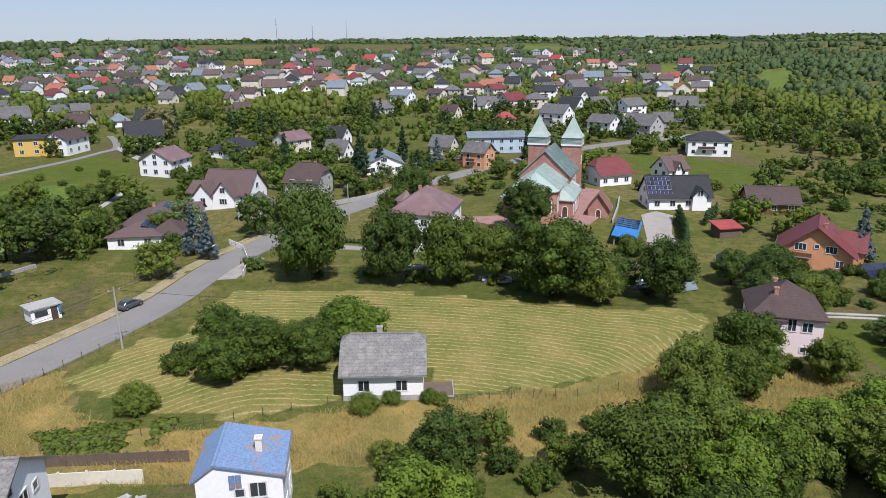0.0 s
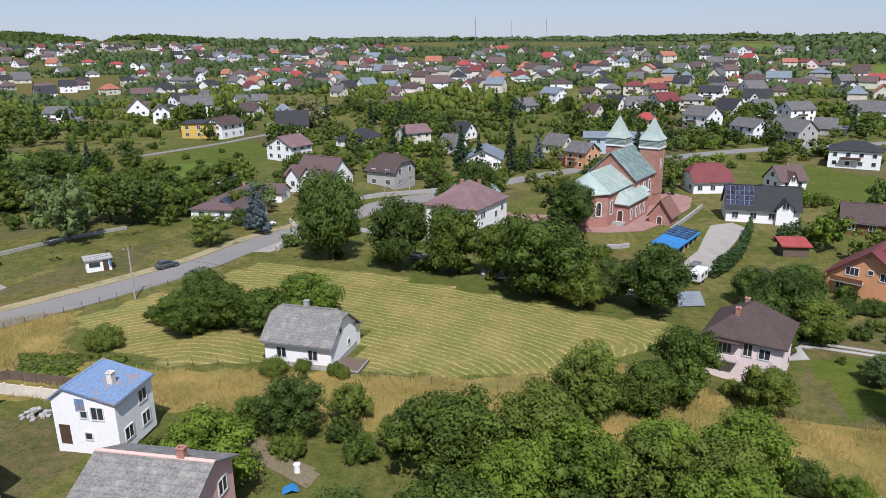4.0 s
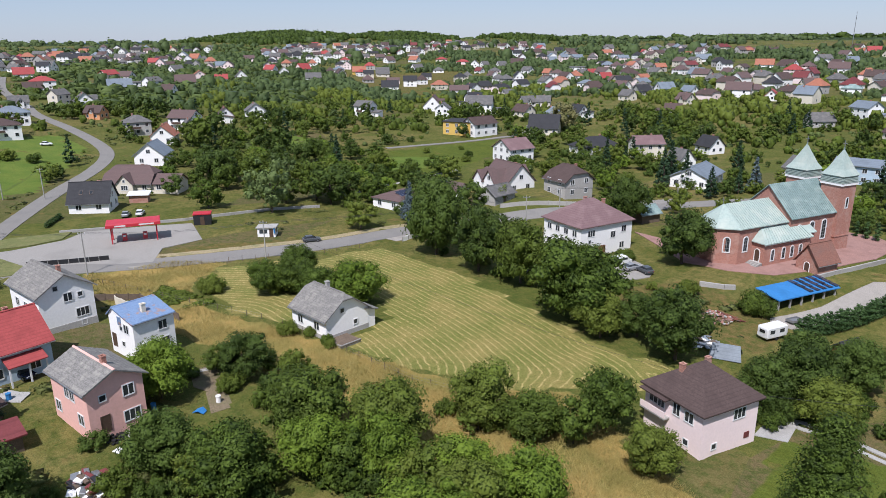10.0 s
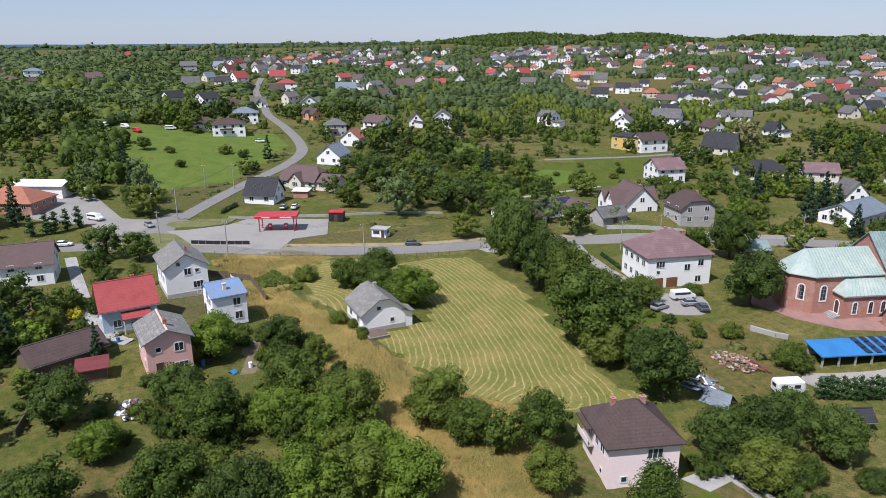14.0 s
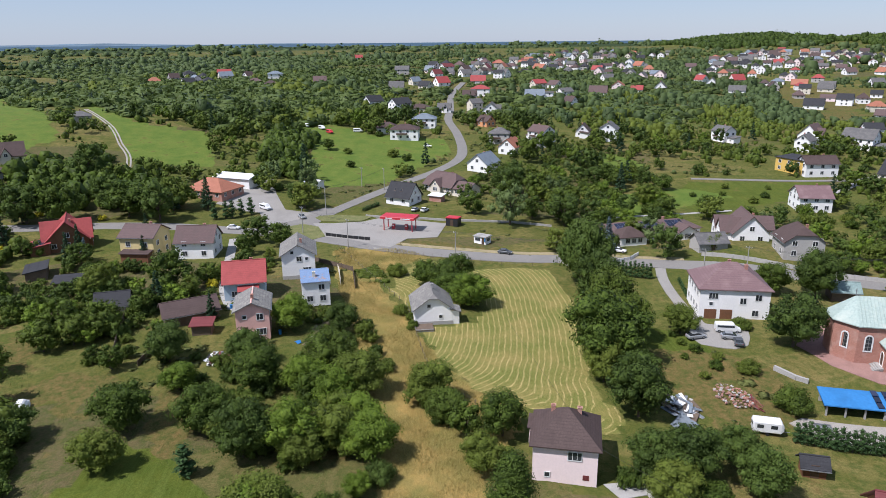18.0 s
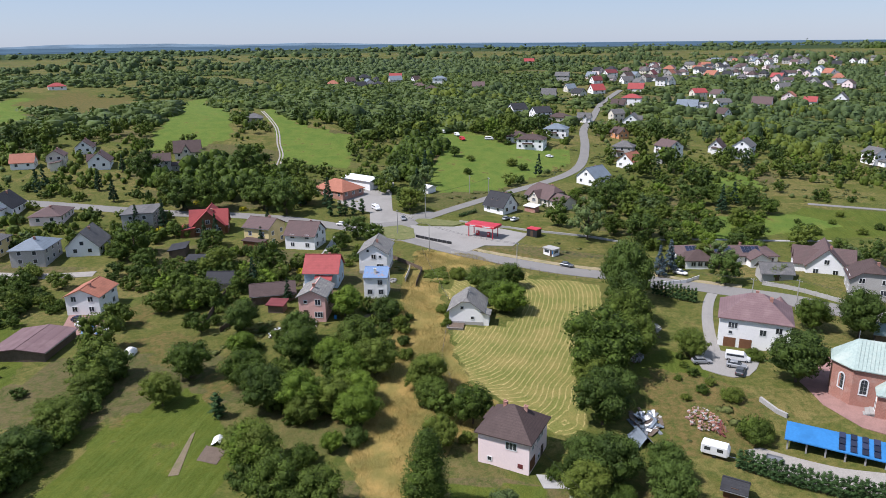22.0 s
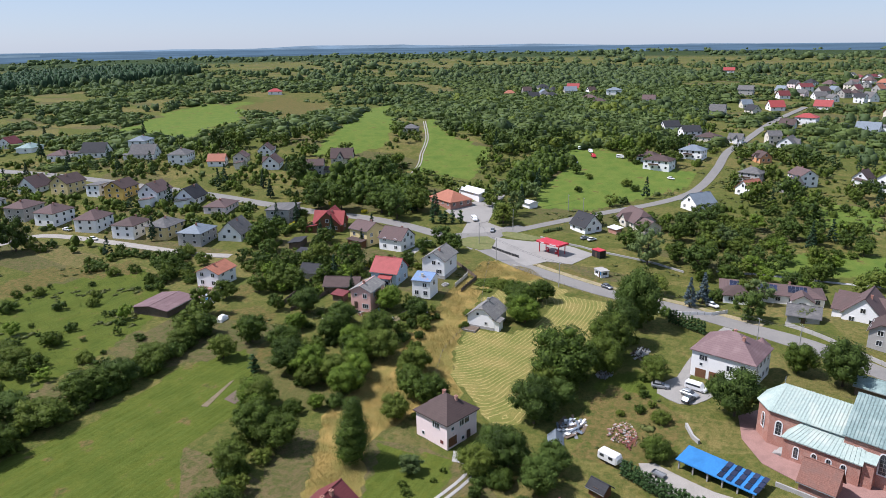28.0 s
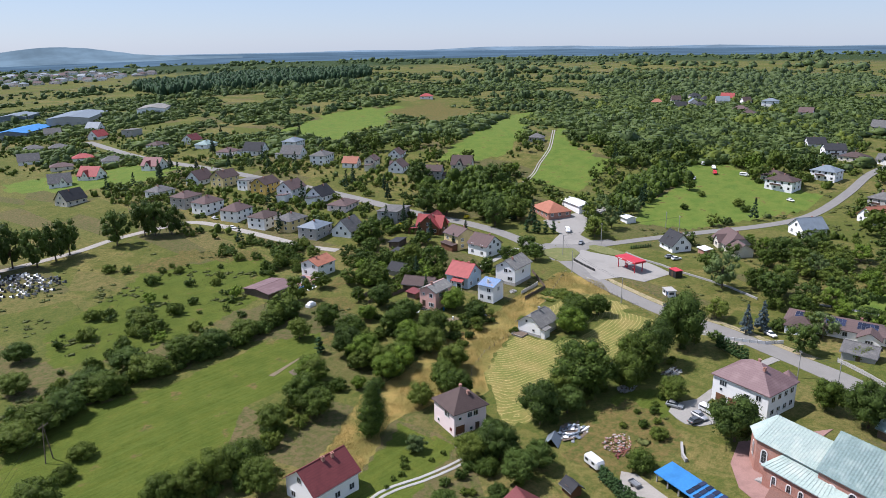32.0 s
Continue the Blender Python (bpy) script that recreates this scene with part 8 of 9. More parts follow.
for near_patch in ((-450, 780, 120, 80, 30, 60), (-800, 690, 160, 110, 60, 60), (-790, 270, 120, 90, 40, 60), (-1010, 430, 140, 120, 34, 60), (-290, 640, 90, 80, 20, 70), (-340, 900, 90, 80, 20, 70), (150, 880, 120, 90, 12, 80),
                   (-20, 900, 160, 140, 20, 70), (-690, 860, 120, 80, 22, 70), (-650, 180, 80, 60, 14, 55), (-560, -100, 60, 40, 8, 30), (-90, 610, 130, 80, 16, 80), (60, 630, 100, 90, 14, 80), (180, 600, 70, 80, 10, 80), (-850, 960, 120, 80, 14, 60), (-640, 500, 120, 90, 24, 60), (-430, 510, 90, 70, 14, 60),
                   (-280, 510, 90, 70, 14, 70), (-140, 500, 100, 60, 14, 75), (0, 545, 120, 60, 12, 75), (120, 530, 80, 60, 10, 80), (-700, 350, 110, 80, 18, 60), (-740, 580, 100, 70, 20, 60)):
    suburb(*near_patch)
SPREAD.sort(key=lambda q: math.hypot(q[0], q[1] - 150))
for x, y, c, rot in SPREAD[:66]:
    wall, kind = vr.choice(["white", "white", "cream", "cream", "grey_wall", "pink"]), vr.choice(["gable", "gable", "half", "hip"])
    house(x, y, rot, vr.uniform(10, 13), vr.uniform(8.5, 10), vr.choice([3.4, 4.6, 5.6]), vr.uniform(2.8, 4.4), wall, ROOFS[c], kind, far=True, group="village houses",
          label="%s house with a %s %s roof" % (WALL_WORDS[wall], ROOF_WORDS[c], {"gable": "gabled", "half": "half-hipped", "hip": "hipped"}[kind]), wins=[("f", -2, 1, "std"), ("f", 2, 1, "std"), ("r", 0, 1, "std"), ("l", 0, 1, "std")])
house_mass("distant_houses", SPREAD[66:], "distant village houses with grey, red and brown roofs")
SPREAD = []
suburb(-480, -1750, 300, 260, 130, 40, "ggglllbm")
house_mass("distant_town", SPREAD, "pale buildings of a distant town on the plain", 1.7)


# ---- works halls beyond the houses ----
def hall(x, y, rot, w, d, high, wall, roof, label):
    e = house(x, y, rot, w, d, high, 2.2, wall, roof, "gable", label=label, wins=[], chimneys=(), name="factory_hall", category="hall", far=True, over=0.4)
    for i in range(int(w / 9)):
        child("window", FAR_WIN, e, side_pose("f", w, d, -w / 2 + 6 + 9 * i, 2.5))
    for i in range(3):
        child("loading_door", boxes("loading_door", [(-2, -0.1, 0, 2, 0.05, 4)], M["metal"]), e, side_pose("r", w, d, (i - 1) * d / 4, 0))


hall(-150, -640, 55, 90, 42, 8, "grey_wall", "bluegrey", "large grey factory hall with a pale flat roof")
hall(-225, -610, 55, 60, 30, 6, "white", "roof_grey", "white warehouse with a pale grey roof")
hall(-80, -600, 50, 70, 30, 6, "bluegrey", "blue_sheet", "long hall with a bright blue sheet roof")
hall(-120, -740, 55, 50, 30, 7, "bluegrey", "bluegrey", "blue-grey sheet-clad factory hall")

# ---- radio masts on the hill ----
for x, y, hh in ((-211, 1586, 52), (-257, 1430, 44), (-305, 1330, 50)):
    e = thing("radio_mast", x, y, 0, None, "thin grey lattice radio mast on the hill", "mast", "radio masts")
    child("shaft", rod("shaft", (0, 0, -1), (0, 0, hh), 0.55, 0.3, M["metal"], 4), e)
    child("platform", boxes("platform", [(-1.2, -1.2, hh * 0.8, 1.2, 1.2, hh * 0.8 + 0.6)], M["metal"]), e)


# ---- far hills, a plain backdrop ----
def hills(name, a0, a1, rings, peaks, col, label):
    """The wooded plain and low ridges towards the horizon: rings are (radius, height); peaks (bearing, height, width)
    in degrees and metres stand on the last; col has the distance haze painted in.
    """
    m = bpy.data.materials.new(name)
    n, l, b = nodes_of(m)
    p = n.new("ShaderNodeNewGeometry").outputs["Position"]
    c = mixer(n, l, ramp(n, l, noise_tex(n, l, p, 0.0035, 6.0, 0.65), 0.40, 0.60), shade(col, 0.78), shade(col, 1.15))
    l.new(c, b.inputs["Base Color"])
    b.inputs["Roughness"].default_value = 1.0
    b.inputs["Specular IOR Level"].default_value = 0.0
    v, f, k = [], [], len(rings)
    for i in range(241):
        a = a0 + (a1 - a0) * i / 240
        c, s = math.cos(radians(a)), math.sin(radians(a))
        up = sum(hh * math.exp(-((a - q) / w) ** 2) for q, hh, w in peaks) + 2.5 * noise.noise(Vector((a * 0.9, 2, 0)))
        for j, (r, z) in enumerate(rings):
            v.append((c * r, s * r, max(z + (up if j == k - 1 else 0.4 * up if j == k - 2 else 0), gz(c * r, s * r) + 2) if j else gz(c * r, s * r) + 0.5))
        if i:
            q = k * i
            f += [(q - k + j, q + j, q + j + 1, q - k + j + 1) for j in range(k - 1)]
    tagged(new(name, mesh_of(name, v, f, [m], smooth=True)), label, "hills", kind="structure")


# Distance haze is painted into these base colours, least in the northern hills.
hills("backdrop", 138, 300, [(2350, 20), (2700, 26), (3200, 30), (3800, 32), (4400, 33)], [], (0.062, 0.100, 0.135), "wooded plain towards the horizon, coloured blue-grey for haze")
hills("backdrop_ridge", 138, 300, [(4350, 26), (4700, 36), (4850, 42)], [(186, 14, 7), (200, 24, 6), (211, 27, 5), (218, 24, 4), (150, 12, 8), (168, 10, 6), (228, 16, 6)], (0.125, 0.175, 0.22), "hills on the horizon, coloured pale blue-grey for haze")
hills("backdrop_hill", 238, 266, [(3000, 20), (3200, 40), (3330, 50)], [(251.5, 50, 5.2)], (0.115, 0.165, 0.20), "rounded hill beyond the town, coloured blue-grey for haze")
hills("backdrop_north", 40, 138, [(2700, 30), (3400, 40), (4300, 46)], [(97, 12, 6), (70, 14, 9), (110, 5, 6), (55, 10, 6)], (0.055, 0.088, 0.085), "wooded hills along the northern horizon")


# ---- cemetery on the edge of the fields ----
def graves(name, poly, n, label, seed):
    r = random.Random(seed)
    V, F, I = [], [], []
    xs, ys = [q[0] for q in poly], [q[1] for q in poly]
    done = 0
    while done < n:
        x, y = r.uniform(min(xs), max(xs)), r.uniform(min(ys), max(ys))
        if not inside(poly, np.array([x]), np.array([y]))[0]:
            continue
        done += 1
        m = pose(round(x / 2.2) * 2.2, round(y / 3.0) * 3.0, gz(x, y), 0, 0, 12)
        for b in ((-0.5, -1.0, -0.2, 0.5, 1.0, 0.35), (-0.45, 1.0, -0.2, 0.45, 1.18, r.uniform(0.8, 1.4))):
            bv, bf = box_geo(*b, c=0.04)
            F += [tuple(i + len(V) for i in q) for q in bf]
            V += [tuple(m @ Vector(v)) for v in bv]
            I += [r.randrange(4)] * len(bf)
    tagged(new(name, mesh_of(name, V, F, [M["concrete"], M["grey_paint"], M["white"], M["black"]], I)), label, "graves", kind="stuff")


graves("cemetery", [(100, -122), (78, -116), (70, -94), (84, -84), (104, -92)], 230, "rows of grey stone graves with headstones", 8)


# ---- greenery over the slopes ----
PLANTS = np.array([(o.location.x, o.location.y) for o in scene.objects if o.parent is None and o.type == "EMPTY" and o.get("category") not in ("pole", "cable", "fence", "wall")])
BUILT = np.array(HOUSES + [(o.location.x, o.location.y) for o in scene.objects if o.get("category") in ("house", "barn", "shop", "gatehouse", "hall", "shed")])
ROADS = np.array([(p.x, p.y) for pts in (MAIN, SIDE, ROW_LANE, SLOPE_LANE, FARM_TRACK) for p in spline(pts, 4.0)])
NETTLES = [[(-44.6, 66.3), (-31.4, 69.8), (-29.6, 68.7), (-31.0, 65.1), (-31.4, 61.8), (-35.7, 61.8), (-40.1, 60.6)]]
BARE = [[(-420, 1120), (-60, 1150), (40, 1750), (-500, 1750)]]
OPEN = [[(38, 124), (46, 125), (66, 130), (68, 158), (62, 178), (44, 172)], [(-114, 26), (-114, 70), (-88, 102), (-60, 76), (-64, 46), (-74, 24)], [(-127, 62), (-108, 96), (-88, 98), (-98, 62)]]
CLEAR = OPEN + BARE + FIELD + MOWN + TALL + LAWN + DRY[1:7] + DRY[8:] + [[(-104, 36), (-104, 62), (-90, 94), (-78, 96), (-52, 92), (-44, 126), (-40, 126), (-46, 96), (-58, 60), (-76, 36), (-118, 6), (-122, 30)],
                                    [(0, 110), (48, 112), (60, 150), (62, 176), (50, 205), (20, 205), (0, 150), (-30, 150), (-20, 128)]]
SPARSE = [[(10, -110), (95, -110), (130, 10), (60, 5), (20, -8), (-4, -60)], [(-60, 100), (-50, 128), (-66, 140), (-82, 118), (-78, 100)], [(-90, -520), (20, -520), (60, -250), (-20, -250)],
          [(-120, 200), (-90, 205), (-110, 240), (-160, 240), (-170, 200)]]
CORE = [[(-62, -8), (-62, 116), (60, 122), (150, 120), (150, 0), (40, -12)]]


def any_in(polys, x, y):
    r = np.zeros(x.shape, bool)
    for q in polys:
        r |= inside(q, x, y)
    return r


def off(points, x, y, gap):
    ok = np.ones(x.shape, bool)
    for i in range(0, len(x), 4000):
        d = (x[i:i + 4000, None] - points[None, :, 0]) ** 2 + (y[i:i + 4000, None] - points[None, :, 1]) ** 2
        ok[i:i + 4000] = d.min(1) > gap * gap
    return ok


def patchy(x, y, scale, seed):
    return np.array([noise.noise(Vector((a / scale, b / scale, seed))) for a, b in zip(x, y)])


def scatter(rng, r0, r1, n, a0=48, a1=264, centre=(30, 80)):
    """Random spots in a fan round the middle of the place, evenly by area."""
    r = np.sqrt(rng.uniform(r0 * r0, r1 * r1, n))
    a = np.radians(rng.uniform(a0, a1, n))
    return centre[0] + r * np.cos(a), centre[1] + r * np.sin(a)


sr = np.random.default_rng(5)
x, y = scatter(sr, 60, 330, 5200)
keep = ~any_in(CLEAR + CORE, x, y) & off(BUILT, x, y, 7.6) & off(ROADS, x, y, 6.0) & off(PLANTS, x, y, 4.0)
x, y = x[keep], y[keep]
p = patchy(x, y, 46, 3.0)
wild = patchy(x, y, 150, 9.0)
thin = any_in(SPARSE, x, y)
keep = np.where(thin, p > 0.32, p > -0.12 + 0.15 * (np.hypot(x, y) < 190) + 0.04 * (y > 170))
x, y, p = x[keep], y[keep], p[keep]
taken, beyond, singles = [], [], 0
for u, v, q in zip(x, y, p):
    r = 2.4 + 4.0 * sr.random() ** 1.4 + 1.8 * max(0, q)
    r *= 0.72 if v > 170 else 1.0
    r = min(r, 4.6) if math.hypot(u - 20, v - 90) < 180 else r
    r = min(r, 2.9) if v < -36 and u > -150 else r
    if len(taken) >= 1150:
        break
    if any((u - a) ** 2 + (v - b) ** 2 < (0.62 * (r + c)) ** 2 for a, b, c in taken):
        continue
    taken.append((u, v, r))
    pick = sr.random()
    kind = "broad" if pick < 0.5 else "dark" if pick < 0.72 else "bright" if pick < 0.82 else "spruce" if pick < 0.87 else "willow" if pick < 0.90 else "dark"
    if kind == "spruce":
        r = min(r, 3.2) * 0.75
    elif r < 3.6 and kind in ("broad", "dark"):
        kind = "bush" if kind == "broad" else "dark_bush"
    stretch = sr.uniform(0.85, 1.15)
    if math.hypot(u - 10, v - 90) < 165 and singles < 110:
        singles += 1
        tree(kind, u, v, r, "mid", stretch)
    else:
        beyond.append((kind, u, v, r, stretch))
close = [q for q in beyond if math.hypot(q[1] - 20, q[2] - 90) < 180]
tree_mass("garden_trees", close, "garden trees and shrubs round the nearer houses", "mass")
tree_mass("garden_trees", [q for q in beyond if math.hypot(q[1] - 20, q[2] - 90) >= 180], "garden trees and shrubs among the houses")


def lumps(name, x, y, r, squash, leaf, mat, label, seed, per=14, lobes_each=3):
    """Woods and scrub too far off to count: rough crowns of several lobes with loose leaf sprays, in one mesh."""
    g = np.random.default_rng(seed)
    base = np.array([(q * math.cos(i * 1.5708 + t), q * math.sin(i * 1.5708 + t), h) for h, q, t in ((-0.75, 0.6, 0), (0.05, 1.0, 0.5), (0.75, 0.55, 1.0)) for i in range(4)])
    f = np.array([(4 * k + i, 4 * k + (i + 1) % 4, 4 * k + 4 + (i + 1) % 4, 4 * k + 4 + i) for k in range(2) for i in range(4)] + [(8, 9, 10, 11)])
    f = np.concatenate([f[:, :3], f[:, [0, 2, 3]]])
    m = len(base)
    z = land(x, y)
    k = lobes_each
    x, y, z, squash, full = (np.repeat(q, k) for q in (x, y, z, squash, r))
    n = len(x)
    first = np.arange(n) % k == 0
    r = full * np.where(first, g.uniform(0.62, 0.85, n), g.uniform(0.36, 0.66, n)) if k > 1 else full
    a, q = g.uniform(0, 6.283, n), np.where(first, 0.1, g.uniform(0.4, 0.8, n)) * full * (k > 1)
    lift = np.where(first, g.uniform(0.55, 0.95, n) if k > 1 else g.uniform(0.3, 0.7, n), g.uniform(0.2, 0.9, n)) * full * squash * 0.8
    cen = np.stack([x + q * np.cos(a), y + q * np.sin(a), z + np.maximum(lift, r * 0.35 * np.minimum(squash, 1.0))], -1)
    rad = np.stack([r, r, r * np.clip(squash, 0.15, 2.0)], -1)[:, None, :]
    V = (cen[:, None, :] + base[None] * g.uniform(0.66, 1.2, (n, m, 1)) * rad).reshape(-1, 3)
    F = (f[None] + (m * np.arange(n))[:, None, None]).reshape(-1, 3)
    d = g.normal(size=(n, per, 3))
    d /= np.linalg.norm(d, axis=2)[..., None]
    d[..., 2] = np.abs(d[..., 2]) - 0.1
    pos = cen[:, None, :] + d * rad * g.uniform(0.72, 1.25, (n, per, 1))
    face = d + g.normal(0, 0.38, d.shape)
    a = np.cross(face, g.normal(size=d.shape))
    a /= np.linalg.norm(a, axis=2)[..., None]
    b = np.cross(face, a)
    b /= np.linalg.norm(b, axis=2)[..., None]
    s = (leaf * 0.62 * r)[:, None, None] * g.uniform(0.6, 1.3, (n, per, 1))
    L = np.stack([pos - a * s, pos + a * s, pos + b * s * 1.4], 2).reshape(-1, 3)
    LF = np.arange(len(L)).reshape(-1, 3) + len(V)
    me = quads(name, np.concatenate([V, L]), np.concatenate([F, LF]), mat)
    me.polygons.foreach_set("use_smooth", [True] * len(me.polygons))
    tagged(new(name, me), label, "trees", kind="stuff")


def woods(name, r0, r1, n, lo, hi, cut, scale, mat, label, seed, clear=True, polys=None, squash=(0.9, 1.3), a0=48, a1=264, per=5, lobes_each=3):
    g = np.random.default_rng(seed)
    if polys:
        px, py = np.array([q for P in polys for q in P]).T
        x, y = g.uniform(px.min(), px.max(), n), g.uniform(py.min(), py.max(), n)
        k = any_in(polys, x, y)
        thick = np.full(n, 0.25)
        if cut > -1:
            thick = patchy(x, y, scale, seed) - cut
            k &= thick > 0
    else:
        x, y = scatter(g, r0, r1, n, a0, a1)
        thick = patchy(x, y, scale, seed) - cut
        k = thick > 0
    if clear:
        k &= ~any_in(CLEAR, x, y) & off(ROADS, x, y, 7.0)
    x, y, thick = x[k], y[k], thick[k]
    r = (lo + (hi - lo) * g.random(len(x)) ** 1.6) * np.clip(0.6 + 1.6 * thick, 0.6, 1.25)
    k = off(BUILT, x, y, 11.5) | (r < 2.6) & off(BUILT, x, y, 8.5)
    x, y, r = x[k], y[k], r[k]
    lumps(name, x, y, r, g.uniform(*squash, len(x)), 0.36, mat, label, seed, per, lobes_each)


GARDENS = [[(-160, -60), (-30, -30), (10, -120), (0, -300), (20, -480), (-60, -560), (-160, -540), (-170, -250)]]
SCRUB = [[(-230, -10), (-270, 40), (-330, 90), (-640, 60), (-640, -160), (-330, -180), (-300, -60)]]
DEEP = [[(-640, -200), (-620, 60), (-800, 60), (-1150, -60), (-1250, -420), (-800, -380)]]
DELL = [[(-233.5, 13.2), (-246.3, 36.0), (-152.8, 35.5), (-150.5, 15.6)], [(-106, -2), (-128, -8), (-160, -34), (-164, -74), (-128, -92), (-106, -60)]]
woods("hillside_trees", 200, 430, 3400, 1.2, 3.0, -0.16, 55, M["leaf"], "garden trees and scrub between the houses", 31, per=10, lobes_each=2)
woods("hillside_trees", 200, 430, 1500, 0.7, 1.9, -0.2, 40, M["scrub"], "low garden bushes between the houses", 41, per=10, lobes_each=1, squash=(0.6, 1.0))
woods("hillside_trees", 300, 520, 4200, 1.5, 4.0, -0.15, 60, M["leaf"], "garden trees and scrub on the slopes", 32, per=8, lobes_each=2, a1=160)
woods("hillside_trees", 420, 950, 17000, 1.6, 4.4, -0.2, 80, M["wood_leaf"], "garden trees and scrub on the far slopes", 33, per=6, lobes_each=1, a1=165)
woods("hillside_thicket", 330, 950, 19000, 1.6, 8.5, -0.16, 75, M["scrub"], "thickets and hedgerows on the western slopes", 42, per=9, lobes_each=1, a0=150, squash=(0.26, 0.5))
woods("hillside_thicket", 330, 900, 4200, 2.4, 6.0, 0.2, 70, M["wood_leaf"], "clumps of dark trees on the western slopes", 44, per=10, lobes_each=1, a0=150)
woods("far_woods", 800, 1300, 3600, 3.0, 8.0, -0.06, 130, M["wood_leaf"], "woods and hedges on the far hills", 34, per=7, lobes_each=1)
woods("far_woods", 900, 1400, 3600, 3.0, 9.0, 0.0, 110, M["scrub"], "hedges and copses on the far fields", 46, per=7, lobes_each=1, a0=150, squash=(0.3, 0.55))
woods("far_woods", 1250, 2500, 5200, 6.0, 13.0, -0.02, 260, M["wood_leaf"], "dark woods towards the horizon", 35, True, squash=(0.5, 0.8), per=5, lobes_each=1)
woods("far_woods", 2400, 3250, 1500, 12.0, 20.0, -0.2, 420, M["leaf_dark"], "woods along the northern horizon", 36, False, squash=(0.4, 0.6), per=5, lobes_each=1, a1=136)
woods("scrub_slope", 0, 0, 8000, 1.6, 7.5, -0.4, 60, M["scrub"], "green scrub on the western slope", 37, polys=SCRUB, per=16, lobes_each=1, squash=(0.26, 0.5))
woods("scrub_slope", 0, 0, 2000, 2.2, 5.4, 0.08, 50, M["leaf"], "taller trees in the scrub on the western slope", 47, polys=SCRUB, per=12, lobes_each=1)
woods("copse", 0, 0, 900, 2.6, 5.6, -2, 1, M["leaf"], "dense copse of broadleaf trees behind the shop", 48, polys=DELL, per=19, lobes_each=3)
woods("garden_bushes", 0, 0, 2600, 0.8, 2.4, -0.3, 40, M["leaf"], "garden trees and bushes round the row of houses", 43, polys=GARDENS, per=12, lobes_each=2)
woods("pine_wood", 0, 0, 6000, 3.6, 6.2, -2, 1, M["needle"], "dark pine wood on the plain", 38, False, polys=[[(-330, -800), (-520, -760), (-840, -900), (-1010, -1110), (-760, -1250), (-420, -1100)]], squash=(2.0, 2.9), per=7, lobes_each=1)
woods("hill_wood", 0, 0, 7000, 4.5, 8.0, -2, 1, M["leaf_dark"], "dark wood crowning the hill", 39, False, polys=[[(-1130, 700), (-1120, 900), (-1290, 1060), (-1480, 960), (-1450, 700)], [(-1010, 960), (-1000, 1110), (-1120, 1220), (-1260, 1130), (-1200, 960)], [(-860, 1160), (-850, 1300), (-1000, 1370), (-1060, 1220)]], per=5, lobes_each=1)
woods("west_wood", 0, 0, 4600, 2.5, 7.5, -0.16, 110, M["wood_leaf"], "broadleaf wood beyond the scrub", 40, polys=DEEP, per=8, lobes_each=1, squash=(0.45, 0.8))

# ---- hedges and garden conifers ----
def hedge(pts, step, r, kind="thuja", tall=1.0, label="dense green thuja hedge plant"):
    for (x0, y0), (x1, y1) in zip(pts, pts[1:]):
        n = max(1, int(math.hypot(x1 - x0, y1 - y0) / step))
        for i in range(n):
            tree(kind, x0 + (x1 - x0) * i / n, y0 + (y1 - y0) * i / n, r * (0.9 + 0.2 * ((i * 7) % 5) / 5), "mid", tall, label, "hedge plants")


hedge([(47.5, 133), (50.5, 139.5), (53.2, 147), (55.6, 157), (57, 165)], 0.85, 1.0, tall=0.9)
hedge([(-31.4, 127.5), (-26.2, 138.7)], 0.95, 0.95, tall=1.05)
hedge([(-104, 62), (-112, 68)], 1.1, 0.7, tall=0.5)
hedge([(36, 201), (43, 199.4)], 2.3, 1.0, tall=1.0, label="clipped green thuja by the church")
hedge([(-96.6, 11.7), (-97.7, 15.2), (-98.3, 17.2), (-100.2, 20.1), (-102.4, 23), (-103.6, 24.8)], 2.2, 1.9, tall=0.82, label="tall columnar green thuja by the shop")
hedge([(62, 160), (68, 168)], 1.2, 0.8)
hedge([(-13, 141.8), (-25, 144.8)], 0.9, 0.6, tall=0.4, label="low clipped green garden hedge plant")
for x, y, r in ((-46.7, 130.6, 2.3), (-50.6, 134.0, 2.5), (-2.3, 234, 2.6), (-58, -16, 1.6)):
    tree("blue_spruce", x, y, r, "mid", 1.05)
tree("blue_spruce", 82.7, 132.3, 3.0, "mid", 0.9)
for x, y, r in ((29.6, 244.7, 2.8), (-25.7, 220, 2.6), (-28.2, 229.6, 2.8), (-21, 226, 2.4), (-15, 250, 2.6), (-64, -20, 1.8), (-56.5, 0.5, 1.5), (-70, -44, 2.2), (-66, -52, 2.0), (-7.5, 30, 1.4)):
    tree("spruce", x, y, r, "mid", 1.1)
for x, y in [(-38.5, 23.8), (-29.6, 25.1)] + [(-40.9, -12.5), (-99.3, -46.2), (-95.9, -25.2), (-66.1, -43.2), (-33.1, 19.6)]:
    tree("gold", x, y, 1.9, "mid", 0.95)
for i, (x, y) in enumerate([(-132.9, -101.5), (-94.5, -80.6), (-130.2, -86.0), (-92.2, -48.6), (-56.6, -20.3), (-67.3, -1.5), (-106.8, -4.5), (-108.1, 7.0), (-105.9, -95.1), (-17.1, 15.7), (-62.7, -264.4), (-107.8, -285.2), (-68.1, -238.6), (-91.1, -232.6), (-180.1, -273.5), (-45.4, -246.3), (-160.2, -360.2)]):
    tree("spruce", x, y, 1.9 + 0.25 * (i % 4), "mid", 0.95 + 0.08 * (i % 3))
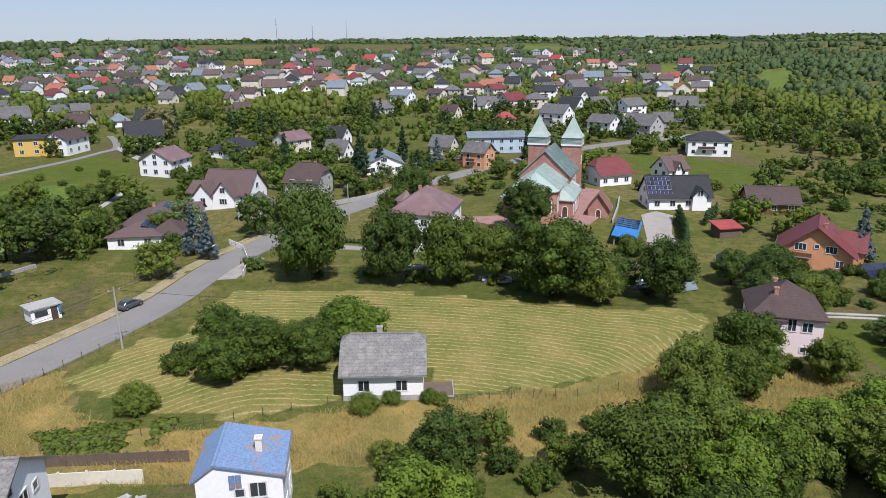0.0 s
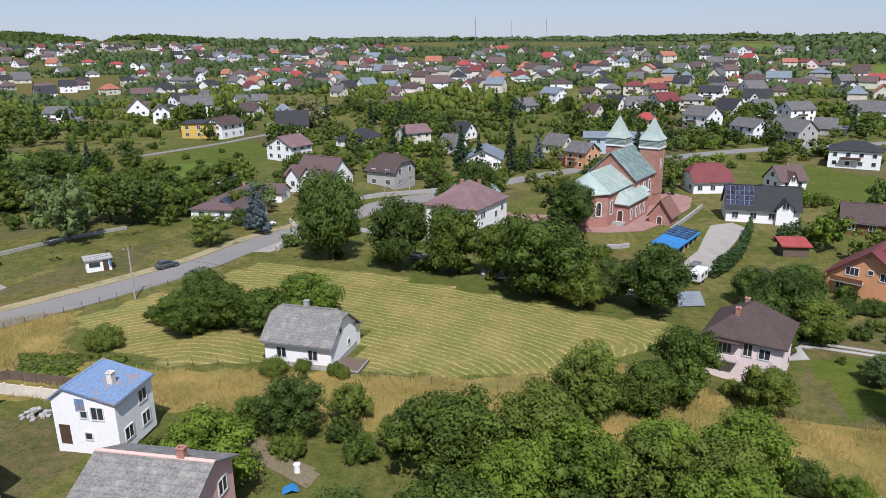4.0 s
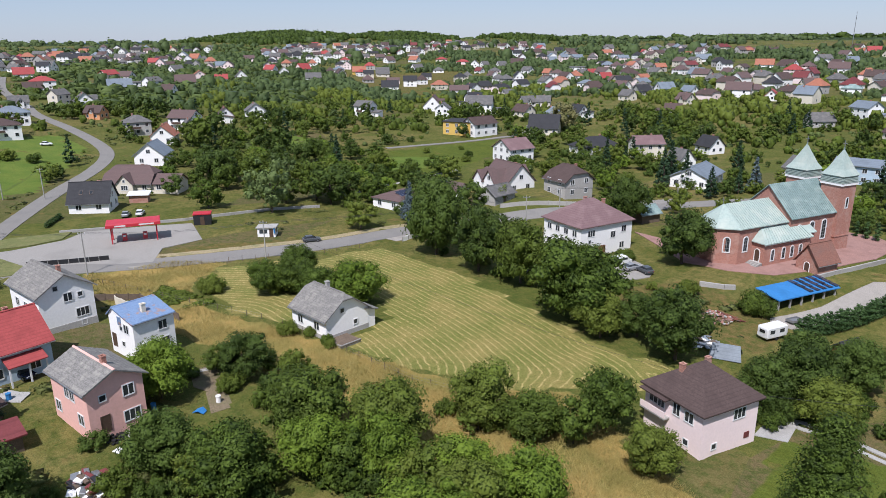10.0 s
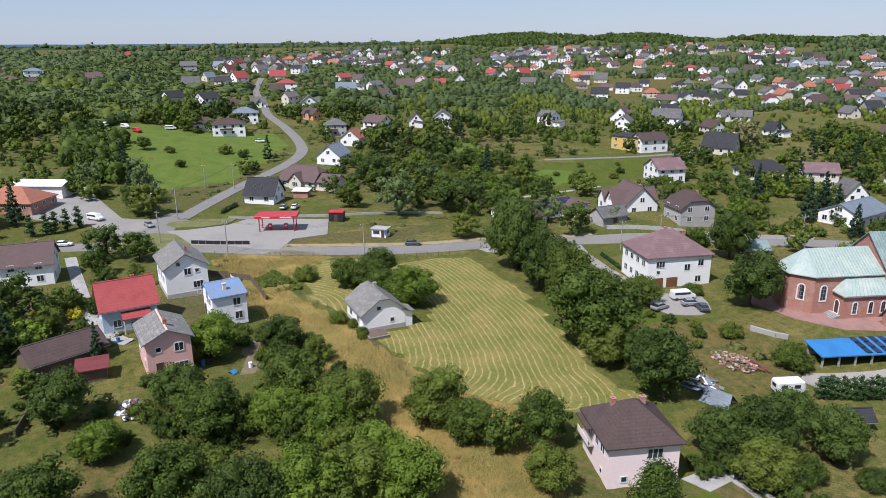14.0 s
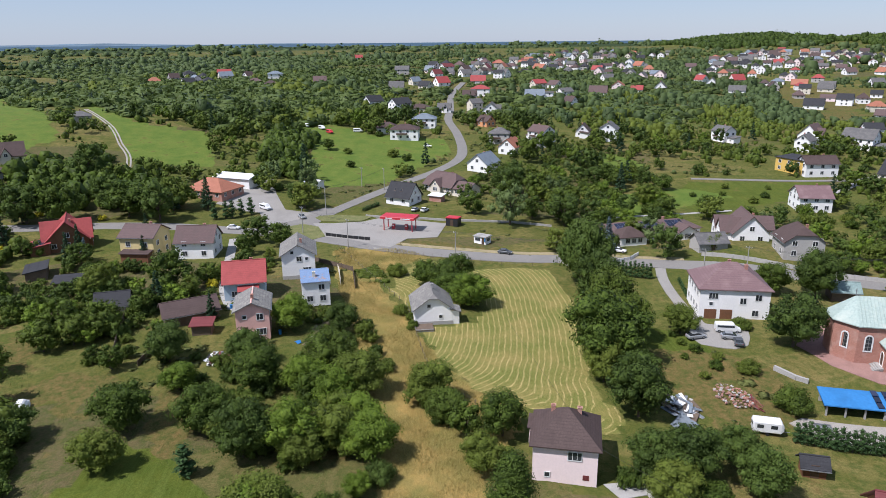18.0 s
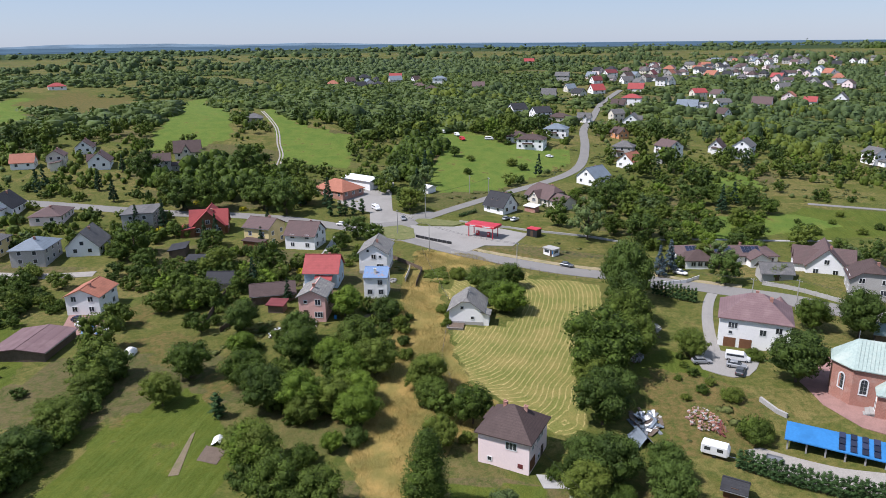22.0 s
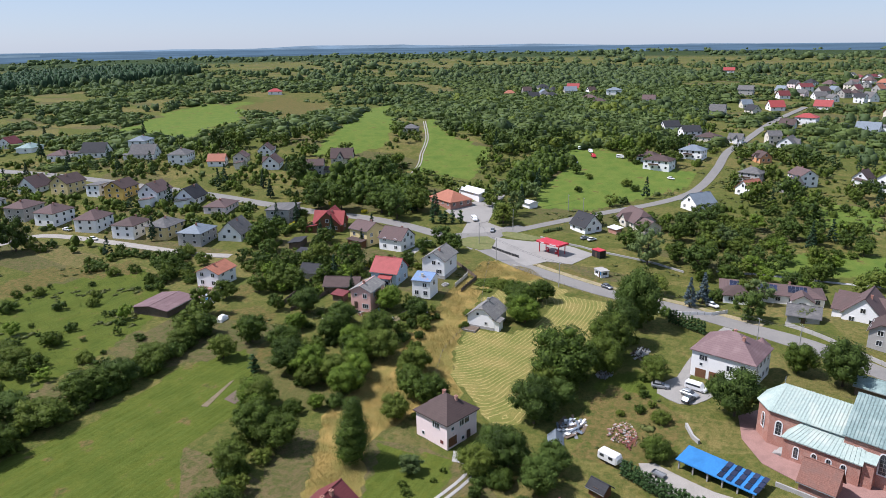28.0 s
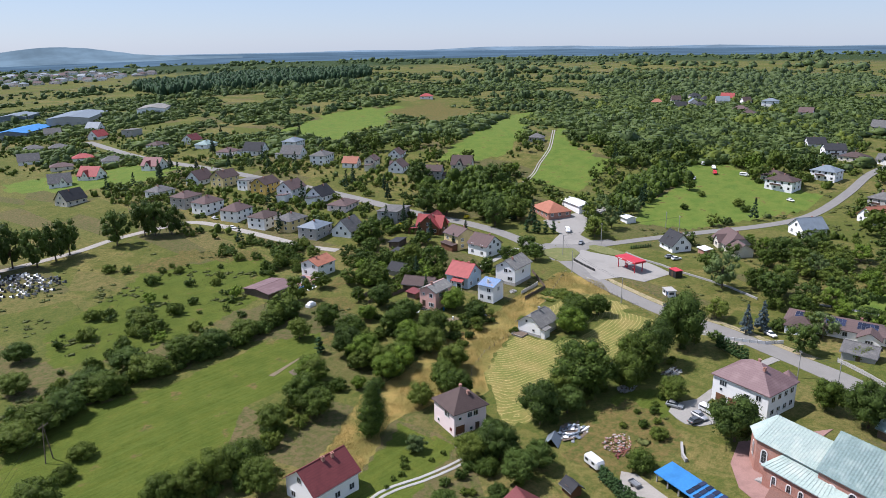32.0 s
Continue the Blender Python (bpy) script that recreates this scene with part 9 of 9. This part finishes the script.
tree("olive", -118, 292, 7.0, "mid")
tree("willow", -112, 133, 5.2, "mid")
tree("willow", -124.5, 41.0, 5.0, "mid", 1.25)
tree("willow", 65.3, 94.8, 2.6, "near", 0.8, "small drooping pale green willow on the lawn")
tree("thuja", 48.1, 38.1, 1.9, "near", 0.62, "dense rounded dark thuja")
for x, y, r in ((-10.4, 54.2, 1.7), (-7.3, 53.6, 1.6), (-11.4, 50.9, 1.4), (-8.8, 50.4, 1.9), (-12.6, 48.2, 1.1), (-5.2, 51.6, 1.3), (72, 97.5, 1.3), (74.5, 99.2, 1.0), (77, 99, 0.8), (70.5, 95.8, 1.2), (80, 100.2, 0.7), (62, 100.5, 0.9), (66, 100.2, 0.8)):
    tree("bush", x, y, r, "mid")

# ---- shrubs and fruit trees in the near gardens ----
def orchard(polys, n, lo, hi, seed, lod="mid", kinds=("bush", "dark_bush", "dark_bush", "bush", "bright", "broad", "dark")):
    g = np.random.default_rng(seed)
    px, py = np.array([q for P in polys for q in P]).T
    x, y = g.uniform(px.min(), px.max(), n * 6), g.uniform(py.min(), py.max(), n * 6)
    k = any_in(polys, x, y) & off(BUILT, x, y, 6.5) & off(ROADS, x, y, 5.5) & ~any_in(CLEAR, x, y) & (patchy(x, y, 24, seed) > -0.25)
    for u, v in list(zip(x[k], y[k]))[:n]:
        r = lo + (hi - lo) * g.random() ** 1.5
        kind = kinds[g.integers(len(kinds))]
        tree(kind, u, v, r * (1.3 if kind in ("broad", "bright") else 1), lod, g.uniform(0.85, 1.15))


orchard([[(-62, -60), (-20, -34), (-6, -6), (-10, 30), (-44, 34), (-48, 0), (-64, -30)]], 110, 1.2, 3.4, 61)
orchard([[(-10, 18), (14, 20), (24, 34), (14, 44), (-4, 34)], [(-30, -20), (-12, -16), (4, 6), (-8, 16), (-30, 10)]], 60, 1.1, 2.8, 65)
orchard([[(60, -60), (100, -40), (120, -10), (60, 0), (20, -12), (4, -50), (20, -90)]], 36, 1.0, 2.6, 62)
orchard([[(-140, 60), (-100, 96), (-86, 130), (-110, 200), (-150, 230), (-170, 150)]], 60, 1.3, 3.2, 63)
orchard([[(-60, 205), (20, 205), (60, 240), (60, 290), (-60, 290)], [(66, 180), (66, 150), (90, 130), (120, 160), (100, 196)]], 75, 1.0, 3.0, 64)

WEEDS = [[(10, -110), (95, -110), (130, 10), (60, 5), (20, -8), (-4, -60)], [(-60, 100), (-50, 128), (-66, 140), (-82, 118), (-78, 100)], [(-62, 40), (-62, 60), (-20, 58), (0, 50), (30, 40), (20, 10), (-40, 20)],
         [(12, 118), (46, 122), (44, 138), (20, 142)], [(-166, -80), (-130, 40), (-100, 100), (-150, 230), (-260, 200), (-250, 0)]]
g = np.random.default_rng(77)
wx, wy = g.uniform(-260, 130, 11000), g.uniform(-110, 230, 11000)
k = any_in(WEEDS, wx, wy) & ~any_in(LAWN + FIELD, wx, wy) & off(ROADS, wx, wy, 4.5) & off(BUILT, wx, wy, 6.0) & (patchy(wx, wy, 18, 5.0) > np.where((wx > -4) & (wy < 5), 0.22, 0.0))
lumps("weeds", wx[k], wy[k], g.uniform(0.5, 1.7, k.sum()), g.uniform(0.10, 0.20, k.sum()), 0.30, M["herb"], "clumps of tall weeds and brambles in the rough grass", 78, 16, 1)
nx_, ny_ = g.uniform(-75, -22, 5200), g.uniform(48, 80, 5200)
k = any_in(NETTLES, nx_, ny_) & (patchy(nx_, ny_, 5, 4.0) > -0.15)
lumps("nettles", nx_[k], ny_[k], g.uniform(0.4, 0.9, k.sum()), g.uniform(0.3, 0.5, k.sum()), 0.3, M["leaf"], "bed of dark green nettles in the tall grass", 79, 22, 1)
tree_mass("garden_shrubs", CROWD, "garden shrubs and fruit trees beyond counting", "mass")

# ---- long dry grass ----
def tufts(name, polys, n, lo, hi, mat, label, seed):
    g = np.random.default_rng(seed)
    px, py = np.array([q for P in polys for q in P]).T
    x, y = g.uniform(px.min(), px.max(), n), g.uniform(py.min(), py.max(), n)
    k = any_in(polys, x, y) & ~any_in(NETTLES, x, y) & (patchy(x, y, 7, seed) > g.uniform(-0.5, 0.25, n))
    x, y = x[k], y[k]
    n = len(x)
    a, hh, w = g.uniform(0, 6.283, n), g.uniform(lo, hi, n), g.uniform(0.010, 0.030, n)
    lean = g.normal(0, 0.55, (n, 2)) * hh[:, None]
    z = land(x, y) - 0.05
    c, s = np.cos(a) * w, np.sin(a) * w
    V = np.stack([np.stack([x - c, y - s, z], -1), np.stack([x + c, y + s, z], -1), np.stack([x + c * 0.5 + lean[:, 0], y + s * 0.5 + lean[:, 1], z + hh], -1), np.stack([x - c * 0.5 + lean[:, 0], y - s * 0.5 + lean[:, 1], z + hh], -1)], 1)
    tagged(new(name, quads(name, V.reshape(-1, 3), np.arange(4 * n).reshape(-1, 4), mat)), label, "grass", kind="stuff")


tufts("tall_grass", TALL, 520000, 0.2, 0.75, M["straw"], "tall golden dry grass standing in a strip", 51)
tufts("meadow_grass", [[(-60, -10), (-62, 60), (40, 66), (60, 60), (40, 24), (20, -8)]], 60000, 0.15, 0.45, M["grass"], "rough green grass among the orchard trees", 52)
tufts("meadow_grass", [[(-60, 98), (-52, 128), (-70, 142), (-98, 126), (-84, 100)], [(-4, -66), (20, -95), (56, -92), (96, -44), (104, -12), (60, -6), (20, -20)]], 150000, 0.25, 0.8, M["grass"], "wild green and tan meadow grass", 53)
